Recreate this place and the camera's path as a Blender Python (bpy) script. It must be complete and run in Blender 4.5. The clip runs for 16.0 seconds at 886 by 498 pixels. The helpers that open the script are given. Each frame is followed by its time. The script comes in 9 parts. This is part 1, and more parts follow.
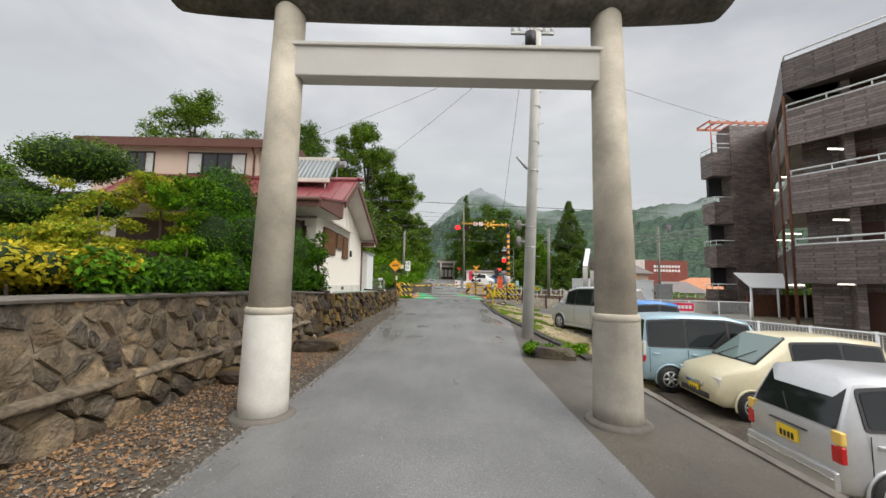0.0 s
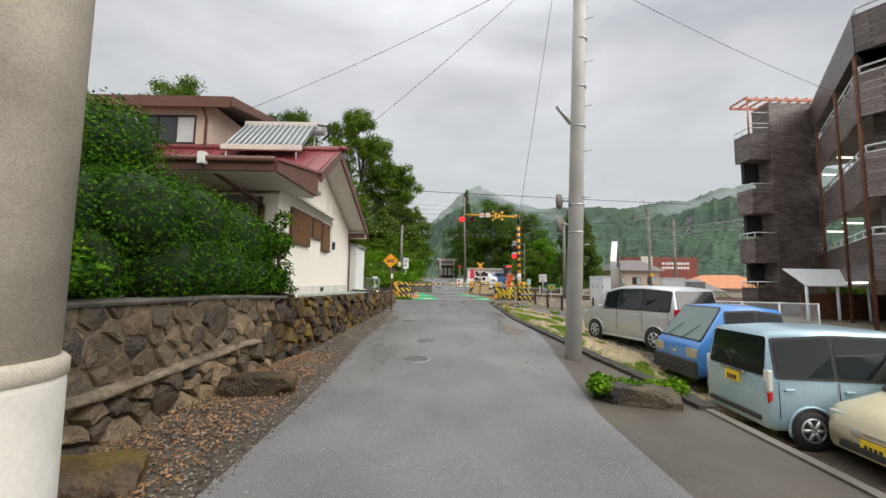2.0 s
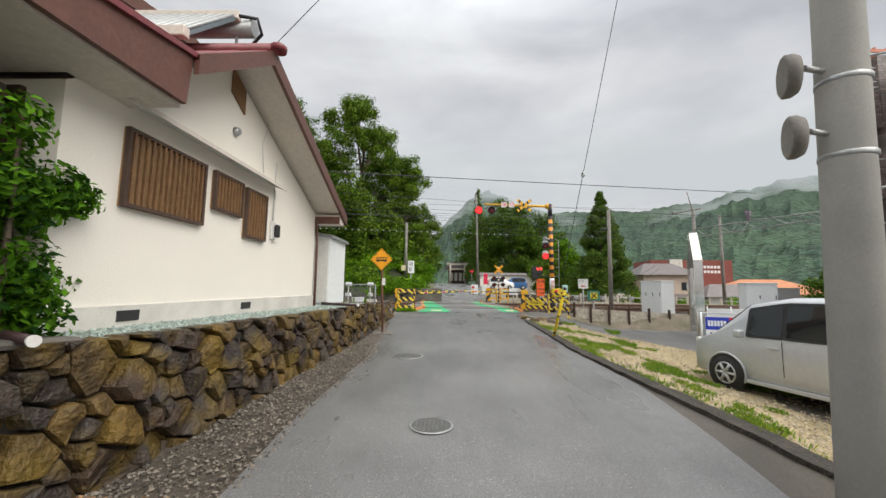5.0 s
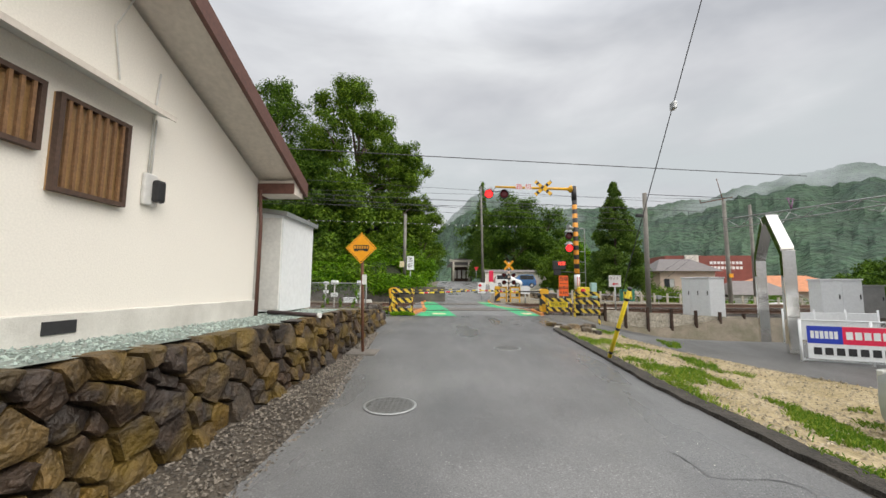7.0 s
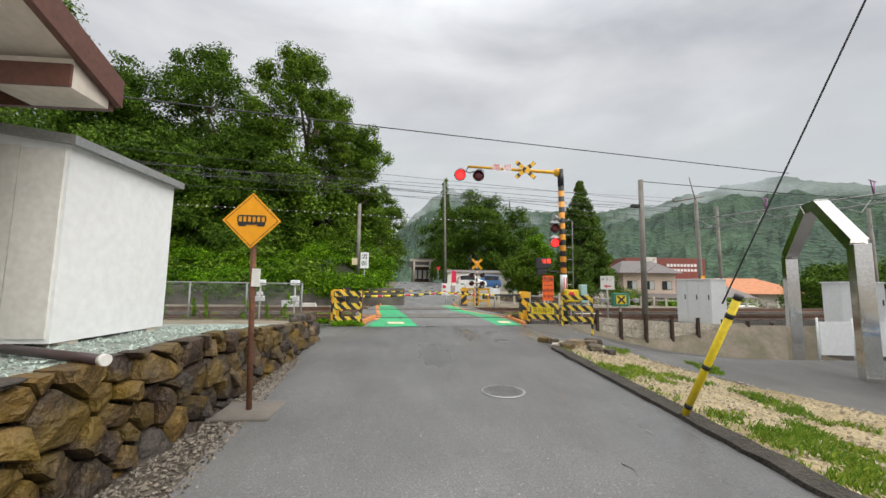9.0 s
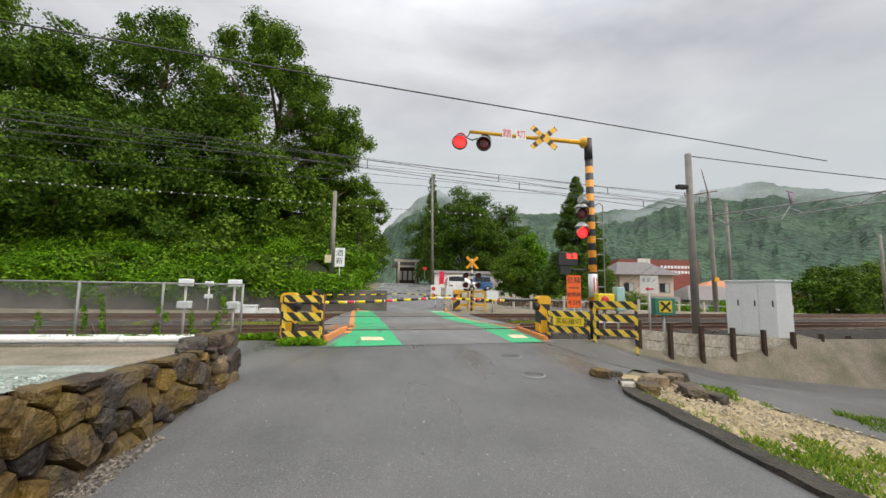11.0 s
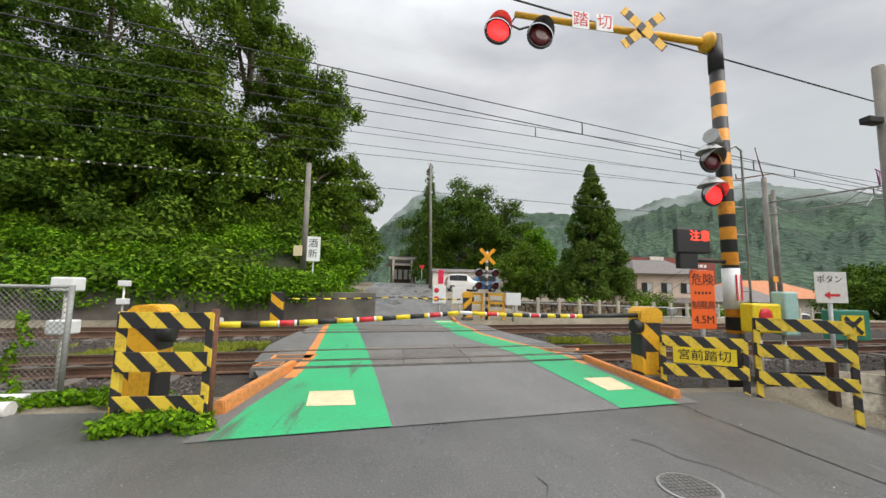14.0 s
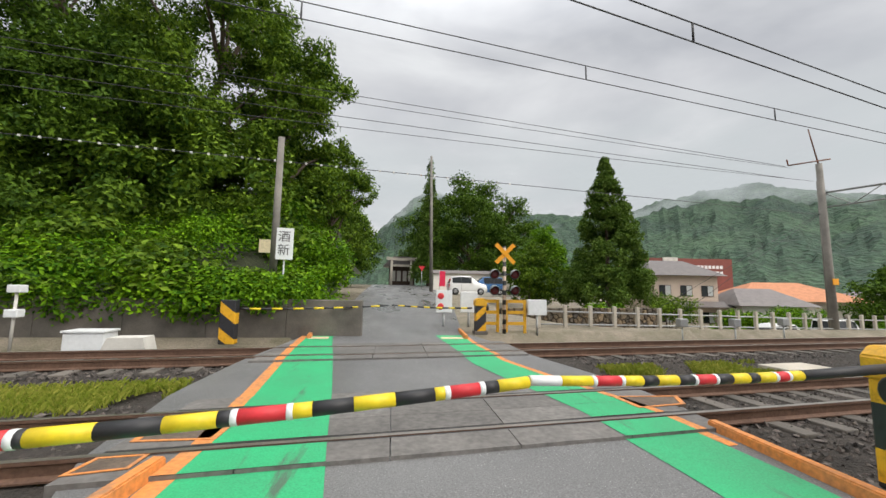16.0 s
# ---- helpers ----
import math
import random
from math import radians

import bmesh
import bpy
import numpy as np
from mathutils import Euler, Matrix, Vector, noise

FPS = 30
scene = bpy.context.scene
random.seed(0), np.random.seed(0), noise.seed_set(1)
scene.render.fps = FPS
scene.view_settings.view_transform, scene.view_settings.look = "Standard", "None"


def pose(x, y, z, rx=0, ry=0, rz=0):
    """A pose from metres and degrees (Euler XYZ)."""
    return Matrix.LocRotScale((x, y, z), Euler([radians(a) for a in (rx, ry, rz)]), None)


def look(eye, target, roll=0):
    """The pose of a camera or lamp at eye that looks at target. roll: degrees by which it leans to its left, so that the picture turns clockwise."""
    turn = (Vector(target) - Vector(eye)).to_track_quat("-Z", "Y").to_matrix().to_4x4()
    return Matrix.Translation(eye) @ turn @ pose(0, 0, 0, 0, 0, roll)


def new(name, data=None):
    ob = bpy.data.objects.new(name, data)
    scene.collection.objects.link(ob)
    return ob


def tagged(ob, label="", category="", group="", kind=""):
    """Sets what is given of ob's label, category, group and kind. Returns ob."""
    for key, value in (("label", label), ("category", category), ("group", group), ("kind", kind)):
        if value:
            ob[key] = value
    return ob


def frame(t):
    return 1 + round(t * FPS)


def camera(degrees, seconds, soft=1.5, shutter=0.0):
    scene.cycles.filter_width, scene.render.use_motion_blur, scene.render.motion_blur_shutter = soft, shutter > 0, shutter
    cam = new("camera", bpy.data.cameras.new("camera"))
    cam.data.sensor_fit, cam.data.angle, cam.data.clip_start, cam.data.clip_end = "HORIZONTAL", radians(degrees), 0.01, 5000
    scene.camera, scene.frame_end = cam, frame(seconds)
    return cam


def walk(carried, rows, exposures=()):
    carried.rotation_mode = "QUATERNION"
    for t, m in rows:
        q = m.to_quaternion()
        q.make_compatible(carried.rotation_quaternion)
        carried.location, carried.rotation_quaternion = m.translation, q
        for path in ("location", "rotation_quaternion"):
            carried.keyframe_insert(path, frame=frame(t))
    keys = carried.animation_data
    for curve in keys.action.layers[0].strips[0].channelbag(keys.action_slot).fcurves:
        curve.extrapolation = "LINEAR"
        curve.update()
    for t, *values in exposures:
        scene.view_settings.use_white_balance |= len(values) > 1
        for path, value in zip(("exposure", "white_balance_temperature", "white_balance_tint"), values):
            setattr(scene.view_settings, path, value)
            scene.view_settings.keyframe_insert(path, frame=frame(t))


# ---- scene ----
cam = camera(99.5, 16.0)
METRES, EYE, TILT, LEAN, TURN = 25.5, 1.46, 0.0, 0.0, 0.0
ROWS = [
    (0.0, 0.0, 0.0, 0.0, -0.1, 5.28, -1.12),
    (0.5, -0.0031, 0.0247, -0.0001, -0.32, 4.74, -1.18),
    (1.0, -0.0061, 0.0559, 0.0001, -0.6, 4.52, -1.25),
    (1.5, -0.0082, 0.0889, -0.0001, -0.61, 4.68, -1.08),
    (2.0, -0.0105, 0.1221, 0.0007, -0.37, 5.06, -0.9),
    (2.5, -0.0116, 0.1556, 0.0014, -0.03, 5.43, -0.79),
    (3.0, -0.0118, 0.1897, 0.0012, 0.26, 5.74, -0.67),
    (3.5, -0.0119, 0.2232, 0.0015, 0.42, 5.94, -0.68),
    (4.0, -0.0123, 0.2554, 0.0027, 0.56, 6.07, -0.75),
    (6.5, -0.0205, 0.4124, 0.0041, 1.66, 5.57, -0.55),
    (7.0, -0.0201, 0.4426, 0.0052, 1.47, 5.56, -0.48),
    (7.5, -0.0202, 0.4737, 0.0064, 0.54, 5.45, -0.54),
    (8.0, -0.0211, 0.5052, 0.0064, -0.94, 5.52, -0.71),
    (8.5, -0.0218, 0.5374, 0.0064, -2.76, 5.59, -0.74),
    (9.0, -0.0218, 0.569, 0.0066, -4.61, 5.71, -0.77),
    (9.5, -0.0217, 0.6011, 0.0072, -6.13, 5.76, -0.76),
    (12.0, -0.0182, 0.7599, 0.0076, -6.94, 6.3, -0.93),
    (12.5, -0.0174, 0.7891, 0.0088, -6.83, 6.46, -1.05),
    (13.0, -0.0181, 0.8165, 0.0094, -6.87, 6.42, -1.09),
    (13.5, -0.017, 0.8466, 0.0095, -7.16, 6.14, -1.07),
    (14.0, -0.016, 0.8777, 0.0105, -7.62, 5.91, -1.01),
    (14.5, -0.0151, 0.9097, 0.0118, -7.94, 5.85, -1.03),
    (15.0, -0.013, 0.9406, 0.0134, -7.93, 5.99, -1.01),
    (15.5, -0.0111, 0.9695, 0.0152, -7.77, 6.17, -1.01),
    (16.0, -0.0081, 0.9986, 0.0151, -7.67, 6.15, -1.01),
]
walk(cam, [(t, pose(0, 0, EYE, TILT, LEAN, TURN) @ pose(METRES * x, METRES * y, METRES * z, 90 + pitch, roll, yaw)) for t, x, y, z, yaw, pitch, roll in ROWS])


# ---- sky and light ----
def ramp(nt, stops):
    n = nt.nodes.new("ShaderNodeValToRGB")
    while len(n.color_ramp.elements) < len(stops):
        n.color_ramp.elements.new(0.5)
    for e, (p, c) in zip(n.color_ramp.elements, stops):
        e.position, e.color = p, (*c, 1)
    return n


def build_world():
    w = bpy.data.worlds.new("overcast")
    scene.world = w
    w.use_nodes = True
    nt = w.node_tree
    nt.nodes.clear()
    link = nt.links.new
    out = nt.nodes.new("ShaderNodeOutputWorld")
    sky = nt.nodes.new("ShaderNodeTexSky")
    sky.sky_type, sky.sun_disc = "NISHITA", False
    sky.sun_elevation, sky.sun_rotation = radians(40), radians(128)
    bg1 = nt.nodes.new("ShaderNodeBackground")
    bg1.inputs["Strength"].default_value = 0.05
    link(sky.outputs[0], bg1.inputs["Color"])
    tc = nt.nodes.new("ShaderNodeTexCoord")
    sep = nt.nodes.new("ShaderNodeSeparateXYZ")
    link(tc.outputs["Generated"], sep.inputs[0])
    # overcast sky: brighter towards the zenith
    grad = ramp(nt, [(0.0, (0.45, 0.445, 0.43)), (0.05, (0.86, 0.86, 0.86)), (0.25, (0.79, 0.80, 0.82)), (0.62, (0.765, 0.78, 0.805)), (1.0, (1.0, 0.985, 0.95))])
    link(sep.outputs["Z"], grad.inputs["Fac"])
    m = nt.nodes.new("ShaderNodeMapping")
    m.inputs["Scale"].default_value = (1.0, 1.0, 2.6)
    link(tc.outputs["Generated"], m.inputs["Vector"])
    nz = nt.nodes.new("ShaderNodeTexNoise")
    nz.inputs["Scale"].default_value, nz.inputs["Detail"].default_value, nz.inputs["Roughness"].default_value = 2.1, 5.0, 0.5
    nz.inputs["Distortion"].default_value = 0.35
    link(m.outputs[0], nz.inputs["Vector"])
    cl = ramp(nt, [(0.33, (0.76, 0.77, 0.80)), (0.5, (0.98, 0.98, 0.99)), (0.66, (1.2, 1.2, 1.19))])
    link(nz.outputs["Fac"], cl.inputs["Fac"])
    mul = nt.nodes.new("ShaderNodeMix")
    mul.data_type, mul.blend_type = "RGBA", "MULTIPLY"
    mul.inputs[0].default_value = 1.0
    link(grad.outputs[0], mul.inputs[6])
    link(cl.outputs[0], mul.inputs[7])
    bg2 = nt.nodes.new("ShaderNodeBackground")
    link(mul.outputs[2], bg2.inputs["Color"])
    zb = nt.nodes.new("ShaderNodeMapRange")
    zb.inputs[1].default_value, zb.inputs[2].default_value, zb.inputs[3].default_value, zb.inputs[4].default_value = 0.55, 1.0, SKY, SKY * 2.9
    link(sep.outputs["Z"], zb.inputs[0])
    link(zb.outputs[0], bg2.inputs["Strength"])
    mixed = nt.nodes.new("ShaderNodeMixShader")
    mixed.inputs[0].default_value = 0.93
    link(bg1.outputs[0], mixed.inputs[1])
    link(bg2.outputs[0], mixed.inputs[2])
    link(mixed.outputs[0], out.inputs["Surface"])


SKY = 0.93
build_world()
sun_data = bpy.data.lights.new("sun", "SUN")
sun_data.energy, sun_data.angle, sun_data.color = 2.9, radians(55), (1.0, 0.95, 0.87)
sun = new("sun", sun_data)
sun.matrix_world = look((37, -29, 40), (0, 0, 0))


# ---- materials ----
def material(name, color, rough=0.8, metal=0.0, var=0.25, scale=6.0, bump=0.2, tint=None, space="world", island=0.0, spec=0.5, fine=8.0, piece=0.0, coat=0.0, bdist=0.01, grain=0.55):
    """A procedural surface: base colour varied at two scales, relief, and optional variation from piece to piece."""
    m = bpy.data.materials.new(name)
    m.use_nodes = True
    nt = m.node_tree
    link = nt.links.new
    b = nt.nodes["Principled BSDF"]
    b.inputs["Roughness"].default_value, b.inputs["Metallic"].default_value = rough, metal
    b.inputs["Specular IOR Level"].default_value = spec
    b.inputs["Coat Weight"].default_value = coat
    if space == "world":
        src = nt.nodes.new("ShaderNodeNewGeometry").outputs["Position"]
    else:
        src = nt.nodes.new("ShaderNodeTexCoord").outputs["Object"]
    n1 = nt.nodes.new("ShaderNodeTexNoise")
    n1.inputs["Scale"].default_value, n1.inputs["Detail"].default_value, n1.inputs["Roughness"].default_value = scale, 4.0, 0.6
    n2 = nt.nodes.new("ShaderNodeTexNoise")
    n2.inputs["Scale"].default_value, n2.inputs["Detail"].default_value = scale * fine, 3.0
    link(src, n1.inputs["Vector"])
    link(src, n2.inputs["Vector"])
    other = tint or tuple(c * 0.55 for c in color)
    r = ramp(nt, [(0.5 - 0.22, other), (0.5 + 0.16, color)])
    link(n1.outputs["Fac"], r.inputs["Fac"])
    mix = nt.nodes.new("ShaderNodeMix")
    mix.data_type, mix.blend_type = "RGBA", "MIX"
    mix.inputs[0].default_value = min(1.0, var * 2)
    mix.inputs[6].default_value = (*color, 1)
    link(r.outputs[0], mix.inputs[7])
    last = mix.outputs[2]
    fm = nt.nodes.new("ShaderNodeMapRange")
    fm.inputs[1].default_value, fm.inputs[2].default_value = 0.3, 0.7
    fm.inputs[3].default_value, fm.inputs[4].default_value = 1 - var * grain, 1 + var * grain
    link(n2.outputs["Fac"], fm.inputs[0])
    val = fm.outputs[0]
    for amount, socket in ((island, "Random Per Island"), (piece, "piece")):
        if amount:
            if socket == "piece":
                rnd = nt.nodes.new("ShaderNodeObjectInfo").outputs["Random"]
            else:
                rnd = nt.nodes.new("ShaderNodeNewGeometry").outputs["Random Per Island"]
            im = nt.nodes.new("ShaderNodeMapRange")
            im.inputs[3].default_value, im.inputs[4].default_value = 1 - amount, 1 + amount
            link(rnd, im.inputs[0])
            mm = nt.nodes.new("ShaderNodeMath")
            mm.operation = "MULTIPLY"
            link(val, mm.inputs[0])
            link(im.outputs[0], mm.inputs[1])
            val = mm.outputs[0]
    sc = nt.nodes.new("ShaderNodeVectorMath")
    sc.operation = "SCALE"
    link(last, sc.inputs[0])
    link(val, sc.inputs["Scale"])
    link(sc.outputs[0], b.inputs["Base Color"])
    if bump:
        bp = nt.nodes.new("ShaderNodeBump")
        bp.inputs["Strength"].default_value, bp.inputs["Distance"].default_value = bump, bdist
        link(n2.outputs["Fac"], bp.inputs["Height"])
        link(bp.outputs[0], b.inputs["Normal"])
    return m


def leaf_material(name, a, b_, thin=0.2):
    m = bpy.data.materials.new(name)
    m.use_nodes = True
    nt = m.node_tree
    link = nt.links.new
    b = nt.nodes["Principled BSDF"]
    b.inputs["Roughness"].default_value = 0.55
    b.inputs["Specular IOR Level"].default_value = 0.08
    geo = nt.nodes.new("ShaderNodeNewGeometry")
    nz = nt.nodes.new("ShaderNodeTexNoise")
    nz.inputs["Scale"].default_value = 0.7
    link(geo.outputs["Position"], nz.inputs["Vector"])
    ad = nt.nodes.new("ShaderNodeMath")
    ad.operation = "ADD"
    link(geo.outputs["Random Per Island"], ad.inputs[0])
    link(nz.outputs["Fac"], ad.inputs[1])
    hv = nt.nodes.new("ShaderNodeMath")
    hv.operation = "MULTIPLY"
    hv.inputs[1].default_value = 0.5
    link(ad.outputs[0], hv.inputs[0])
    r = ramp(nt, [(0.25, a), (0.6, tuple(0.45 * p + 0.55 * q for p, q in zip(b_, a))), (0.85, b_)])
    link(hv.outputs[0], r.inputs["Fac"])
    link(r.outputs[0], b.inputs["Base Color"])
    tr = nt.nodes.new("ShaderNodeBsdfTranslucent")
    link(r.outputs[0], tr.inputs["Color"])
    mx = nt.nodes.new("ShaderNodeMixShader")
    mx.inputs[0].default_value = thin
    link(b.outputs[0], mx.inputs[1])
    link(tr.outputs[0], mx.inputs[2])
    link(mx.outputs[0], nt.nodes["Material Output"].inputs["Surface"])
    return m


def stripes(name, c1, c2, axis, period, duty=0.5, rough=0.5):
    """Two painted colours in bands along an axis of the object."""
    m = bpy.data.materials.new(name)
    m.use_nodes = True
    nt = m.node_tree
    link = nt.links.new
    b = nt.nodes["Principled BSDF"]
    b.inputs["Roughness"].default_value = rough
    tc = nt.nodes.new("ShaderNodeTexCoord")
    dot = nt.nodes.new("ShaderNodeVectorMath")
    dot.operation = "DOT_PRODUCT"
    dot.inputs[1].default_value = tuple(a / period for a in axis)
    link(tc.outputs["Object"], dot.inputs[0])
    fr = nt.nodes.new("ShaderNodeMath")
    fr.operation = "FRACT"
    link(dot.outputs["Value"], fr.inputs[0])
    gt = nt.nodes.new("ShaderNodeMath")
    gt.operation = "GREATER_THAN"
    gt.inputs[1].default_value = duty
    link(fr.outputs[0], gt.inputs[0])
    mix = nt.nodes.new("ShaderNodeMix")
    mix.data_type = "RGBA"
    link(gt.outputs[0], mix.inputs[0])
    mix.inputs[6].default_value, mix.inputs[7].default_value = (*c1, 1), (*c2, 1)
    nz = nt.nodes.new("ShaderNodeTexNoise")
    nz.inputs["Scale"].default_value, nz.inputs["Detail"].default_value, nz.inputs["Roughness"].default_value = 9.0, 6.0, 0.7
    link(tc.outputs["Object"], nz.inputs["Vector"])
    wear = ramp(nt, [(0.32, (0.45, 0.4, 0.36)), (0.5, (1.0, 1.0, 1.0))])
    link(nz.outputs["Fac"], wear.inputs["Fac"])
    mul = nt.nodes.new("ShaderNodeMix")
    mul.data_type, mul.blend_type = "RGBA", "MULTIPLY"
    mul.inputs[0].default_value = 0.7
    link(mix.outputs[2], mul.inputs[6])
    link(wear.outputs[0], mul.inputs[7])
    link(mul.outputs[2], b.inputs["Base Color"])
    return m


def glowing(name, color, strength):
    m = bpy.data.materials.new(name)
    m.use_nodes = True
    b = m.node_tree.nodes["Principled BSDF"]
    b.inputs["Base Color"].default_value = (*color, 1)
    b.inputs["Emission Color"].default_value = (*color, 1)
    b.inputs["Emission Strength"].default_value = strength
    return m


def asphalt_material(name, dark, light, wet):
    """Worn tarmac with fine stones, broad stains and damp patches that shine."""
    m = material(name, light, 0.8, 0, 0.42, 0.55, 0.45, dark, fine=220.0, bdist=0.005, grain=0.9)
    nt = m.node_tree
    b = nt.nodes["Principled BSDF"]
    geo = nt.nodes.new("ShaderNodeNewGeometry")
    mp = nt.nodes.new("ShaderNodeMapping")
    mp.inputs["Scale"].default_value = (1.0, 0.28, 1.0)
    nt.links.new(geo.outputs["Position"], mp.inputs["Vector"])
    nz = nt.nodes.new("ShaderNodeTexNoise")
    nz.inputs["Scale"].default_value, nz.inputs["Detail"].default_value = 0.8, 5.0
    nt.links.new(mp.outputs[0], nz.inputs["Vector"])
    mr = nt.nodes.new("ShaderNodeMapRange")
    mr.inputs[1].default_value, mr.inputs[2].default_value, mr.inputs[3].default_value, mr.inputs[4].default_value = 0.35, 0.65, 0.75, wet
    nt.links.new(nz.outputs["Fac"], mr.inputs[0])
    nt.links.new(mr.outputs[0], b.inputs["Roughness"])
    # scattered pale stones in the surface
    sp = nt.nodes.new("ShaderNodeTexNoise")
    sp.inputs["Scale"].default_value, sp.inputs["Detail"].default_value = 62.0, 3.0
    nt.links.new(geo.outputs["Position"], sp.inputs["Vector"])
    rs = ramp(nt, [(0.32, (0.8, 0.8, 0.8)), (0.5, (1.0, 1.0, 1.0)), (0.66, (1.12, 1.12, 1.12)), (0.72, (2.5, 2.46, 2.35))])
    nt.links.new(sp.outputs["Fac"], rs.inputs["Fac"])
    old = b.inputs["Base Color"].links[0].from_socket
    mu = nt.nodes.new("ShaderNodeMix")
    mu.data_type, mu.blend_type = "RGBA", "MULTIPLY"
    mu.inputs[0].default_value = 1.0
    nt.links.new(old, mu.inputs[6])
    nt.links.new(rs.outputs[0], mu.inputs[7])
    nt.links.new(mu.outputs[2], b.inputs["Base Color"])
    return m


def pane_material(name, color, rough=0.04):
    m = bpy.data.materials.new(name)
    m.use_nodes = True
    b = m.node_tree.nodes["Principled BSDF"]
    b.inputs["Base Color"].default_value = (*color, 1)
    b.inputs["Roughness"].default_value = rough
    b.inputs["Specular IOR Level"].default_value = 0.6
    return m


ASPHALT = asphalt_material("asphalt", (0.098, 0.099, 0.101), (0.176, 0.176, 0.176), 0.2)
JUNCTION = asphalt_material("rough junction asphalt", (0.06, 0.059, 0.057), (0.12, 0.118, 0.113), 0.5)


def worn_lane(name, a, b, y0, y1):
    """The smooth lane surfacing gives way raggedly to the older, rougher one."""
    m = asphalt_material(name, *a)
    nt = m.node_tree
    bsdf = nt.nodes["Principled BSDF"]
    geo, sep, nz = nt.nodes.new("ShaderNodeNewGeometry"), nt.nodes.new("ShaderNodeSeparateXYZ"), nt.nodes.new("ShaderNodeTexNoise")
    nz.inputs["Scale"].default_value, nz.inputs["Detail"].default_value = 0.5, 6.0
    nt.links.new(geo.outputs["Position"], sep.inputs[0])
    nt.links.new(geo.outputs["Position"], nz.inputs["Vector"])
    shift = nt.nodes.new("ShaderNodeMath")
    shift.operation = "MULTIPLY_ADD"
    shift.inputs[1].default_value = 9.0
    nt.links.new(nz.outputs["Fac"], shift.inputs[0])
    nt.links.new(sep.outputs["Y"], shift.inputs[2])
    mr = nt.nodes.new("ShaderNodeMapRange")
    mr.inputs[1].default_value, mr.inputs[2].default_value, mr.inputs[3].default_value, mr.inputs[4].default_value = y0 + 4.5, y1 + 4.5, 1.0, b
    nt.links.new(shift.outputs[0], mr.inputs[0])
    sc = nt.nodes.new("ShaderNodeVectorMath")
    sc.operation = "SCALE"
    nt.links.new(bsdf.inputs["Base Color"].links[0].from_socket, sc.inputs[0])
    nt.links.new(mr.outputs[0], sc.inputs["Scale"])
    nt.links.new(sc.outputs[0], bsdf.inputs["Base Color"])
    return m


LANE = worn_lane("lane asphalt", ((0.098, 0.099, 0.101), (0.176, 0.176, 0.176), 0.2), 0.72, 14.0, 22.0)
DECK_ASPHALT = asphalt_material("crossing asphalt", (0.12, 0.12, 0.122), (0.18, 0.18, 0.18), 0.35)
OLD_ASPHALT = asphalt_material("old asphalt", (0.04, 0.034, 0.027), (0.10, 0.088, 0.07), 0.4)
DIRT = material("soil and gravel", (0.26, 0.22, 0.17), 0.95, 0, 0.5, 1.4, 0.8, (0.13, 0.12, 0.075), fine=25, bdist=0.03)
GRAVEL = material("gravel", (0.10, 0.082, 0.062), 0.95, 0, 0.6, 3.0, 1.0, (0.05, 0.04, 0.03), fine=12, bdist=0.03)
BALLAST = material("ballast", (0.06, 0.05, 0.042), 0.95, 0, 0.6, 4.0, 1.0, (0.03, 0.026, 0.022), fine=9, bdist=0.05)
PEBBLE = material("pebbles", (0.165, 0.142, 0.115), 0.7, 0, 0.3, 9.0, 0.3, island=0.75)
BSTONE = material("ballast stones", (0.095, 0.08, 0.07), 0.75, 0, 0.3, 9.0, 0.3, island=0.8)
GREEN_GRAVEL = material("green crushed stone", (0.33, 0.36, 0.33), 0.95, 0, 0.5, 3.5, 1.0, (0.17, 0.21, 0.18), fine=10, bdist=0.03)
STRAW = material("dry grass bank", (0.42, 0.34, 0.21), 0.95, 0, 0.6, 1.2, 0.9, (0.24, 0.19, 0.085), fine=18, bdist=0.03)
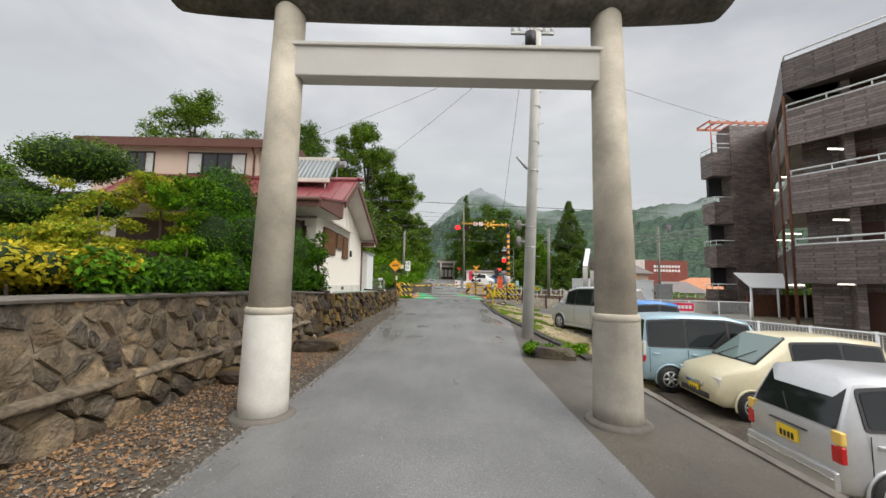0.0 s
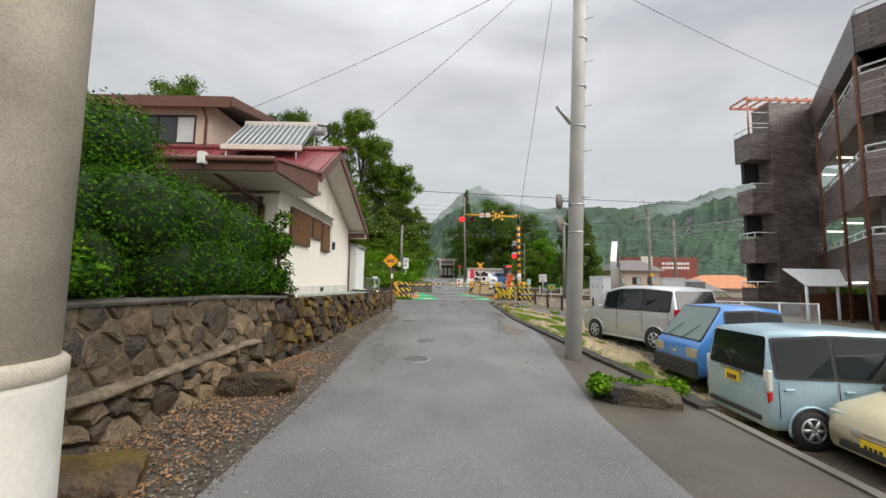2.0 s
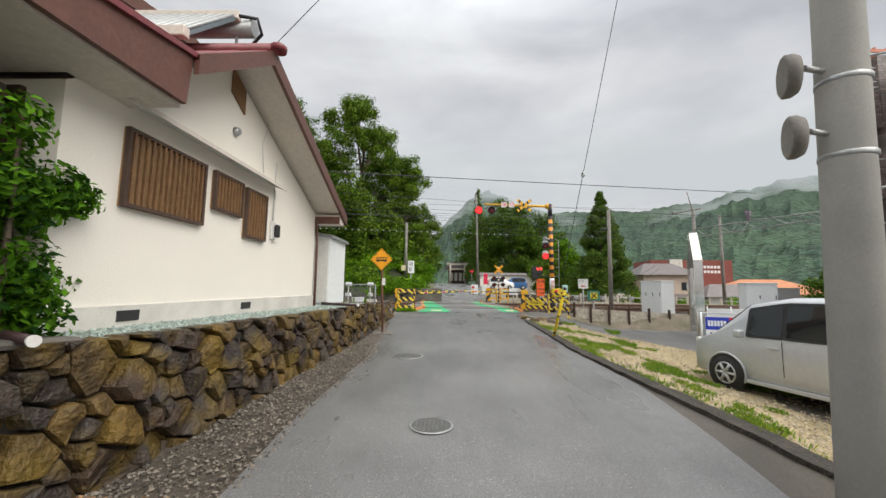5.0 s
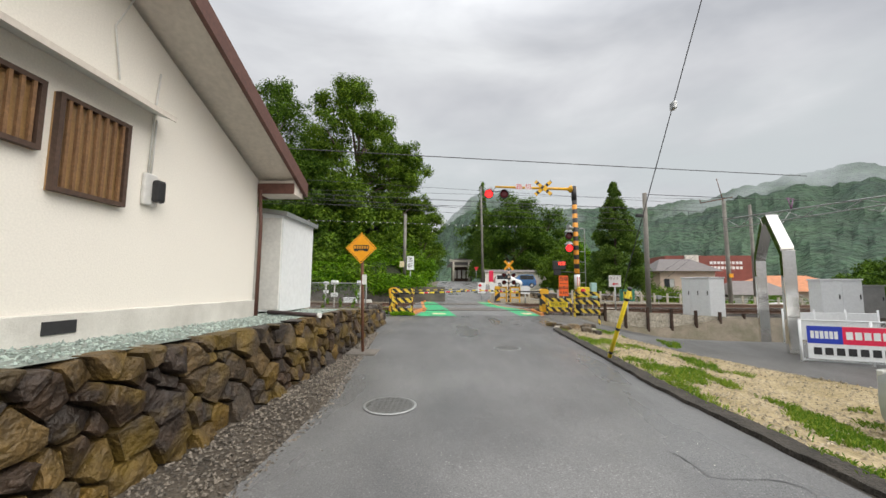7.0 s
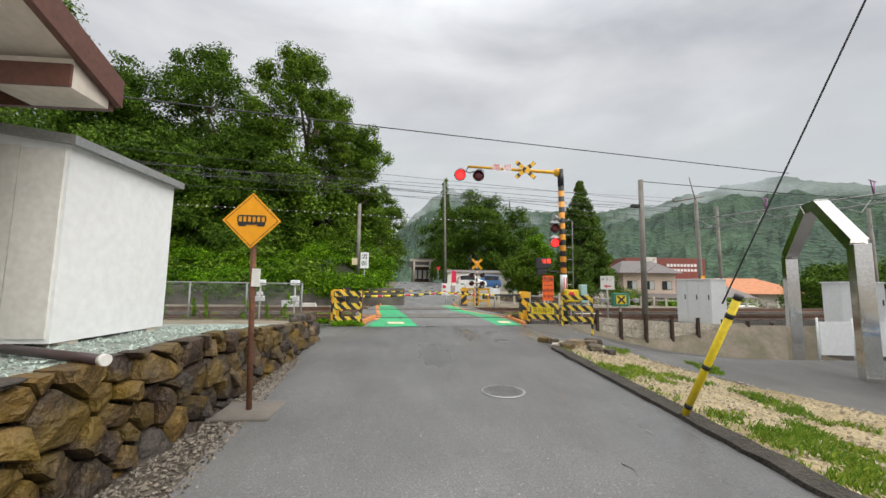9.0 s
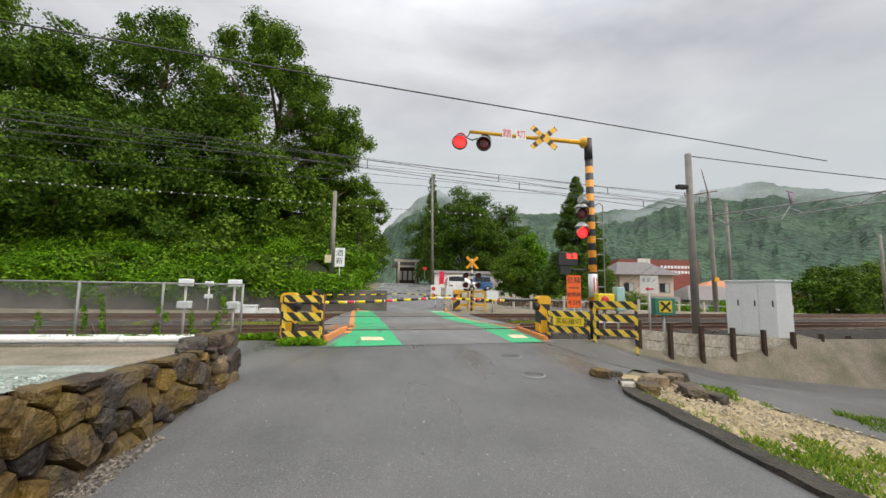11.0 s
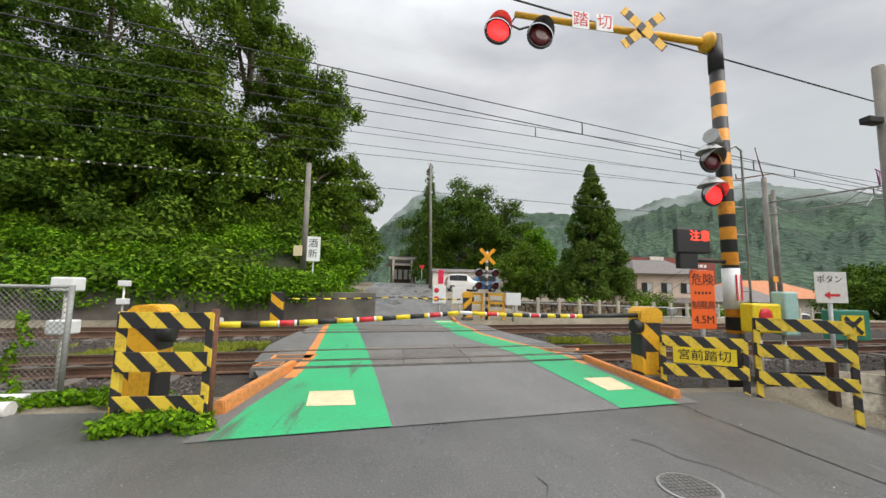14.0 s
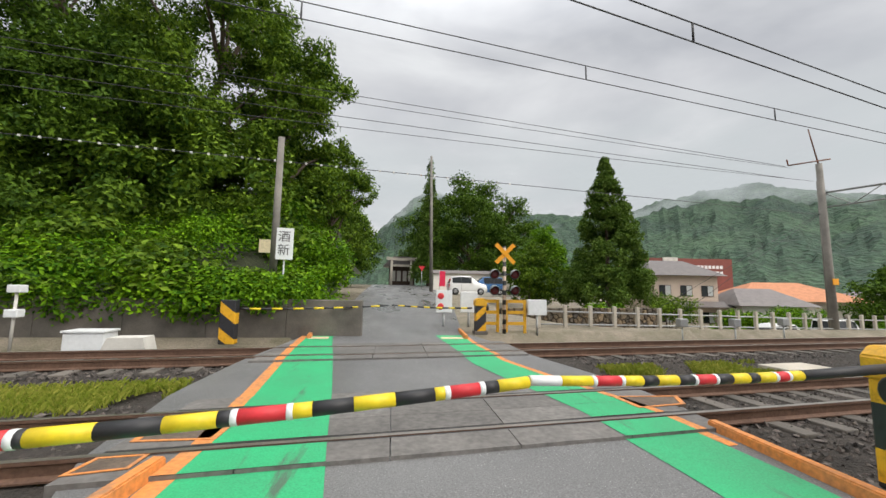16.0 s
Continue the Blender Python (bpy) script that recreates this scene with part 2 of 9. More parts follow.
def stone_material(name, colours, moss, amount):
    """Rubble: each stone has its own tone, with stains, lichen patches and rough relief."""
    m = material(name, (0.25, 0.22, 0.18), 0.62, 0, 0.3, 4.0, 1.0, bdist=0.03, fine=7)
    nt = m.node_tree
    link = nt.links.new
    b = nt.nodes["Principled BSDF"]
    oi, geo = nt.nodes.new("ShaderNodeObjectInfo"), nt.nodes.new("ShaderNodeNewGeometry")
    ad = nt.nodes.new("ShaderNodeMath")
    ad.operation = "ADD"
    link(oi.outputs["Random"], ad.inputs[0])
    link(geo.outputs["Random Per Island"], ad.inputs[1])
    fr = nt.nodes.new("ShaderNodeMath")
    fr.operation = "FRACT"
    link(ad.outputs[0], fr.inputs[0])
    r = ramp(nt, [(i / max(1, len(colours) - 1), c) for i, c in enumerate(colours)])
    link(fr.outputs[0], r.inputs["Fac"])
    n1 = nt.nodes.new("ShaderNodeTexNoise")
    n1.inputs["Scale"].default_value, n1.inputs["Detail"].default_value, n1.inputs["Roughness"].default_value = 7.0, 6.0, 0.7
    link(geo.outputs["Position"], n1.inputs["Vector"])
    st = ramp(nt, [(0.32, (0.35, 0.33, 0.31)), (0.5, (0.9, 0.9, 0.9)), (0.68, (1.5, 1.45, 1.35))])
    link(n1.outputs["Fac"], st.inputs["Fac"])
    mu = nt.nodes.new("ShaderNodeMix")
    mu.data_type, mu.blend_type = "RGBA", "MULTIPLY"
    mu.inputs[0].default_value = 1.0
    link(r.outputs[0], mu.inputs[6])
    link(st.outputs[0], mu.inputs[7])
    n2 = nt.nodes.new("ShaderNodeTexNoise")
    n2.inputs["Scale"].default_value, n2.inputs["Detail"].default_value = 2.3, 5.0
    link(geo.outputs["Position"], n2.inputs["Vector"])
    mr = nt.nodes.new("ShaderNodeMapRange")
    mr.inputs[1].default_value, mr.inputs[2].default_value, mr.inputs[3].default_value, mr.inputs[4].default_value = 0.48, 0.66, 0.0, amount
    link(n2.outputs["Fac"], mr.inputs[0])
    mx = nt.nodes.new("ShaderNodeMix")
    mx.data_type = "RGBA"
    link(mr.outputs[0], mx.inputs[0])
    link(mu.outputs[2], mx.inputs[6])
    mx.inputs[7].default_value = (*moss, 1)
    link(mx.outputs[2], b.inputs["Base Color"])
    return m


MORTAR = material("old mortar", (0.24, 0.19, 0.13), 0.9, 0, 0.5, 2.2, 0.9, (0.04, 0.03, 0.02), bdist=0.03)
STONE = stone_material("rubble stone", ((0.032, 0.026, 0.021), (0.15, 0.105, 0.06), (0.06, 0.052, 0.045), (0.25, 0.18, 0.105), (0.038, 0.033, 0.029), (0.095, 0.074, 0.054)), (0.13, 0.10, 0.05), 0.5)
MOSSY = stone_material("mossy rubble stone", ((0.018, 0.013, 0.01), (0.06, 0.036, 0.02), (0.03, 0.022, 0.018), (0.15, 0.09, 0.018), (0.05, 0.041, 0.035), (0.04, 0.028, 0.02)), (0.17, 0.108, 0.007), 0.6)
MORTAR_DARK = material("dark joints", (0.025, 0.021, 0.016), 0.95, 0, 0.5, 3.0, 0.6, bdist=0.03)
CONCRETE = material("weathered concrete", (0.56, 0.51, 0.43), 0.85, 0, 0.4, 1.1, 0.4, (0.33, 0.30, 0.25), fine=30, grain=0.15)
CONC_WHITE = material("pale concrete", (0.70, 0.68, 0.63), 0.8, 0, 0.3, 2.2, 0.35, (0.42, 0.40, 0.36), fine=25, grain=0.15)
CONC_DARK = material("damp dark concrete", (0.17, 0.15, 0.13), 0.8, 0, 0.5, 1.3, 0.5, (0.07, 0.065, 0.055), fine=20, grain=0.15)
LINTEL = material("mossy dark stone", (0.11, 0.10, 0.085), 0.85, 0, 0.5, 2.0, 0.6, (0.03, 0.03, 0.024))
TORII = material("stained torii concrete", (0.56, 0.51, 0.42), 0.85, 0, 0.5, 1.6, 0.25, (0.30, 0.27, 0.22), fine=60, grain=0.3, bdist=0.004)
TORII_FOOT = material("grey stained pillar foot", (0.42, 0.39, 0.33), 0.85, 0, 0.5, 1.8, 0.25, (0.24, 0.22, 0.185), fine=60, grain=0.3, bdist=0.004)
TIEBEAM = material("pale smooth concrete", (0.56, 0.55, 0.52), 0.8, 0, 0.25, 1.0, 0.2, (0.44, 0.43, 0.40), fine=40, grain=0.1)
OLDPOLE = material("stained old pole concrete", (0.24, 0.225, 0.20), 0.85, 0, 0.4, 1.5, 0.3, (0.12, 0.11, 0.10), fine=30, grain=0.3)
POLE_CONC = material("pole concrete", (0.62, 0.61, 0.58), 0.75, 0, 0.3, 1.5, 0.25, (0.42, 0.42, 0.40), fine=30, grain=0.15)
STUCCO = material("cream stucco", (0.84, 0.80, 0.725), 0.9, 0, 0.08, 1.0, 0.25, (0.70, 0.66, 0.60), fine=60)
STUCCO_TAN = material("tan stucco", (0.62, 0.50, 0.41), 0.9, 0, 0.12, 1.0, 0.25, fine=50)
SOFFIT = material("soffit board", (0.66, 0.60, 0.53), 0.85, 0, 0.12, 2.0, 0.1)
BROWN = material("brown painted trim", (0.13, 0.055, 0.04), 0.55, 0, 0.25, 3.0, 0.1)
REDROOF = material("dark red metal roof", (0.22, 0.045, 0.05), 0.4, 0.0, 0.25, 2.0, 0.1)
DARKROOF = material("grey roof tile", (0.17, 0.15, 0.145), 0.5, 0, 0.3, 2.0, 0.2, piece=0.15)
WOOD = material("brown wooden slats", (0.23, 0.125, 0.055), 0.7, 0, 0.35, 5.0, 0.3, (0.12, 0.06, 0.03))
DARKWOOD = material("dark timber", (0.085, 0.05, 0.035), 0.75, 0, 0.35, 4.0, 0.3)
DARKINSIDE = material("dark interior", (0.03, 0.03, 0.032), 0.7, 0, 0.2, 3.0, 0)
GLASS = pane_material("dark window glass", (0.02, 0.025, 0.027))
CURTAIN = material("pale curtain behind glass", (0.55, 0.57, 0.56), 0.25, 0, 0.12, 4.0, 0)
WHITE = material("white painted steel", (0.78, 0.80, 0.81), 0.45, 0, 0.08, 1.5, 0.04, (0.66, 0.68, 0.68))
OFFWHITE = material("off-white enamel", (0.70, 0.69, 0.66), 0.5, 0, 0.12, 2.0, 0.05)
GREYMETAL = material("galvanised steel", (0.42, 0.43, 0.43), 0.45, 0.6, 0.2, 5.0, 0.08)
CHROME = material("polished stainless steel", (0.75, 0.73, 0.70), 0.12, 1.0, 0.12, 3.0, 0.05)
BLACKMETAL = material("black painted steel", (0.03, 0.03, 0.032), 0.5, 0.2, 0.2, 4.0, 0.05)
RUST = material("rusted iron", (0.18, 0.075, 0.04), 0.85, 0.1, 0.5, 4.0, 0.4, (0.09, 0.045, 0.03))
RAIL = material("rail steel", (0.20, 0.12, 0.085), 0.6, 0.4, 0.35, 4.0, 0.2)
RAILTOP = material("worn rail head", (0.42, 0.38, 0.34), 0.35, 0.8, 0.2, 5.0, 0.05)
YELLOW = material("signal yellow paint", (0.78, 0.42, 0.02), 0.5, 0, 0.25, 4.0, 0.1, (0.5, 0.26, 0.03))
YELLOWCLEAN = material("lemon yellow paint", (0.82, 0.62, 0.02), 0.45, 0, 0.15, 4.0, 0.05)
SIGNYELLOW = material("amber sign sheet", (0.85, 0.36, 0.01), 0.4, 0, 0.06, 3.0, 0)
BLACK = material("black paint", (0.025, 0.025, 0.028), 0.5, 0, 0.2, 4.0, 0.05)
ORANGE = material("orange road paint", (0.72, 0.26, 0.06), 0.7, 0, 0.35, 3.0, 0.3, (0.45, 0.22, 0.10))
ORANGESIGN = material("orange-red sign sheet", (0.90, 0.14, 0.02), 0.45, 0, 0.05, 3.0, 0)
GREENPAINT = material("green road paint", (0.03, 0.42, 0.17), 0.6, 0, 0.32, 1.6, 0.25, (0.05, 0.30, 0.14), fine=40)


def scuffed(m, under, stretch, lo, hi):
    """Paint rubbed through to the surface below in long streaks."""
    nt = m.node_tree
    b = nt.nodes["Principled BSDF"]
    geo, mp, nz = nt.nodes.new("ShaderNodeNewGeometry"), nt.nodes.new("ShaderNodeMapping"), nt.nodes.new("ShaderNodeTexNoise")
    mp.inputs["Scale"].default_value = stretch
    nz.inputs["Scale"].default_value, nz.inputs["Detail"].default_value, nz.inputs["Roughness"].default_value = 1.0, 7.0, 0.7
    nt.links.new(geo.outputs["Position"], mp.inputs["Vector"])
    nt.links.new(mp.outputs[0], nz.inputs["Vector"])
    mr = nt.nodes.new("ShaderNodeMapRange")
    mr.inputs[1].default_value, mr.inputs[2].default_value, mr.inputs[4].default_value = lo, hi, 0.85
    nt.links.new(nz.outputs["Fac"], mr.inputs[0])
    mx = nt.nodes.new("ShaderNodeMix")
    mx.data_type = "RGBA"
    nt.links.new(mr.outputs[0], mx.inputs[0])
    nt.links.new(b.inputs["Base Color"].links[0].from_socket, mx.inputs[6])
    mx.inputs[7].default_value = (*under, 1)
    nt.links.new(mx.outputs[2], b.inputs["Base Color"])


scuffed(GREENPAINT, (0.09, 0.10, 0.085), (5.0, 0.55, 1.0), 0.57, 0.68)
scuffed(ORANGE, (0.20, 0.16, 0.12), (4.0, 3.0, 4.0), 0.55, 0.7)
CREAMPAINT = material("cream road patch", (0.72, 0.62, 0.40), 0.7, 0, 0.2, 4.0, 0.2)
REDPAINT = material("red paint", (0.62, 0.03, 0.04), 0.5, 0, 0.15, 4.0, 0.05)
RED_ON = glowing("lit red lamp", (1.0, 0.02, 0.02), 2.6)
RED_OFF = material("unlit red lamp", (0.11, 0.012, 0.015), 0.2, 0, 0.1, 4.0, 0)
LED = glowing("red led letters", (1.0, 0.06, 0.03), 2.5)
TUBE = glowing("fluorescent tube", (1.0, 0.93, 0.80), 2.2)
CASTIRON = material("cast iron", (0.20, 0.20, 0.195), 0.42, 0.5, 0.35, 12.0, 0.6)
CABLE = material("black cable", (0.05, 0.05, 0.055), 0.6, 0, 0.1, 3.0, 0)
TYRE = material("tyre rubber", (0.025, 0.025, 0.025), 0.8, 0, 0.2, 8.0, 0.1)
CARGLASS = pane_material("car glass", (0.012, 0.015, 0.016))
# Windscreens: the sky's reflection is painted in as a paler base colour.
CARSKYGLASS = pane_material("windscreen in pale sky tone", (0.16, 0.22, 0.21))
PLASTIC = material("black bumper plastic", (0.035, 0.035, 0.038), 0.65, 0, 0.15, 5.0, 0.05)
HEADLAMP = pane_material("clear lamp lens", (0.62, 0.62, 0.58), 0.1)
AMBERLENS = pane_material("amber lamp lens", (0.75, 0.5, 0.12), 0.15)
TAILLENS = pane_material("red lamp lens", (0.45, 0.012, 0.015), 0.12)
PLATE = material("yellow number plate", (0.85, 0.60, 0.03), 0.4, 0, 0.05, 3.0, 0)
DARKTILE = material("dark glazed wall tile", (0.175, 0.145, 0.135), 0.45, 0, 0.35, 1.2, 0.25, (0.105, 0.092, 0.088), piece=0.3)
def tile_pattern(m, w, h, joint):
    """Courses of small wall tiles, as fine tone and relief."""
    nt = m.node_tree
    link = nt.links.new
    b = nt.nodes["Principled BSDF"]
    geo = nt.nodes.new("ShaderNodeNewGeometry")
    sp, cb = nt.nodes.new("ShaderNodeSeparateXYZ"), nt.nodes.new("ShaderNodeCombineXYZ")
    link(geo.outputs["Position"], sp.inputs[0])
    ad = nt.nodes.new("ShaderNodeMath")
    ad.operation = "ADD"
    link(sp.outputs["X"], ad.inputs[0])
    link(sp.outputs["Y"], ad.inputs[1])
    link(ad.outputs[0], cb.inputs["X"])
    link(sp.outputs["Z"], cb.inputs["Y"])
    br = nt.nodes.new("ShaderNodeTexBrick")
    br.inputs["Scale"].default_value, br.inputs["Brick Width"].default_value, br.inputs["Row Height"].default_value = 1.0, w, h
    br.inputs["Mortar Size"].default_value = joint
    br.inputs["Color1"].default_value, br.inputs["Color2"].default_value, br.inputs["Mortar"].default_value = (1.5, 1.45, 1.45, 1), (0.75, 0.72, 0.72, 1), (0.6, 0.6, 0.6, 1)
    link(cb.outputs[0], br.inputs["Vector"])
    old = b.inputs["Base Color"].links[0].from_socket
    mu = nt.nodes.new("ShaderNodeMix")
    mu.data_type, mu.blend_type = "RGBA", "MULTIPLY"
    mu.inputs[0].default_value = 1.0
    link(old, mu.inputs[6])
    link(br.outputs["Color"], mu.inputs[7])
    link(mu.outputs[2], b.inputs["Base Color"])


tile_pattern(DARKTILE, 0.45, 0.14, 0.012)
TERRACOTTA = material("orange pergola", (0.62, 0.22, 0.13), 0.6, 0, 0.15, 3.0, 0.1)
TILEROOF_O = material("orange tile roof", (0.55, 0.23, 0.11), 0.7, 0, 0.3, 2.0, 0.3)
BRICKRED = material("dark red facade", (0.24, 0.075, 0.06), 0.8, 0, 0.2, 1.0, 0.1)
BARK = material("bark", (0.12, 0.09, 0.065), 0.95, 0, 0.4, 4.0, 0.7, bdist=0.03)
LEAF = leaf_material("tree leaves", (0.025, 0.065, 0.008), (0.24, 0.37, 0.03))
LEAF_DARK = leaf_material("dark leaves", (0.022, 0.055, 0.007), (0.17, 0.29, 0.028))
LEAF_BRIGHT = leaf_material("bright creeper leaves", (0.025, 0.09, 0.004), (0.26, 0.48, 0.014))
LEAF_HEDGE = leaf_material("hedge leaves", (0.008, 0.034, 0.003), (0.14, 0.33, 0.014))
LEAF_YELLOW = leaf_material("yellow leaves", (0.30, 0.28, 0.02), (0.62, 0.50, 0.03))
LEAF_RUST = leaf_material("yellow-green and rust leaves", (0.16, 0.26, 0.015), (0.50, 0.38, 0.03))
LEAF_CEDAR = leaf_material("cedar needles", (0.05, 0.10, 0.015), (0.19, 0.29, 0.05))
# Slope earth darkened: shade in the gaps between creepers is put into its colour.
SLOPE_SHADE = material("earth darkened for creeper shade", (0.035, 0.042, 0.016), 0.95, 0, 0.5, 2.0, 0.8, (0.014, 0.018, 0.008), bdist=0.05)
BANKGRASS = leaf_material("short bank grass", (0.09, 0.20, 0.02), (0.36, 0.42, 0.06))
GRASS = leaf_material("grass blades", (0.16, 0.22, 0.02), (0.44, 0.42, 0.09))


# ---- mesh helpers ----
def part(name, bm, mat, parent=None, label="", smooth=False):
    """Links a bmesh as one mesh object under a thing or a part."""
    me = bpy.data.meshes.new(name)
    bmesh.ops.recalc_face_normals(bm, faces=bm.faces)
    bm.to_mesh(me)
    bm.free()
    for k in mat if isinstance(mat, (list, tuple)) else [mat]:
        me.materials.append(k)
    if smooth:
        me.shade_smooth()
    ob = new(name, me)
    if parent:
        ob.parent = parent
    if label:
        tagged(ob, label)
    return ob


def thing(name, x, y, z, rz=0, label="", category="", group="", kind=""):
    ob = new(name)
    ob.empty_display_size = 0.2
    ob.matrix_basis = pose(x, y, z, 0, 0, rz)
    return tagged(ob, label, category, group, kind)


def raw(name, verts, faces, mat, parent=None, smooth=False):
    me = bpy.data.meshes.new(name)
    me.from_pydata(verts, [], faces)
    for k in mat if isinstance(mat, (list, tuple)) else [mat]:
        me.materials.append(k)
    if smooth:
        me.shade_smooth()
    ob = new(name, me)
    if parent:
        ob.parent = parent
    return ob


def B():
    return bmesh.new()


def box(bm, x0, x1, y0, y1, z0, z1, bv=0.0, m=None, mi=0):
    vs = [bm.verts.new((x, y, z)) for z in (z0, z1) for y in (y0, y1) for x in (x0, x1)]
    fs = [bm.faces.new([vs[i] for i in q]) for q in ((0, 2, 3, 1), (4, 5, 7, 6), (0, 1, 5, 4), (2, 6, 7, 3), (0, 4, 6, 2), (1, 3, 7, 5))]
    for f in fs:
        f.material_index = mi
    if bv:
        es = list({e for f in fs for e in f.edges})
        r = bmesh.ops.bevel(bm, geom=es, offset=bv, segments=2, affect="EDGES", profile=0.5)
        vs = list({v for f in r["faces"] for v in f.verts} | {v for v in vs if v.is_valid})
    if m is not None:
        bmesh.ops.transform(bm, matrix=m, verts=[v for v in vs if v.is_valid])
    return bm


def rod(bm, a, b, r0, r1=None, n=12, cap=True, mi=0):
    """A tapered round bar from a to b."""
    a, b = Vector(a), Vector(b)
    r1 = r0 if r1 is None else r1
    d = (b - a).normalized()
    u = d.orthogonal().normalized()
    w = d.cross(u)
    rings = []
    for p, r in ((a, r0), (b, r1)):
        rings.append([bm.verts.new(p + r * (math.cos(2 * math.pi * i / n) * u + math.sin(2 * math.pi * i / n) * w)) for i in range(n)])
    for i in range(n):
        f = bm.faces.new((rings[0][i], rings[0][(i + 1) % n], rings[1][(i + 1) % n], rings[1][i]))
        f.smooth, f.material_index = True, mi
    if cap:
        bm.faces.new(rings[0][::-1]).material_index = mi
        bm.faces.new(rings[1]).material_index = mi
    return bm


def lathe(bm, profile, n=20, cx=0.0, cy=0.0):
    """A turned shape from (radius, height) pairs."""
    rings = [[bm.verts.new((cx + r * math.cos(2 * math.pi * i / n), cy + r * math.sin(2 * math.pi * i / n), z)) for i in range(n)] for r, z in profile]
    for a, b in zip(rings, rings[1:]):
        for i in range(n):
            f = bm.faces.new((a[i], a[(i + 1) % n], b[(i + 1) % n], b[i]))
            f.smooth = True
    bm.faces.new(rings[0][::-1])
    bm.faces.new(rings[-1])
    return bm


def prism(bm, outline, axis, a0, a1, mi=0):
    """A flat outline pushed along an axis: 'x' takes (y, z), 'y' takes (x, z), 'z' takes (x, y)."""
    def at(p, a):
        return {"x": (a, p[0], p[1]), "y": (p[0], a, p[1]), "z": (p[0], p[1], a)}[axis]
    lo = [bm.verts.new(at(p, a0)) for p in outline]
    hi = [bm.verts.new(at(p, a1)) for p in outline]
    n = len(outline)
    bm.faces.new(lo[::-1]).material_index = mi
    bm.faces.new(hi).material_index = mi
    for i in range(n):
        bm.faces.new((lo[i], lo[(i + 1) % n], hi[(i + 1) % n], hi[i])).material_index = mi
    return bm


def tube(bm, points, r, n=8):
    pts = [Vector(p) for p in points]
    rings = []
    for i, p in enumerate(pts):
        d = (pts[min(i + 1, len(pts) - 1)] - pts[max(i - 1, 0)]).normalized()
        u = d.cross(Vector((0.31, 0.17, 0.94)))
        u = (d.orthogonal() if u.length < 0.1 else u).normalized()
        w = d.cross(u)
        rings.append([bm.verts.new(p + r * (math.cos(2 * math.pi * k / n) * u + math.sin(2 * math.pi * k / n) * w)) for k in range(n)])
    for a, b in zip(rings, rings[1:]):
        for k in range(n):
            bm.faces.new((a[k], a[(k + 1) % n], b[(k + 1) % n], b[k])).smooth = True
    bm.faces.new(rings[0][::-1]), bm.faces.new(rings[-1])
    return bm


def words(name, text, size, mat, parent, m, label="", squeeze=1.0):
    """Letters as a thin mesh, lying in the x-y plane of the pose m."""
    cu = bpy.data.curves.new(name, "FONT")
    cu.body, cu.size, cu.extrude, cu.align_x, cu.align_y = text, size, 0.002, "CENTER", "CENTER"
    tmp = new(name + "_outline", cu)
    me = bpy.data.meshes.new_from_object(tmp.evaluated_get(bpy.context.evaluated_depsgraph_get()))
    bpy.data.objects.remove(tmp)
    me.materials.clear()
    me.materials.append(mat)
    ob = new(name, me)
    ob.parent = parent
    ob.matrix_basis = m @ Matrix.Diagonal((squeeze, 1, 1, 1))
    return tagged(ob, label) if label else ob


def smooth01(v):
    v = max(0.0, min(1.0, v))
    return v * v * (3 - 2 * v)


# ---- levels of the ground ----
SLOPE = 0.0151


def track_y(x, k):
    """Centre line of a track: 0 is the nearer one."""
    return 29.75 + 4.2 * k + 0.105 * x


def road_z(y):
    if y < 27:
        return float(np.interp(y, (-400, -30, 0, 5, 10.9, 12.5, 15, 19, 24, 27), (-0.2, -0.2, -0.17, -0.14, -0.02, 0.06, 0.13, 0.25, 0.37, 0.408)))
    if y < 36.5:
        return 0.408 + 0.012 * (y - 27)
    return 0.522 + 0.043 * min(y - 36.5, 43)


def low_z(y):
    """The car park and side lane below the road."""
    return float(np.interp(y, (-30, 5, 7, 9.5, 11, 13.5, 20, 24, 27), (-1.2, -1.15, -1.05, -0.9, -0.72, -0.35, -0.12, 0.2, 0.38)))


def kerb_x(y):
    """Edge between the road strip and the lower ground."""
    return float(np.interp(y, (-400, 9, 10.2, 14, 16.8, 22.4, 23.2), (3.13, 3.13, 3.0, 2.66, 2.42, 2.5, 2.85)))


def ground_z(x, y):
    z = road_z(y)
    kx = kerb_x(y)
    if x > kx and y < 27.5:
        k = smooth01((x - kx - 0.15) / 0.4) if y < 7.8 else smooth01((x - kx - 0.1) / (0.4 + 0.45 * min(y - 7.8, 5)))
        k *= 1 - smooth01((y - 25.5) / 2)
        z = z * (1 - k) + low_z(y) * k
    if x > 4.4 and 22 < y < 27.3:
        z -= float(np.interp(x, (4.4, 5.75, 6.5, 7.4, 8.4, 9.45, 13), (0, 0.4, 0.55, 0.73, 0.86, 0.97, 1.1))) * smooth01((y - 22) / 4)
    if 27.3 < y < 36.3 + 0.1 * x and abs(x) < 200:
        z -= 0.42 * smooth01((y - 27.4) / 0.5)
    if x > 5 and y > 38:
        z -= 2.6 * smooth01((x - 5) / 8) * smooth01((y - 38) / 6)
    return z


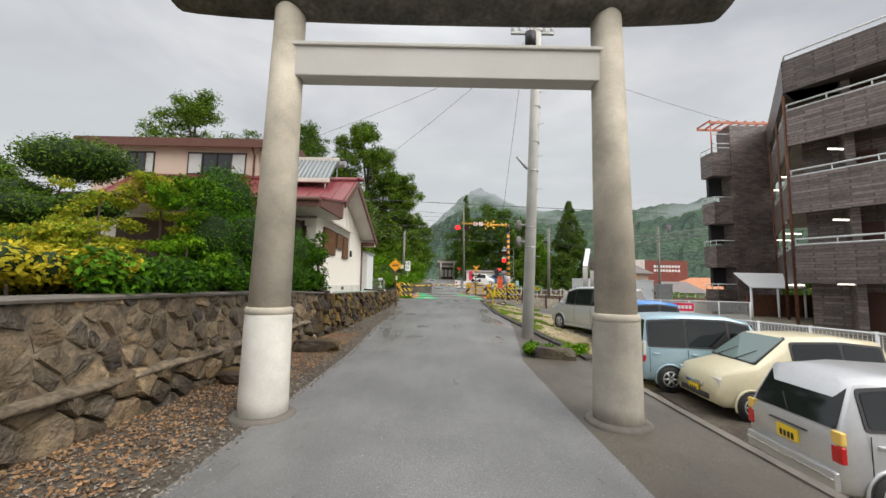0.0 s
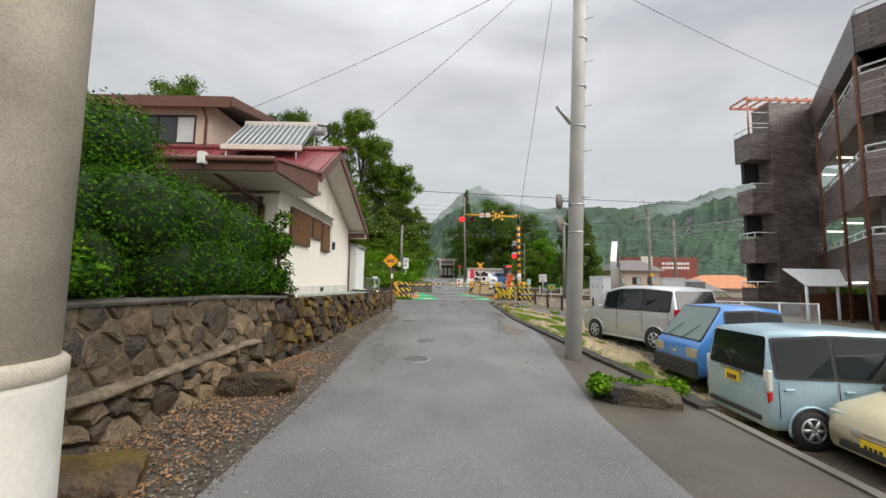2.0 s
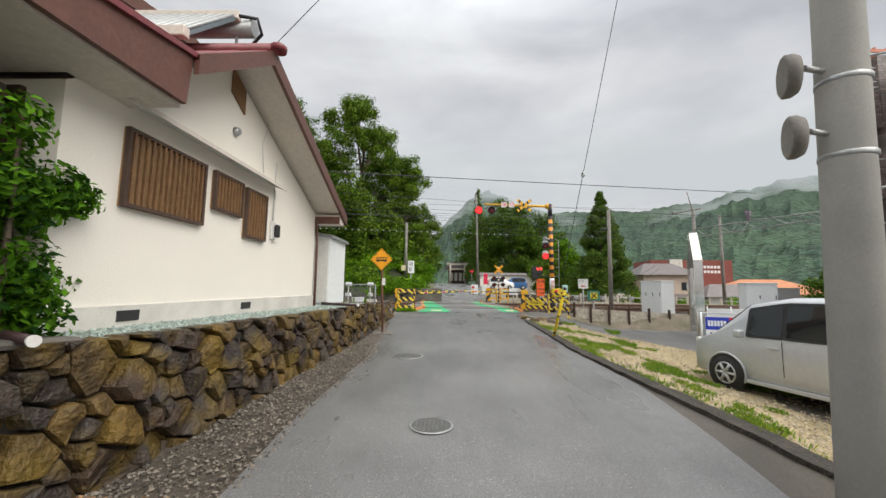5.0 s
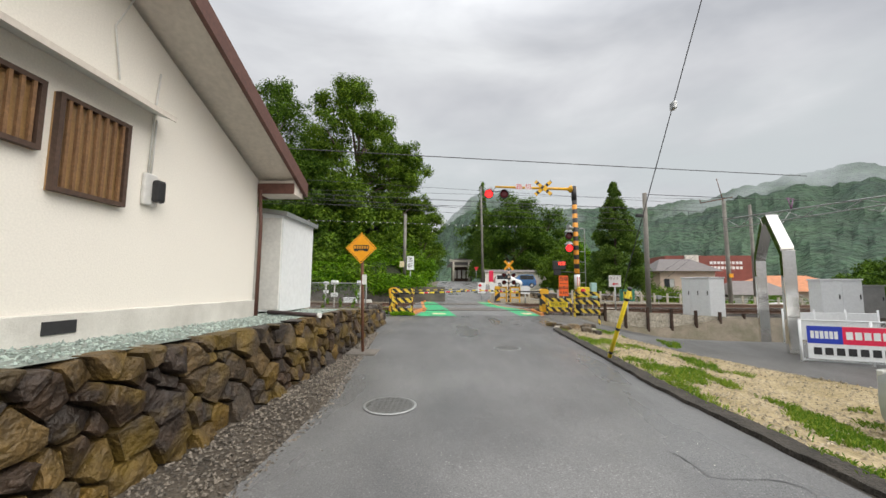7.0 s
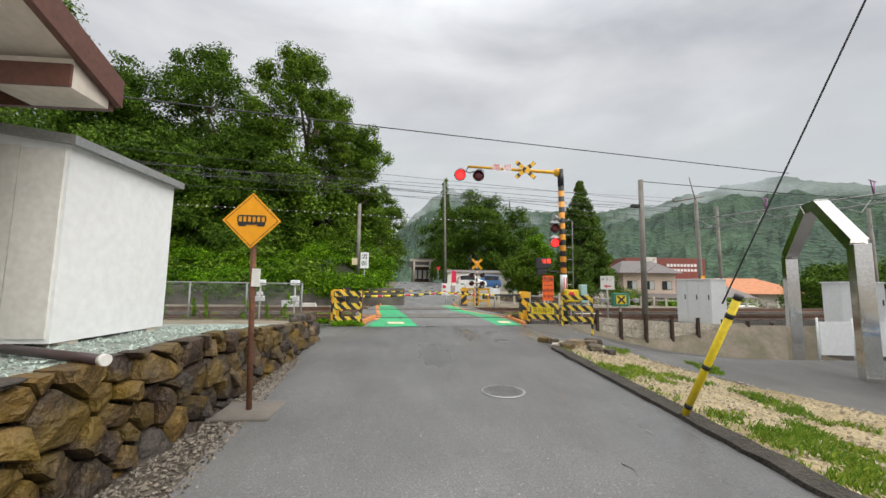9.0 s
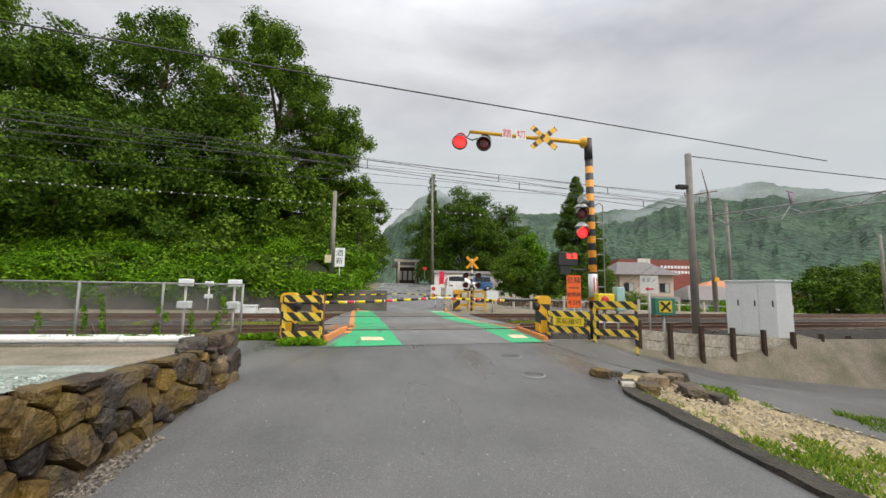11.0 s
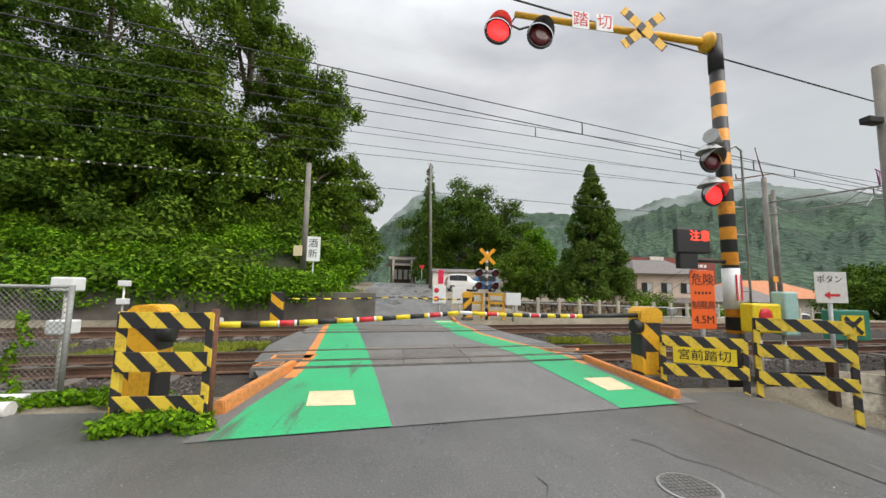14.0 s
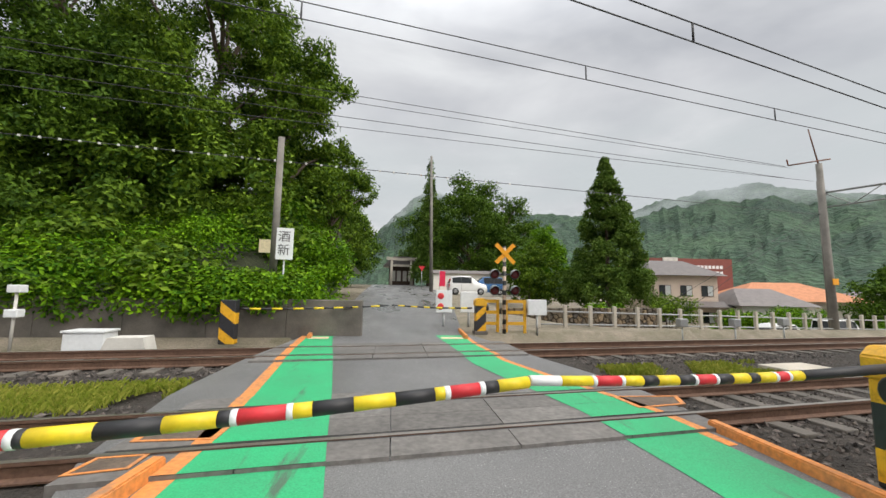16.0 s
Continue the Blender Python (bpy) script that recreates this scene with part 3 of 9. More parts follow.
def sheet(name, x0, x1, y0, y1, nx, ny, mat, lift=0.0, edge=None, rough=0.0, label="", fn=None, skew=0.0):
    """A piece of ground that follows the levels; edge(y) may give its two sides."""
    fn = fn or ground_z
    vs, fs = [], []
    for j in range(ny + 1):
        y = y0 + (y1 - y0) * j / ny
        a, b = edge(y) if edge else (x0, x1)
        for i in range(nx + 1):
            x = a + (b - a) * i / nx
            ys = y + skew * (x + 0.4) * (1 - j / ny)
            vs.append((x, ys, fn(x, ys) + lift + rough * noise.noise((x * 2.1, y * 2.1, 3.3))))
    for j in range(ny):
        for i in range(nx):
            k = j * (nx + 1) + i
            fs.append((k, k + 1, k + nx + 2, k + nx + 1))
    ob = raw(name, vs, fs, mat, smooth=True)
    return tagged(ob, label, name.replace("_", " "), kind="structure")


# ---- ground, road, tracks ----
WALL_LINE = ((-3.75, -6.0), (-3.62, 3.7), (-3.48, 7.0), (-3.48, 9.3), (-3.02, 11.5), (-2.92, 13.7), (-2.79, 16.0), (-2.66, 18.0), (-2.72, 23.4))


def wall_x(y):
    return float(np.interp(y, [p[1] for p in WALL_LINE], [p[0] for p in WALL_LINE]))


def build_ground():
    xs = sorted({*np.linspace(-12, 14, 53).round(3), *(-700, -300, -120, -60, -35, -22, -16, 18, 23, 30, 45, 70, 130, 300, 700), 2.88, 2.94})
    ys = sorted({*np.linspace(-14, 50, 97).round(3), *(-400, -120, -50, -25, 55, 62, 70, 80, 95, 130, 200, 400, 900)})
    vs = [(x, y, ground_z(x, y) - 0.03) for y in ys for x in xs]
    n = len(xs)
    fs = [(j * n + i, j * n + i + 1, j * n + n + i + 1, j * n + n + i) for j in range(len(ys) - 1) for i in range(n - 1)]
    tagged(raw("ground", vs, fs, DIRT, smooth=True), "brown soil and gravel ground with sparse grass", "ground", kind="structure")


def road_sides(y):
    left = float(np.interp(y, (-14, 3, 8, 12.6, 16, 19.7, 23, 24.5, 26), (-2.1, -2.1, -1.98, -2.15, -2.03, -2.42, -2.75, -5.5, -9.0)))
    right = float(np.interp(y, (-14, 7.8, 9.9, 12, 14, 17, 21, 23, 24.3, 26), (1.67, 1.67, 2.0, 2.3, 2.5, 2.33, 2.38, 2.65, 3.9, 4.6)))
    return left, right


build_ground()
sheet("road", -2, 2, -14, 26.75, 14, 84, LANE, 0.004, road_sides, label="damp grey asphalt lane, rougher and darker near the crossing")
sheet("road_shoulder", 1.6, 2.8, -14, 17, 4, 60, OLD_ASPHALT, -0.006, lambda y: (1.4, kerb_x(y) - 0.02), label="old brown-grey asphalt strip beside the lane")
sheet("gravel_verge", -3.6, -1.8, -14, 23.5, 8, 80, GRAVEL, -0.008, lambda y: (wall_x(y) - 0.1, road_sides(y)[0] + 0.1), 0.02, label="brown gravel verge at the foot of the stone wall")
sheet("crossing_roadway", -3, 3, 26.12, 36.6, 8, 24, DECK_ASPHALT, 0.012, lambda y: (float(np.interp(y, (26, 27, 28.4, 29, 31, 33, 36.6), (-2.1, -2.1, -2.25, -2.6, -2.95, -2.9, -2.5))), float(np.interp(y, (26, 28.8, 29.5, 31, 33, 36.6), (3.3, 3.1, 3.45, 3.3, 2.8, 2.1)))), label="grey asphalt roadway over the railway crossing", fn=lambda x, y: road_z(y), skew=0.13)
sheet("far_road", -2, 3, 36.6, 84, 6, 60, ASPHALT, 0.006, lambda y: (float(np.interp(y, (36.6, 45, 60, 84), (-2.3, -2.4, -2.8, -3))), float(np.interp(y, (36.6, 45, 60, 84), (1.9, 3.0, 4.6, 5)))), label="wet grey asphalt road climbing towards the shrine", fn=lambda x, y: road_z(y))
sheet("side_lane", 4, 14, 16.5, 27.0, 18, 26, JUNCTION, 0.006, lambda y: (float(np.interp(y, (16.5, 18.4, 20.2, 22.1, 23.6, 24.3, 26.3), (7.6, 7.0, 5.8, 4.7, 3.6, 3.2, 3.0))), float(np.interp(y, (16.5, 21, 23, 26, 26.5, 27.0), (16, 15, 14, 13, 8.5, 5.4)))), label="narrow asphalt lane running down beside the railway")
sheet("side_road", -14, -4, 23.2, 26.6, 10, 8, JUNCTION, 0.001, lambda y: (-16, -2.6), label="asphalt side road in front of the track fence")
sheet("grass_bank", 2.9, 8, 9, 23.4, 10, 40, STRAW, 0.0, lambda y: (kerb_x(y) + 0.05, float(np.interp(y, (9, 14, 18.4, 20.2, 22.1, 23.4), (5.2, 7.2, 7.1, 5.9, 4.75, 3.9)))), 0.03, label="dry grass and straw bank below the lane")
sheet("car_park", 5, 18, -10, 15.5, 14, 30, GRAVEL, 0.004, lambda y: (5.0, 18.0), 0.02, label="gravel car park below the road")


def kerb_line(name, pts, w, h, mat, label, drop=0.25):
    bm = B()
    rings = []
    for k, (x, y) in enumerate(pts):
        z = road_z(y)
        j = 0.012 * noise.noise((x * 5, y * 5, 0))
        rings.append([bm.verts.new(p) for p in ((x - w / 2, y, z - drop), (x - w / 2 + 0.015, y, z + h + j), (x + w / 2 - 0.015, y, z + h + j), (x + w / 2, y, z - drop))])
    for a, b in zip(rings, rings[1:]):
        for i in range(3):
            bm.faces.new((a[i], a[i + 1], b[i + 1], b[i]))
    bm.faces.new(rings[0]), bm.faces.new(rings[-1])
    return tagged(part(name, bm, mat), label, "kerb", kind="structure")


KERBMAT = material("dark broken kerb", (0.06, 0.052, 0.042), 0.9, 0, 0.5, 4.0, 1.0, (0.025, 0.022, 0.018), bdist=0.03)
kerb_line("kerb_bank", [(kerb_x(y) + 0.02 + 0.035 * noise.noise((y * 3, 2, 0)), y) for y in np.linspace(8, 23.0, 140)], 0.26, 0.05, KERBMAT, "worn dark asphalt kerb along the grass bank")
kerb_line("retaining_edge", [(3.15, y) for y in np.linspace(-14, 8, 40)], 0.14, 0.015, CONC_DARK, "concrete edge above the sunken car park", 1.6)


def rail_z(k):
    return 0.48 + 0.05 * k


def build_track(k):
    z = rail_z(k)
    t = thing("railway_track", 0, 0, 0, 0, "single railway track with rusty rails on grey-brown ballast", "railway track")
    for side in (-0.5335, 0.5335):
        for a, b in ((-60, 80),):
            prof = ((-0.065, -0.155), (0.065, -0.155), (0.065, -0.14), (0.012, -0.12), (0.012, -0.045), (0.034, -0.03), (0.034, -0.002), (-0.034, -0.002), (-0.034, -0.03), (-0.012, -0.045), (-0.012, -0.12), (-0.065, -0.14))
            bm = B()
            lo = [bm.verts.new((a, track_y(a, k) + side + p, z + q)) for p, q in prof]
            hi = [bm.verts.new((b, track_y(b, k) + side + p, z + q)) for p, q in prof]
            for i in range(12):
                bm.faces.new((lo[i], lo[(i + 1) % 12], hi[(i + 1) % 12], hi[i]))
            r = part("rail", bm, RAIL, t)
            bm = B()
            va = [bm.verts.new((x, track_y(x, k) + side + p, z + q)) for x in (a, b) for p, q in ((-0.03, 0.0), (0.03, 0.0))]
            bm.faces.new((va[0], va[1], va[3], va[2]))
            part("rail_head", bm, RAILTOP, r)
    for i in range(-34, 46):
        x = i * 0.62
        if -3.4 < x < 4.2:
            continue
        bm = B()
        box(bm, -0.11, 0.11, -1.0, 1.0, -0.07, 0.07, 0.015)
        s = part("sleeper", bm, CONC_DARK, t)
        s.matrix_basis = pose(x, track_y(x, k), z - 0.22, 0, 0, 6)
    # ballast bed
    bed = []
    for x in np.linspace(-60, 80, 90):
        for d, h in ((-2.3, -0.38), (-1.5, -0.2), (0, -0.17), (1.5, -0.2), (2.3, -0.34)):
            bed.append((x, track_y(x, k) + d, z + h + 0.02 * noise.noise((x, d, k))))
    fs = [(j * 5 + i, j * 5 + i + 1, j * 5 + i + 6, j * 5 + i + 5) for j in range(89) for i in range(4)]
    tagged(raw("ballast_bed", bed, fs, BALLAST, smooth=True), "bed of grey-brown track ballast", "ballast", kind="structure")


build_track(0)
build_track(1)


def scatter_stones(name, n, place, size, mat, label, seed=1):
    """Loose stones as small tilted octahedra in one mesh."""
    rng = np.random.default_rng(seed)
    vs, fs = [], []
    for _ in range(n):
        x, y, z = place(rng)
        s = size * rng.uniform(0.5, 1.35)
        q = Euler(rng.uniform(0, 6.28, 3)).to_matrix()
        k = len(vs)
        for d in ((1, 0, 0), (-1, 0, 0), (0, 0.8, 0), (0, -0.8, 0), (0, 0, 0.55), (0, 0, -0.55)):
            p = q @ (Vector(d) * s * rng.uniform(0.75, 1.2))
            vs.append((x + p.x, y + p.y, z + abs(p.z) * 0.6 if p.z < 0 else z + p.z))
        fs += [(k + a, k + b, k + c) for a, b, c in ((0, 2, 4), (2, 1, 4), (1, 3, 4), (3, 0, 4), (2, 0, 5), (1, 2, 5), (3, 1, 5), (0, 3, 5))]
    return tagged(raw(name, vs, fs, mat), label, "gravel", kind="stuff")


def on_verge(rng):
    y = rng.uniform(0.5, 21.5) ** 1.0
    a, b = wall_x(y) + 0.05, road_sides(y)[0]
    x = a + (b + 0.1 - a) * rng.uniform(0, 1) ** 1.1
    return x, y, ground_z(x, y)


def on_near_verge(rng):
    y = rng.uniform(0.5, 11)
    a, b = wall_x(y) + 0.05, road_sides(y)[0]
    x = a + (b - 0.25 - a) * rng.uniform(0, 1) ** 1.4
    return x, y, ground_z(x, y) + 0.005


def on_ballast(rng):
    k = int(rng.integers(0, 2))
    x = rng.uniform(-9, 11)
    if -3.0 < x < 3.8:
        x = x - 6 if x < 0 else x + 5
    d = rng.uniform(-2.5, 1.9)
    return x, track_y(x, k) + d, rail_z(k) - 0.19 - max(0, abs(d) - 1.4) * 0.25


def on_bank(rng):
    y = rng.uniform(10, 23)
    x = rng.uniform(kerb_x(y) + 0.15, float(np.interp(y, (10, 18.4, 23), (6.5, 7.0, 4.2))))
    return x, y, ground_z(x, y) + 0.01


scatter_stones("verge_gravel", 15000, on_verge, 0.022, PEBBLE, "loose brown gravel stones on the verge", 1)
LITTER = material("brown leaf litter and bark chips", (0.22, 0.125, 0.06), 0.85, 0, 0.3, 9.0, 0.2, island=0.75)
scatter_stones("leaf_litter", 7000, on_near_verge, 0.026, LITTER, "brown dead leaves and chips on the verge", 8)
scatter_stones("track_ballast", 26000, on_ballast, 0.045, BSTONE, "loose grey-brown ballast stones", 2)
CHIP = material("pale bank chippings", (0.40, 0.34, 0.24), 0.9, 0, 0.3, 9.0, 0.3, island=0.4)
def on_road(rng):
    y = rng.uniform(3, 26)
    a, b = road_sides(y)
    x = rng.uniform(max(a, -2.8), min(b, 3.2))
    return x, y, road_z(y) + 0.006


GRIT = material("pale grit", (0.40, 0.38, 0.34), 0.9, 0, 0.2, 9.0, 0.1, island=0.5)
scatter_stones("road_grit", 1500, on_road, 0.008, GRIT, "scattered pale grit on the asphalt", 9)
scatter_stones("bank_gravel", 9000, on_bank, 0.028, CHIP, "pale loose stones among dry grass", 3)


def grass_tufts(name, n, place, h, mat, label, seed):
    """Blades in one mesh."""
    rng = np.random.default_rng(seed)
    vs, fs = [], []
    for _ in range(n):
        x, y, z = place(rng)
        for _ in range(5):
            a, l, w = rng.uniform(0, 6.28), h * rng.uniform(0.5, 1.3), 0.006 + 0.006 * rng.uniform()
            dx, dy = math.cos(a), math.sin(a)
            ox, oy = rng.normal(0, 0.03, 2)
            k = len(vs)
            lean = rng.uniform(0.2, 0.8)
            vs += [(x + ox - dy * w, y + oy + dx * w, z), (x + ox + dy * w, y + oy - dx * w, z), (x + ox + dx * l * lean * 0.5, y + oy + dy * l * lean * 0.5, z + l * 0.7), (x + ox + dx * l * lean, y + oy + dy * l * lean, z + l * 0.85)]
            fs += [(k, k + 1, k + 2), (k + 1, k + 3, k + 2)]
    return tagged(raw(name, vs, fs, mat), label, "grass", kind="stuff")


def bank_grass(rng):
    while True:
        y = rng.uniform(9.5, 23)
        x = kerb_x(y) + rng.uniform(0.08, 3.2)
        if noise.noise((x * 1.1, y * 0.8, 9)) + 0.5 * noise.noise((x * 3.1, y * 3.1, 4)) > 0.27 - 0.12 * max(0.0, 0.8 - (x - kerb_x(y))) or (x - kerb_x(y) < 0.4 and rng.random() < 0.12):
            return x, y, ground_z(x, y)


def track_grass(rng):
    while True:
        x = rng.choice((rng.uniform(-9, -3.3), rng.uniform(4, 8)))
        y = track_y(x, 0) + rng.uniform(1.3, 2.7)
        if noise.noise((x * 0.8, y * 0.6, 4)) > -0.05:
            return x, y, 0.27


grass_tufts("bank_grass", 4500, bank_grass, 0.07, BANKGRASS, "short bright grass on the bank", 5)
grass_tufts("track_weeds", 2200, track_grass, 0.13, GRASS, "yellow-green weeds between the tracks", 6)


# ---- crossing deck: paint, kerbs and rail panels ----
def flat(name, pts, lift, mat, label, category="road marking", thick=0.0):
    vs = [(x, y, road_z(y) + lift) for x, y in pts]
    ob = raw(name, vs, [tuple(range(len(pts)))], mat)
    return tagged(ob, label, category)


# painted footways
def lin(*pts):
    return lambda y: float(np.interp(y, [p[0] for p in pts], [p[1] for p in pts]))


def footway(k0, left, right, lift, mat, label, name="green_footway_paint"):
    """Paint laid on the roadway and on each crossing panel, broken at the wheel slots."""
    bands = [(None, (0, -1.0))]
    for k in (0, 1):
        bands += [((k, a), (k, b)) for a, b in ((-1.0, -0.61), (-0.45, 0.0), (0.006, 0.45), (0.61, 1.0))]
        bands.append(((k, 1.0), (1, -1.0) if k == 0 else None))
    t = thing(name, 0, 0, 0, 0, label, "road marking")
    for lo, hi in bands:
        vs, fs = [], []
        on_panel = lo is not None and hi is not None and lo[0] == hi[0]
        ya, yb = (track_y(0, q[0]) + q[1] if q else e for q, e in ((lo, k0), (hi, 36.3)))
        n = 2 if on_panel else 12
        for j in range(n + 1):
            u = j / n
            y_mid = ya + (yb - ya) * u
            la, ra = left(y_mid), right(y_mid)
            for i in range(5):
                x = la + (ra - la) * i / 4
                y0 = track_y(x, lo[0]) + lo[1] if lo else k0 + 0.13 * (x + 0.4)
                y1 = track_y(x, hi[0]) + hi[1] if hi else 36.3
                y = y0 + (y1 - y0) * u
                z = rail_z(lo[0]) + lift - 0.016 if on_panel else road_z(y) + lift
                vs.append((x, y, z))
        for j in range(n):
            for i in range(4):
                q = j * 5 + i
                fs.append((q, q + 1, q + 6, q + 5))
        raw("painted_field", vs, fs, mat, t)
    return t


LEFT_OUT = lin((26.0, -1.93), (27.0, -1.9), (28.3, -1.72), (29.3, -1.72), (30.4, -1.85), (33.3, -2.15), (36.1, -2.42))
LEFT_IN = lin((26.1, -0.37), (28.2, -0.61), (29.0, -0.72), (30.9, -0.96), (33.3, -1.31), (36.1, -1.75))
RIGHT_IN = lin((26.5, 2.18), (27.9, 2.13), (29.5, 2.0), (30.1, 1.86), (32.3, 1.33), (36.4, 1.05))
RIGHT_OUT = lin((26.5, 2.98), (27.8, 2.98), (29.4, 2.85), (30.2, 2.62), (32.5, 1.96), (34.5, 1.82), (36.4, 1.85))
footway(26.12, LEFT_OUT, LEFT_IN, 0.017, GREENPAINT, "worn bright green painted footway on the crossing")
footway(26.12, RIGHT_IN, RIGHT_OUT, 0.017, GREENPAINT, "worn bright green painted footway on the crossing")
flat("cream_road_patch", ((-1.30, 26.76), (-0.77, 26.76), (-0.86, 27.34), (-1.38, 27.32)), 0.022, CREAMPAINT, "cream painted square on the green footway")
flat("cream_road_patch", ((2.43, 27.12), (2.83, 27.16), (2.88, 27.8), (2.42, 27.76)), 0.022, CREAMPAINT, "cream painted square on the green footway")
flat("cream_road_patch", ((-2.3, 35.6), (-1.8, 35.6), (-1.82, 35.95), (-2.32, 35.95)), 0.022, CREAMPAINT, "small cream painted mark on the far footway")
flat("cream_road_patch", ((1.15, 35.6), (1.75, 35.6), (1.75, 35.9), (1.15, 35.9)), 0.022, CREAMPAINT, "small cream painted mark on the far footway")
footway(28.2, lambda y: LEFT_OUT(y) - 0.16, LEFT_OUT, 0.018, ORANGE, "orange painted edge line of the crossing", "orange_edge_line")
footway(28.3, RIGHT_OUT, lambda y: RIGHT_OUT(y) + 0.12, 0.018, ORANGE, "orange painted edge line of the crossing", "orange_edge_line")


def low_kerb(name, a, b, w, h, mat, label):
    a, b = Vector(a), Vector(b)
    t = thing(name, a.x, a.y, road_z(a.y), math.degrees(math.atan2(b.y - a.y, b.x - a.x)), label, "kerb")
    l = (b - a).length
    bm = B()
    prism(bm, ((-w / 2, -0.1), (w / 2, -0.1), (w / 2 - 0.03, h), (-w / 2 + 0.03, h)), "x", 0, l)
    bmesh.ops.bevel(bm, geom=bm.edges[:], offset=0.012, segments=2, affect="EDGES")
    o = part("kerb_stone", bm, mat, t)
    return t


low_kerb("painted_kerb", (-2.12, 26.6), (-1.93, 28.75), 0.16, 0.14, ORANGE, "chipped orange painted concrete kerb beside the footway")
low_kerb("painted_kerb", (3.12, 26.75), (3.2, 29.2), 0.16, 0.12, ORANGE, "chipped orange painted concrete kerb beside the footway")
low_kerb("painted_kerb", (1.82, 35.6), (1.95, 37.4), 0.15, 0.12, ORANGE, "orange painted kerb on the far side")
low_kerb("painted_kerb", (-2.3, 35.7), (-2.45, 37.0), 0.15, 0.12, ORANGE, "orange painted kerb on the far side")


def build_deck():
    """Concrete panels between and beside the rails, with flangeways left open."""
    for k in (0, 1):
        z = rail_z(k)
        deck = thing("crossing_deck", 0, 0, 0, 0, "grey concrete crossing panels between the rails", "crossing panels")
        w0, w1 = (-2.5, 3.3) if k == 0 else (-2.7, 2.7)
        for d0, d1 in ((-1.0, -0.61), (-0.45, 0.0), (0.005, 0.45), (0.61, 1.0)):
            nx = 5
            for i in range(nx):
                a, b = w0 + (w1 - w0) * i / nx + 0.006, w0 + (w1 - w0) * (i + 1) / nx - 0.006
                bm = B()
                vs = [bm.verts.new((x, track_y(x, k) + d, z + q)) for q in (-0.15, -0.004) for d in (d0, d1) for x in (a, b)]
                for q in ((0, 2, 3, 1), (4, 5, 7, 6), (0, 1, 5, 4), (2, 6, 7, 3), (0, 4, 6, 2), (1, 3, 7, 5)):
                    bm.faces.new([vs[j] for j in q])
                part("panel", bm, PANELMAT, deck)
        # dark slots for the wheels
        for d in (-0.53, 0.53):
            vs = [(x, track_y(x, k) + d + e, z - 0.009) for x in (w0, w1) for e in (-0.08, 0.08)]
            o = raw("flangeway", vs, [(0, 1, 3, 2)], BLACKMETAL, deck)


# steel ramp plates edged in orange beside the rails
def ramp_plate(pts, label):
    t = thing("ramp_plate", pts[0][0], pts[0][1], rail_z(0) - 0.01, 0, label, "ramp plate")
    c = Vector((sum(p[0] for p in pts) / 4, sum(p[1] for p in pts) / 4))
    bm = B()
    prism(bm, [(p[0] - pts[0][0], p[1] - pts[0][1]) for p in pts], "z", -0.06, 0.012)
    part("plate", bm, PLATEMAT, t)
    for i in range(4):
        a, b = Vector(pts[i]), Vector(pts[(i + 1) % 4])
        bm = B()
        q = [a, b, b.lerp(c, 0.16), a.lerp(c, 0.16)]
        prism(bm, [(p.x - pts[0][0], p.y - pts[0][1]) for p in q], "z", 0.0125, 0.018)
        part("painted_edge", bm, ORANGE, t)


PLATEMAT = material("rusty plate", (0.16, 0.12, 0.09), 0.8, 0.1, 0.4, 4.0, 0.2)
ramp_plate(((-2.42, 29.2), (-1.72, 29.2), (-1.72, 29.62), (-2.46, 29.58)), "rusty ramp plate edged in orange between the rails")
ramp_plate(((-2.5, 28.6), (-2.1, 28.68), (-2.1, 28.93), (-2.46, 28.9)), "narrow ramp plate edged in orange beside the rail")
ramp_plate(((2.75, 29.75), (3.45, 29.85), (3.62, 30.2), (2.7, 30.25)), "rusty ramp plate edged in orange between the rails")


def road_cracks():
    """Fine dark cracks wandering over the asphalt."""
    rng = np.random.default_rng(33)
    vs, fs = [], []
    for x, y, a, n in ((-1.6, 22.6, 1.2, 16), (-0.9, 23.6, 0.5, 14), (2.3, 24.4, 2.4, 14), (0.6, 16.6, 1.3, 12), (1.2, 12.6, 1.9, 14), (1.75, 9.2, 1.75, 12), (1.6, 6.2, 1.4, 12), (-0.2, 24.8, 0.1, 16), (2.0, 14.0, 1.7, 14), (-1.4, 19.0, 1.4, 10), (0.2, 21.3, 0.9, 12)):
        pts = []
        for _ in range(n):
            pts.append((x, y))
            a += rng.normal(0, 0.45)
            x, y = x + 0.11 * math.cos(a), y + 0.11 * math.sin(a)
        for i, (px_, py_) in enumerate(pts):
            w = 0.004 * rng.uniform(0.4, 1.2)
            z = road_z(py_) + 0.0085
            vs += [(px_ - w, py_ - w, z), (px_ + w, py_ + w, z)]
            if i:
                k = len(vs)
                fs.append((k - 4, k - 3, k - 1, k - 2))
    tagged(raw("road_cracks", vs, fs, BLACK), "fine dark cracks in the asphalt", "cracks", kind="stuff")


road_cracks()
PANELMAT = material("crossing panel", (0.17, 0.16, 0.15), 0.75, 0, 0.35, 2.0, 0.3, (0.10, 0.095, 0.09), piece=0.15)
build_deck()


# ---- stone retaining wall ----
def wall_top(y):
    return float(np.interp(y, (-6, 5, 9, 11, 17, 19, 21.5, 23.3), (1.24, 1.24, 1.2, 1.12, 1.06, 1.08, 0.92, 0.84)))


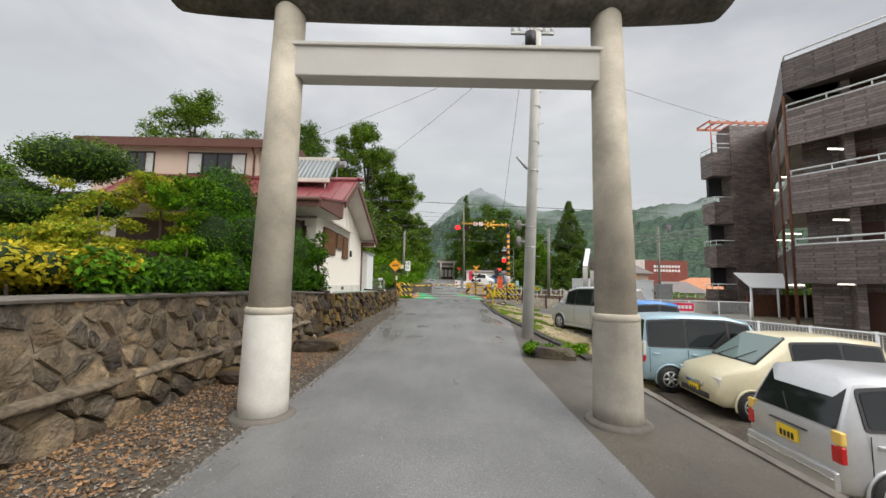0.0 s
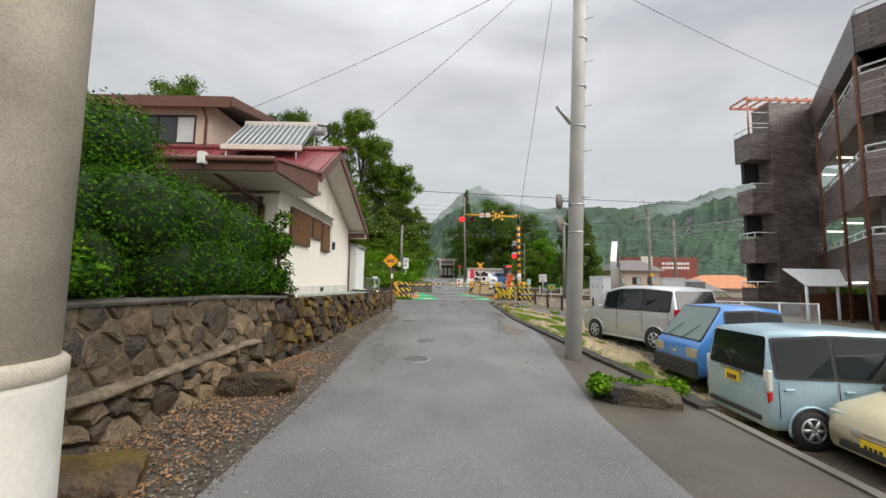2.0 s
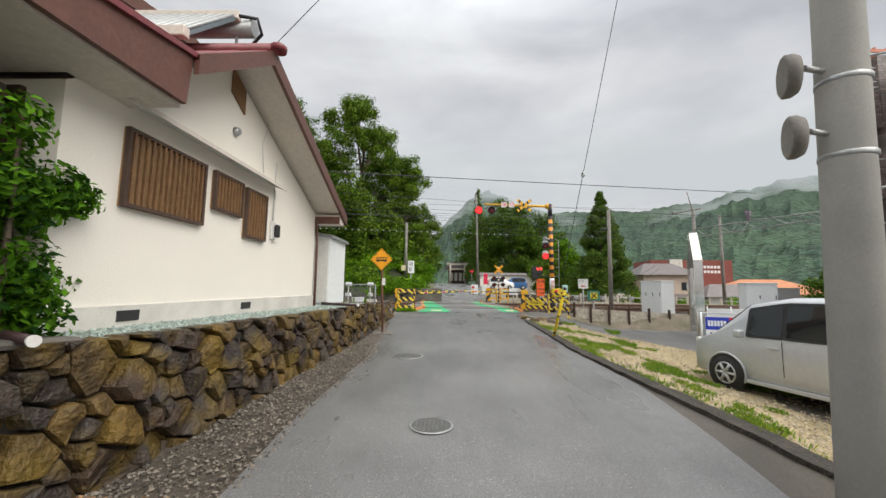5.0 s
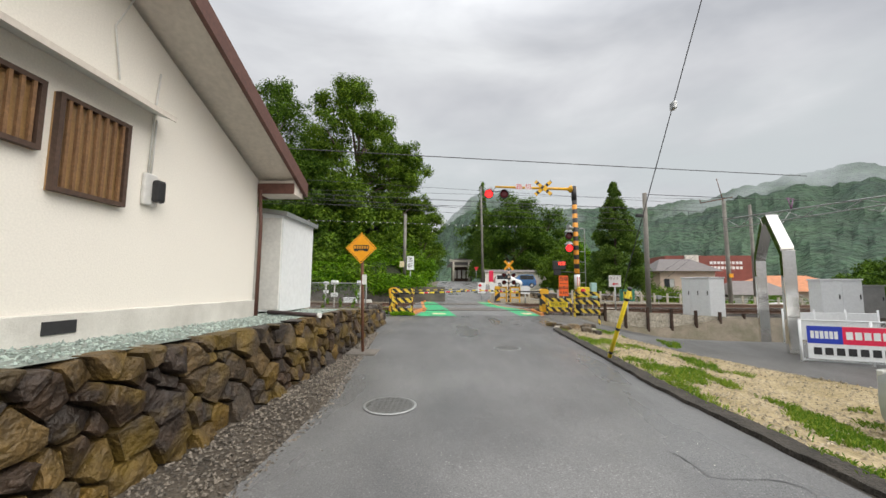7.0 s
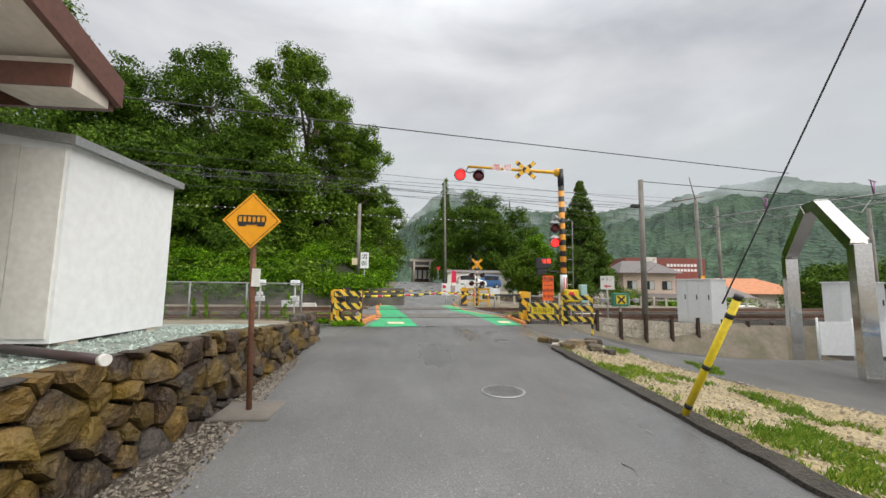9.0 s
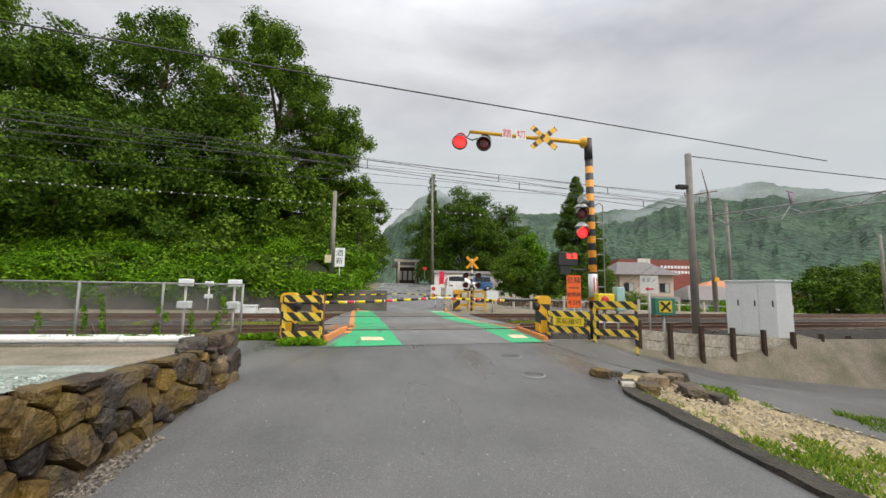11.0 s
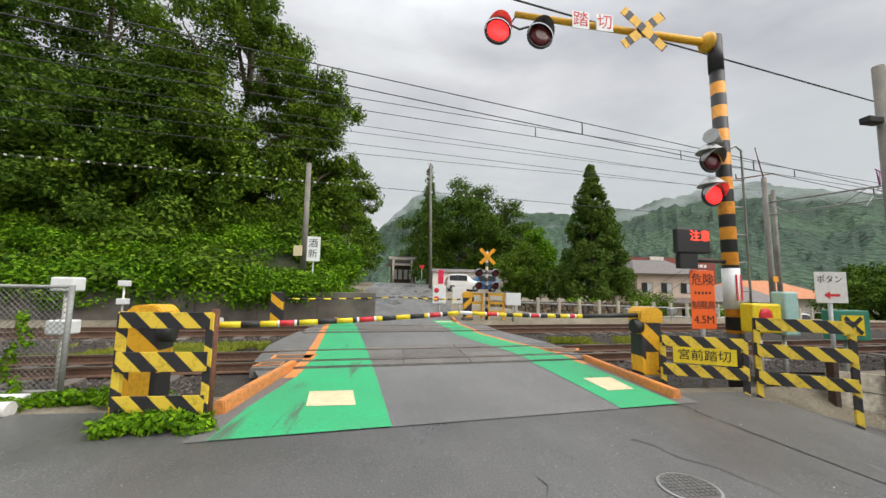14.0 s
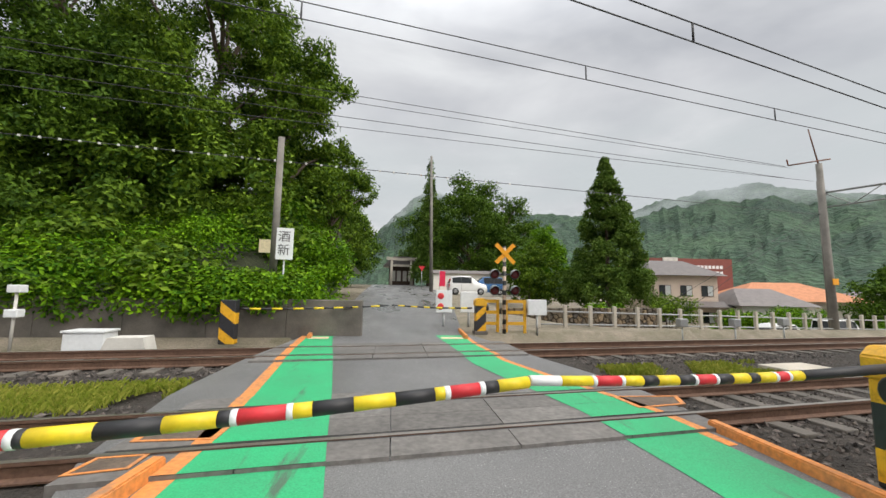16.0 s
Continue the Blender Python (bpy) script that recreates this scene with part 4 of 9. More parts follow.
def clip_poly(poly, nx, ny, d):
    out = []
    for i in range(len(poly)):
        a, b = poly[i], poly[(i + 1) % len(poly)]
        da, db = a[0] * nx + a[1] * ny - d, b[0] * nx + b[1] * ny - d
        if da <= 0:
            out.append(a)
        if da * db < 0:
            k = da / (da - db)
            out.append((a[0] + (b[0] - a[0]) * k, a[1] + (b[1] - a[1]) * k))
    return out


def stone_cells(s0, s1, h0, h1, step, seed, lo, hi, gap):
    """Irregular stones of mixed size that fill a strip, each shrunk by the joint."""
    rng = np.random.default_rng(seed)
    pts = []
    tries = int((s1 - s0) * (h1 - h0) / step ** 2 * 14)
    for _ in range(tries):
        p = (rng.uniform(s0, s1), rng.uniform(h0, h1))
        keep = step * rng.choice((0.5, 0.72, 0.95, 1.25))
        if all((p[0] - q[0]) ** 2 + ((p[1] - q[1]) * 1.15) ** 2 > (0.5 * (keep + q[2])) ** 2 for q in pts if abs(q[0] - p[0]) < step * 1.4):
            pts.append((*p, keep))
    for p in pts:
        near = sorted((q for q in pts if q is not p and abs(q[0] - p[0]) < step * 3), key=lambda q: (q[0] - p[0]) ** 2 + (q[1] - p[1]) ** 2)[:16]
        poly = [(p[0] - step, lo(p[0])), (p[0] + step, lo(p[0])), (p[0] + step, hi(p[0])), (p[0] - step, hi(p[0]))]
        for q in near:
            nx, ny = q[0] - p[0], q[1] - p[1]
            l = math.hypot(nx, ny)
            nx, ny = nx / l, ny / l
            poly = clip_poly(poly, nx, ny, (p[0] * nx + p[1] * ny) + l * p[2] / (p[2] + q[2]) - gap)
            if len(poly) < 3:
                break
        if len(poly) >= 3:
            xs, zs = [a[0] for a in poly], [a[1] for a in poly]
            if max(xs) - min(xs) > 0.05 and max(zs) - min(zs) > 0.04:
                yield poly, rng


def build_stone_wall():
    t = thing("wall_stone_retaining", -2.7, 10, 0, 0, "rubble stone retaining wall, mortared near the torii and mossy further on", "stone wall", kind="structure")
    # core, set further back behind the dry joints of the far stretch
    def back(y):
        return 0.0 if y < 10.4 else 0.07
    bm = B()
    rings = []
    for y in np.linspace(-6, 23.3, 90):
        x, z1, z0 = wall_x(y), wall_top(y), road_z(y)
        rings.append([bm.verts.new(p) for p in ((x + 2.7 - 0.03 - back(y), y - 10, z0 - 0.2), (x + 2.7 - 0.14 - back(y), y - 10, z1 - 0.03), (x + 2.7 - 0.55, y - 10, z1 - 0.03), (x + 2.7 - 0.55, y - 10, z0 - 0.2))])
    for k, (a, b) in enumerate(zip(rings, rings[1:])):
        for i in range(4):
            bm.faces.new((a[i], a[(i + 1) % 4], b[(i + 1) % 4], b[i])).material_index = 0 if -6 + 29.3 * k / 89 < 10.4 else 1
    bm.faces.new(rings[0]), bm.faces.new(rings[-1])
    part("mortar_core", bm, [MORTAR, MORTAR_DARK], t)
    stones = []
    for s0, s1, step, seed, gap, mat in ((-6, 10.4, 0.30, 3, 0.016, STONE), (10.4, 23.3, 0.25, 4, 0.012, MOSSY)):
        for poly, rng in stone_cells(s0, s1, -0.2, 1.3, step, seed, lambda y: road_z(y) - 0.06, lambda y: wall_top(y) + 0.03 * noise.noise((y * 4, 0, 7)), gap):
            cy = sum(p[0] for p in poly) / len(poly)
            if s0 - 0.05 < cy < s1 + 0.05:
                stones.append((cy, poly, mat, rng.uniform(-0.005, 0.085) if s0 > 5 else rng.uniform(0.0, 0.03), rng.uniform(-1, 1, 3)))
    stones.sort(key=lambda s: abs(s[0] - 11.0))
    rest = {}
    made = 0
    for cy, poly, mat, proud, tilt in stones:
        cz = sum(p[1] for p in poly) / len(poly)
        # the lower courses of the nearer stretch stand out under a ledge
        if cy < 10.0 and cz < road_z(cy) + 0.42:
            proud += 0.11
        rugged = 0.022 if mat is MOSSY else 0.015
        x0 = wall_x(cy)
        batter = lambda z: x0 - 0.10 * (z - road_z(cy)) - 0.03
        bm = B() if made < 300 else rest.setdefault(mat, B())
        outline = []
        for k, (y, z) in enumerate(poly):
            y2, z2 = poly[(k + 1) % len(poly)]
            outline.append((y, z))
            if math.hypot(y2 - y, z2 - z) > 0.12:
                j = 0.012 * noise.noise((y * 9, z * 9, 2))
                outline.append(((y + y2) / 2 + j, (z + z2) / 2 - j))
        n = len(outline)
        loops = []
        for scale, out in ((1.0, -0.10), (0.985, proud * 0.8), (0.89, proud + 0.022), (0.48, proud + 0.032)):
            ring = []
            for (y, z) in outline:
                jy, jz = (y - cy) * scale, (z - cz) * scale
                lump = 0 if out < 0 else rugged * noise.noise(((cy + jy) * 11, (cz + jz) * 11, tilt[2] * 5)) * (0.5 if scale > 0.95 else 1.3)
                lean_ = 0.05 * (tilt[0] * jy + tilt[1] * jz) / 0.15 if scale < 0.95 else 0
                ring.append(bm.verts.new((batter(cz + jz) + out + lump + lean_ + 2.7, cy + jy - 10, cz + jz)))
            loops.append(ring)
        mid_pt = bm.verts.new((batter(cz) + proud + 0.03 + rugged * tilt[2] + 2.7, cy - 10, cz))
        for a, b in zip(loops, loops[1:]):
            for i in range(n):
                bm.faces.new((a[i], a[(i + 1) % n], b[(i + 1) % n], b[i]))
        for i in range(n):
            bm.faces.new((loops[-1][i], loops[-1][(i + 1) % n], mid_pt))
        if made < 300:
            part("stone", bm, mat, t)
            made += 1
    for mat, bm in rest.items():
        tagged(part("far_stones", bm, mat, t), kind="stuff")
    # rounded mortar ledge above the lower courses
    bm = B()
    rings = []
    for y in np.linspace(-6, 9.7, 120):
        j = noise.noise((y * 3, 1, 0))
        x, z = wall_x(y) - 0.075, road_z(y) + 0.46 + 0.02 * noise.noise((y * 0.9, 5, 0))
        rings.append([bm.verts.new((x + 0.02 + (0.15 + 0.03 * j) * math.cos(a) + 2.7, y - 10, z + (0.055 + 0.015 * j) * math.sin(a))) for a in np.linspace(-2.2, 2.2, 8)])
    for a, b in zip(rings, rings[1:]):
        for i in range(7):
            bm.faces.new((a[i], a[i + 1], b[i + 1], b[i])).smooth = True
    bm.faces.new(rings[0]), bm.faces.new(rings[-1])
    part("ledge", bm, MORTAR, t, "rounded mortar ledge along the wall")
    # uneven cap along the top of the mortared stretch
    bm = B()
    rings = []
    for y in np.linspace(-6, 11, 60):
        j = 0.02 * noise.noise((y * 2, 0, 0))
        x, z = wall_x(y) - 0.12, wall_top(y)
        rings.append([bm.verts.new((x + a + j + 2.7, y - 10, z + b)) for a, b in ((0.04, -0.03), (0.05, 0.0), (0.02, 0.022 + j), (-0.3, 0.03), (-0.42, -0.05))])
    for a, b in zip(rings, rings[1:]):
        for i in range(4):
            bm.faces.new((a[i], a[i + 1], b[i + 1], b[i]))
    part("cap", bm, CONC_DARK, t)
    return t


# raised house plot behind the wall
def plot_z(x, y):
    return wall_top(y) - 0.02


sheet("house_plot", -30, -3, -6, 23.2, 20, 60, DIRT, 0.0, lambda y: (-30, wall_x(y) - 0.3), 0.02, "brown garden soil of the raised house plot", plot_z)
sheet("green_gravel_yard", -5.2, -3, 10.6, 21.6, 8, 40, GREEN_GRAVEL, 0.012, lambda y: (-5.4, wall_x(y) - 0.16), 0.012, "pale green crushed stone strip beside the house", plot_z)
tagged(raw("plot_end", [(-16, 23.2, 0.2), (-2.75, 23.25, 0.2), (-2.95, 23.2, 0.86), (-16, 23.2, 0.86)], [(0, 1, 2, 3)], DIRT), "earth face at the end of the plot", "ground", kind="structure")


def yard_stone(rng):
    y = rng.uniform(11, 21)
    x = rng.uniform(-3.9, wall_x(y) - 0.2)
    return x, y, plot_z(x, y) + 0.015


GREENSTONE = material("greenish crushed stones", (0.36, 0.43, 0.39), 0.9, 0, 0.3, 9.0, 0.2, island=0.45)
scatter_stones("yard_gravel", 5000, yard_stone, 0.022, GREENSTONE, "loose grey-green crushed stones", 7)


# ---- torii ----
def build_torii():
    t = thing("torii", 0.01, 4.65, -0.145, 0, "weathered concrete torii gate with a dark mossy top beam", "torii gate")
    for x in (-1.85, 1.85):
        s = 1 if x > 0 else -1
        bm = B()
        lathe(bm, [(0.245, -0.02), (0.245, 0.2), (0.235, 1.02), (0.232, 1.05)], 28, x, 0)
        part("pillar_foot", bm, CONC_WHITE if x < 0 else TORII_FOOT, t, "pale limewashed pillar foot" if x < 0 else "grey concrete pillar foot")
        bm = B()
        lathe(bm, [(0.222, 1.04), (0.24, 1.05), (0.24, 1.10), (0.222, 1.12)], 28, x, 0)
        part("collar", bm, TORII, t)
        bm = B()
        rod(bm, (x, 0, 1.1), (x - s * 0.04, 0, 4.5), 0.212, 0.165, 28)
        part("pillar", bm, TORII, t)
        bm = B()
        lathe(bm, [(0.33, -0.06), (0.33, 0.01), (0.30, 0.035), (0.25, 0.04)], 28, x, 0)
        part("base_ring", bm, CONC_DARK, t)
    bm = B()
    box(bm, -1.7, 1.7, -0.11, 0.11, 3.66, 4.0, 0.01)
    tie = part("tie_beam", bm, TIEBEAM, t, "pale concrete tie beam")
    bm = B()
    box(bm, -1.72, 1.72, -0.14, 0.14, 4.0, 4.04, 0.008)
    part("tie_beam_cap", bm, TIEBEAM, tie)
    bm = B()
    n = 18
    rings = []
    for i in range(25):
        u = -1 + 2 * i / 24
        x, z = 3.25 * u, 4.68 + 0.12 * abs(u) ** 3
        rings.append([bm.verts.new((x + 0.10 * math.sin(a) * (1 if u > 0 else -1) * (abs(u) > 0.99), 0.29 * math.cos(a), z + 0.27 * math.sin(a))) for a in (2 * math.pi * k / n for k in range(n))])
    for a, b in zip(rings, rings[1:]):
        for k in range(n):
            bm.faces.new((a[k], a[(k + 1) % n], b[(k + 1) % n], b[k])).smooth = True
    bm.faces.new(rings[0]), bm.faces.new(rings[-1])
    part("top_beam", bm, LINTEL, t, "dark moss-stained round top beam")
    t.scale = (1.148, 1.148, 1.148)


build_torii()


# ---- utility pole, cables ----
def build_pole(name, x, y, z, h, r0, r1, label, lean=(0, 0), mat=None):
    t = thing(name, x, y, z, 0, label, "utility pole")
    bm = B()
    rod(bm, (0, 0, -0.1), (lean[0], lean[1], h), r0, r1, 20)
    part("shaft", bm, mat or POLE_CONC, t)
    return t


def build_near_pole():
    t = build_pole("utility_pole", 2.46, 10.91, -0.02, 12.6, 0.15, 0.105, "tall grey concrete utility pole with steel bands", (0.42, 0))
    for z in (2.32, 2.85, 4.4, 5.2, 6.2, 7.3, 8.4):
        bm = B()
        r = 0.153 - 0.0036 * z
        lathe(bm, [(r, z), (r + 0.006, z + 0.005), (r + 0.006, z + 0.035), (r, z + 0.04)], 20, 0.42 * z / 11.5, 0)
        part("band", bm, GREYMETAL, t)
    for i in range(16):
        z = 2.1 + i * 0.45
        s = 1 if i % 2 else -1
        bm = B()
        cx, r = 0.42 * z / 11.5, 0.15 - 0.0036 * z
        rod(bm, (cx + 0.02, s * 0.6 * r, z), (cx + s * 0.0 + 0.2, s * (r + 0.05), z), 0.008, 0.008, 6)
        part("step_bolt", bm, GREYMETAL, t)
    for z in (2.5, 2.95):
        bm = B()
        rod(bm, (-0.2, -0.05, z), (0.0, 0.0, z), 0.02, 0.02, 8)
        br = part("mirror_bracket", bm, GREYMETAL, t)
        bm = B()
        lathe(bm, [(0.135, -0.05), (0.15, -0.04), (0.15, 0.0), (0.13, 0.035), (0.05, 0.05)], 20)
        bmesh.ops.transform(bm, matrix=pose(-0.2, 0.05, z, 90, 0, 62), verts=bm.verts)
        part("mirror_back", bm, OLDPOLE, br, "grey round traffic mirror seen from behind")
    bm = B()
    rod(bm, (-0.02, -0.1, 4.45), (-0.32, -0.2, 4.75), 0.035, 0.035, 10)
    part("lamp_arm", bm, GREYMETAL, t)
    bm = B()
    box(bm, -0.45, 0.75, -0.04, 0.04, 8.35, 8.43, 0.005)
    part("crossarm", bm, GREYMETAL, t)
    for x in (-0.4, -0.2, 0.1, 0.5, 0.7):
        bm = B()
        lathe(bm, [(0.03, 8.43), (0.06, 8.47), (0.04, 8.52), (0.055, 8.56), (0.02, 8.6)], 10, x, 0)
        part("insulator", bm, OFFWHITE, t)
    bm = B()
    lathe(bm, [(0.02, 7.85), (0.15, 7.9), (0.15, 8.25), (0.03, 8.3)], 14, 0.05, -0.2)
    part("switch_can", bm, BLACKMETAL, t)
    t.scale = (1.1, 1.1, 1.1)


build_near_pole()


def cable(name, a, b, sag, r, label, parts=18, beads=0):
    bm = B()
    pts = []
    for i in range(parts + 1):
        u = i / parts
        p = Vector(a).lerp(Vector(b), u)
        p.z -= 4 * sag * u * (1 - u)
        pts.append(p)
    tube(bm, pts, r, 5)
    ob = tagged(part(name, bm, CABLE), label, "cable")
    return ob, pts


# ---- house ----
def window(name, parent, w, h, m, panes, frame_mat, mats):
    """A window in a local x-z plane: frame and panes, the front towards -y."""
    f = B()
    fw = 0.045
    for a in ((-w / 2, w / 2, 0, fw), (-w / 2, w / 2, h - fw, h)):
        box(f, a[0], a[1], -0.05, 0.03, a[2], a[3])
    for i in range(panes + 1):
        x = -w / 2 + w * i / panes
        box(f, max(-w / 2, x - fw / 2), min(w / 2, x + fw / 2), -0.045, 0.025, fw, h - fw)
    fr = part("window_frame", f, frame_mat, parent)
    fr.matrix_basis = m
    for i in range(panes):
        b = B()
        x0, x1 = -w / 2 + w * i / panes + 0.02, -w / 2 + w * (i + 1) / panes - 0.02
        box(b, x0, x1, -0.012, 0.0, fw, h - fw)
        part("pane", b, mats[i % len(mats)], fr)
    return fr


def slope_slab(bm, p, q, r, s, th):
    """A slab under the quad p q r s."""
    up = [bm.verts.new(v) for v in (p, q, r, s)]
    dn = [bm.verts.new((v[0], v[1], v[2] - th)) for v in (p, q, r, s)]
    bm.faces.new(up), bm.faces.new(dn[::-1])
    for i in range(4):
        bm.faces.new((up[i], dn[i], dn[(i + 1) % 4], up[(i + 1) % 4]))


def build_house():
    hx = -3.85
    z0 = 1.0
    t = thing("house", hx, 14, z0, 0, "cream stucco house with dark red metal roofs and brown trim", "house")
    # local: x towards the road, y along the road, z from the plot
    ya, yb, yr = -2.75, 3.5, -0.4
    ze, zr = 2.36, 3.98
    bm = B()
    prism(bm, ((ya, 0.0), (yb, 0.0), (yb, ze), (yr, zr), (ya, ze)), "x", -7.5, 0)
    part("wall", bm, STUCCO, t, "cream stucco gable wall")
    bm = B()
    box(bm, -7.5, 0.035, ya - 0.03, yb + 0.035, -0.3, 0.33, 0.01)
    part("foundation", bm, CONC_WHITE, t, "pale concrete foundation band")
    for y in (-1.9, 0.4):
        bm = B()
        box(bm, 0.03, 0.045, y - 0.14, y + 0.14, 0.16, 0.27)
        part("floor_vent", bm, DARKINSIDE, t)
    # roof: two slopes, with eaves and verge
    k = (zr - ze) / (yb - yr)
    yo, ov = yb + 0.42, 0.68
    zo = ze - k * 0.42
    k2 = (zr - ze) / (yr - ya)
    ya2 = -2.05
    za = zr - k2 * (yr - ya2)
    bm = B()
    slope_slab(bm, (-7.8, yr, zr + 0.2), (ov, yr, zr + 0.2), (ov, yo, zo + 0.2), (-7.8, yo, zo + 0.2), 0.05)
    slope_slab(bm, (ov, yr, zr + 0.2), (-7.8, yr, zr + 0.2), (-7.8, ya2, za + 0.2), (ov, ya2, za + 0.2), 0.05)
    roof = part("roof", bm, REDROOF, t, "dark red sheet metal roof")
    for i in range(20):
        x = -7.6 + i * 0.43
        bm = B()
        for (y0, q0, y1, q1) in ((yr, zr, yo, zo), (yr, zr, ya2, za)):
            rod(bm, (x, y0, q0 + 0.21), (x, y1, q1 + 0.21), 0.022, 0.022, 6)
        part("roof_seam", bm, REDROOF, roof)
    bm = B()
    rod(bm, (-7.8, yr, zr + 0.24), (ov + 0.05, yr, zr + 0.24), 0.09, 0.09, 10)
    part("ridge_cap", bm, REDROOF, roof)
    bm = B()
    lathe(bm, [(0.12, 0), (0.13, 0.08), (0.05, 0.14)], 10)
    bmesh.ops.transform(bm, matrix=pose(ov + 0.05, yr, zr + 0.2), verts=bm.verts)
    part("ridge_end", bm, REDROOF, roof)
    bm = B()
    slope_slab(bm, (-7.7, yr, zr + 0.14), (ov - 0.05, yr, zr + 0.14), (ov - 0.05, yo - 0.03, zo + 0.14), (-7.7, yo - 0.03, zo + 0.14), 0.06)
    slope_slab(bm, (ov - 0.05, yr, zr + 0.14), (-7.7, yr, zr + 0.14), (-7.7, ya2 + 0.03, za + 0.14), (ov - 0.05, ya2 + 0.03, za + 0.14), 0.06)
    part("soffit", bm, SOFFIT, t, "pale soffit boards under the roof verge")
    bm = B()
    slope_slab(bm, (ov - 0.05, yr, zr + 0.22), (ov + 0.01, yr, zr + 0.22), (ov + 0.01, yo, zo + 0.22), (ov - 0.05, yo, zo + 0.22), 0.24)
    slope_slab(bm, (ov + 0.01, yr, zr + 0.22), (ov - 0.05, yr, zr + 0.22), (ov - 0.05, ya2, za + 0.22), (ov + 0.01, ya2, za + 0.22), 0.24)
    part("bargeboard", bm, BROWN, t, "dark brown bargeboard")
    bm = B()
    box(bm, -7.7, ov - 0.06, yo - 0.05, yo - 0.005, zo - 0.06, zo + 0.15)
    part("eave_fascia", bm, BROWN, t)
    bm = B()
    prism(bm, ((yb + 0.004, zo - 0.06), (yo - 0.06, zo - 0.06), (yo - 0.06, zo + 0.06), (yb + 0.004, ze + 0.0)), "x", 0.01, ov - 0.06)
    part("eave_box", bm, SOFFIT, t, "boxed cream eave return")
    bm = B()
    box(bm, 0.0, ov - 0.055, yb - 0.02, yb + 0.003, zo - 0.06, zo + 0.12)
    part("eave_board", bm, BROWN, t)
    bm = B()
    tube(bm, [(0.06, yb - 0.05, zo + 0.0), (0.06, yb + 0.03, 1.6), (0.06, yb + 0.03, 0.0)], 0.03, 8)
    part("downpipe", bm, BROWN, t)
    # lattice window boxes on the road side
    for (y0, y1, q0, q1) in ((-2.13, -0.86, 1.35, 2.2), (-0.66, 0.08, 1.63, 2.2), (0.19, 0.88, 1.34, 2.18)):
        w = B()
        box(w, 0.004, 0.02, y0, y1, q0, q1)
        win = part("window", w, AMBERWOOD, t, "window behind a brown slatted grille")
        g = B()
        for a in ((y0, y1, q0, q0 + 0.04), (y0, y1, q1 - 0.04, q1), (y0, y0 + 0.04, q0 + 0.04, q1 - 0.04), (y1 - 0.04, y1, q0 + 0.04, q1 - 0.04)):
            box(g, 0.02, 0.075, a[0], a[1], a[2], a[3])
        part("grille_frame", g, DARKWOOD, win)
        n = round((y1 - y0) / 0.085)
        for i in range(1, n):
            s = B()
            y = y0 + (y1 - y0) * i / n
            box(s, 0.045, 0.072, y - 0.013, y + 0.013, q0 + 0.04, q1 - 0.04)
            part("slat", s, WOOD, win)
    bm = B()
    prism(bm, ((0.003, 2.46), (0.24, 2.39), (0.24, 2.42), (0.003, 2.53)), "y", -2.3, 1.22)
    part("awning", bm, OFFWHITE, t, "thin cream metal awning over the windows")
    bm = B()
    box(bm, 0.24, 0.252, -2.31, 1.23, 2.375, 2.43)
    part("awning_edge", bm, SOFFIT, t)
    bm = B()
    prism(bm, ((-0.36, 3.55), (0.02, 3.35), (0.02, 3.75), (-0.36, 3.95)), "x", 0.004, 0.03)
    part("gable_vent", bm, WOOD, t, "brown louvred gable vent")
    bm = B()
    lathe(bm, [(0.07, 0), (0.075, 0.03), (0.05, 0.08)], 14)
    bmesh.ops.transform(bm, matrix=pose(0.0, -0.18, 2.98, 0, 90, 0), verts=bm.verts)
    part("vent_hood", bm, GREYMETAL, t)
    bm = B()
    box(bm, 0.004, 0.05, 1.12, 1.29, 1.43, 1.78, 0.015)
    mb = part("meter_box", bm, OFFWHITE, t, "cream meter board with a dark meter")
    bm = B()
    box(bm, 0.05, 0.13, 1.2, 1.33, 1.47, 1.72, 0.03)
    part("meter", bm, BLACKMETAL, mb)
    bm = B()
    tube(bm, [(0.02, 1.18, 1.78), (0.02, 1.2, 2.4), (0.02, 1.24, 2.95)], 0.01, 6)
    tube(bm, [(0.02, 1.22, 1.78), (0.02, 1.24, 2.4)], 0.01, 6)
    tube(bm, [(0.02, 0.75, 2.6), (0.02, 0.65, 3.1), (0.02, 0.9, 3.7), (0.02, 1.3, 3.72)], 0.008, 6)
    part("conduit", bm, OFFWHITE, t)
    # porch roof at the near side
    bm = B()
    slope_slab(bm, (-6.2, -4.25, 2.68), (0.66, -4.25, 2.68), (0.66, -2.03, 3.08), (-6.2, -2.03, 3.08), 0.06)
    part("porch_roof", bm, REDROOF, t, "dark red porch roof with a deep brown fascia")
    bm = B()
    prism(bm, ((-4.25, 2.42), (-4.25, 2.62), (-2.05, 3.02), (-2.1, 2.46)), "x", 0.56, 0.62)
    box(bm, -6.2, 0.55, -4.30, -4.24, 2.42, 2.65)
    part("porch_fascia", bm, BROWN, t)
    bm = B()
    prism(bm, ((-4.24, 2.40), (-2.76, 2.42), (-2.76, 2.47), (-4.24, 2.45)), "x", -6.2, 0.55)
    box(bm, 0.004, 0.55, -2.76, -2.1, 2.42, 2.47)
    part("porch_soffit", bm, SOFFIT, t)
    bm = B()
    rod(bm, (-6.2, -4.34, 2.62), (0.6, -4.34, 2.62), 0.055, 0.055, 8)
    gut = part("gutter", bm, BROWN, t)
    bm = B()
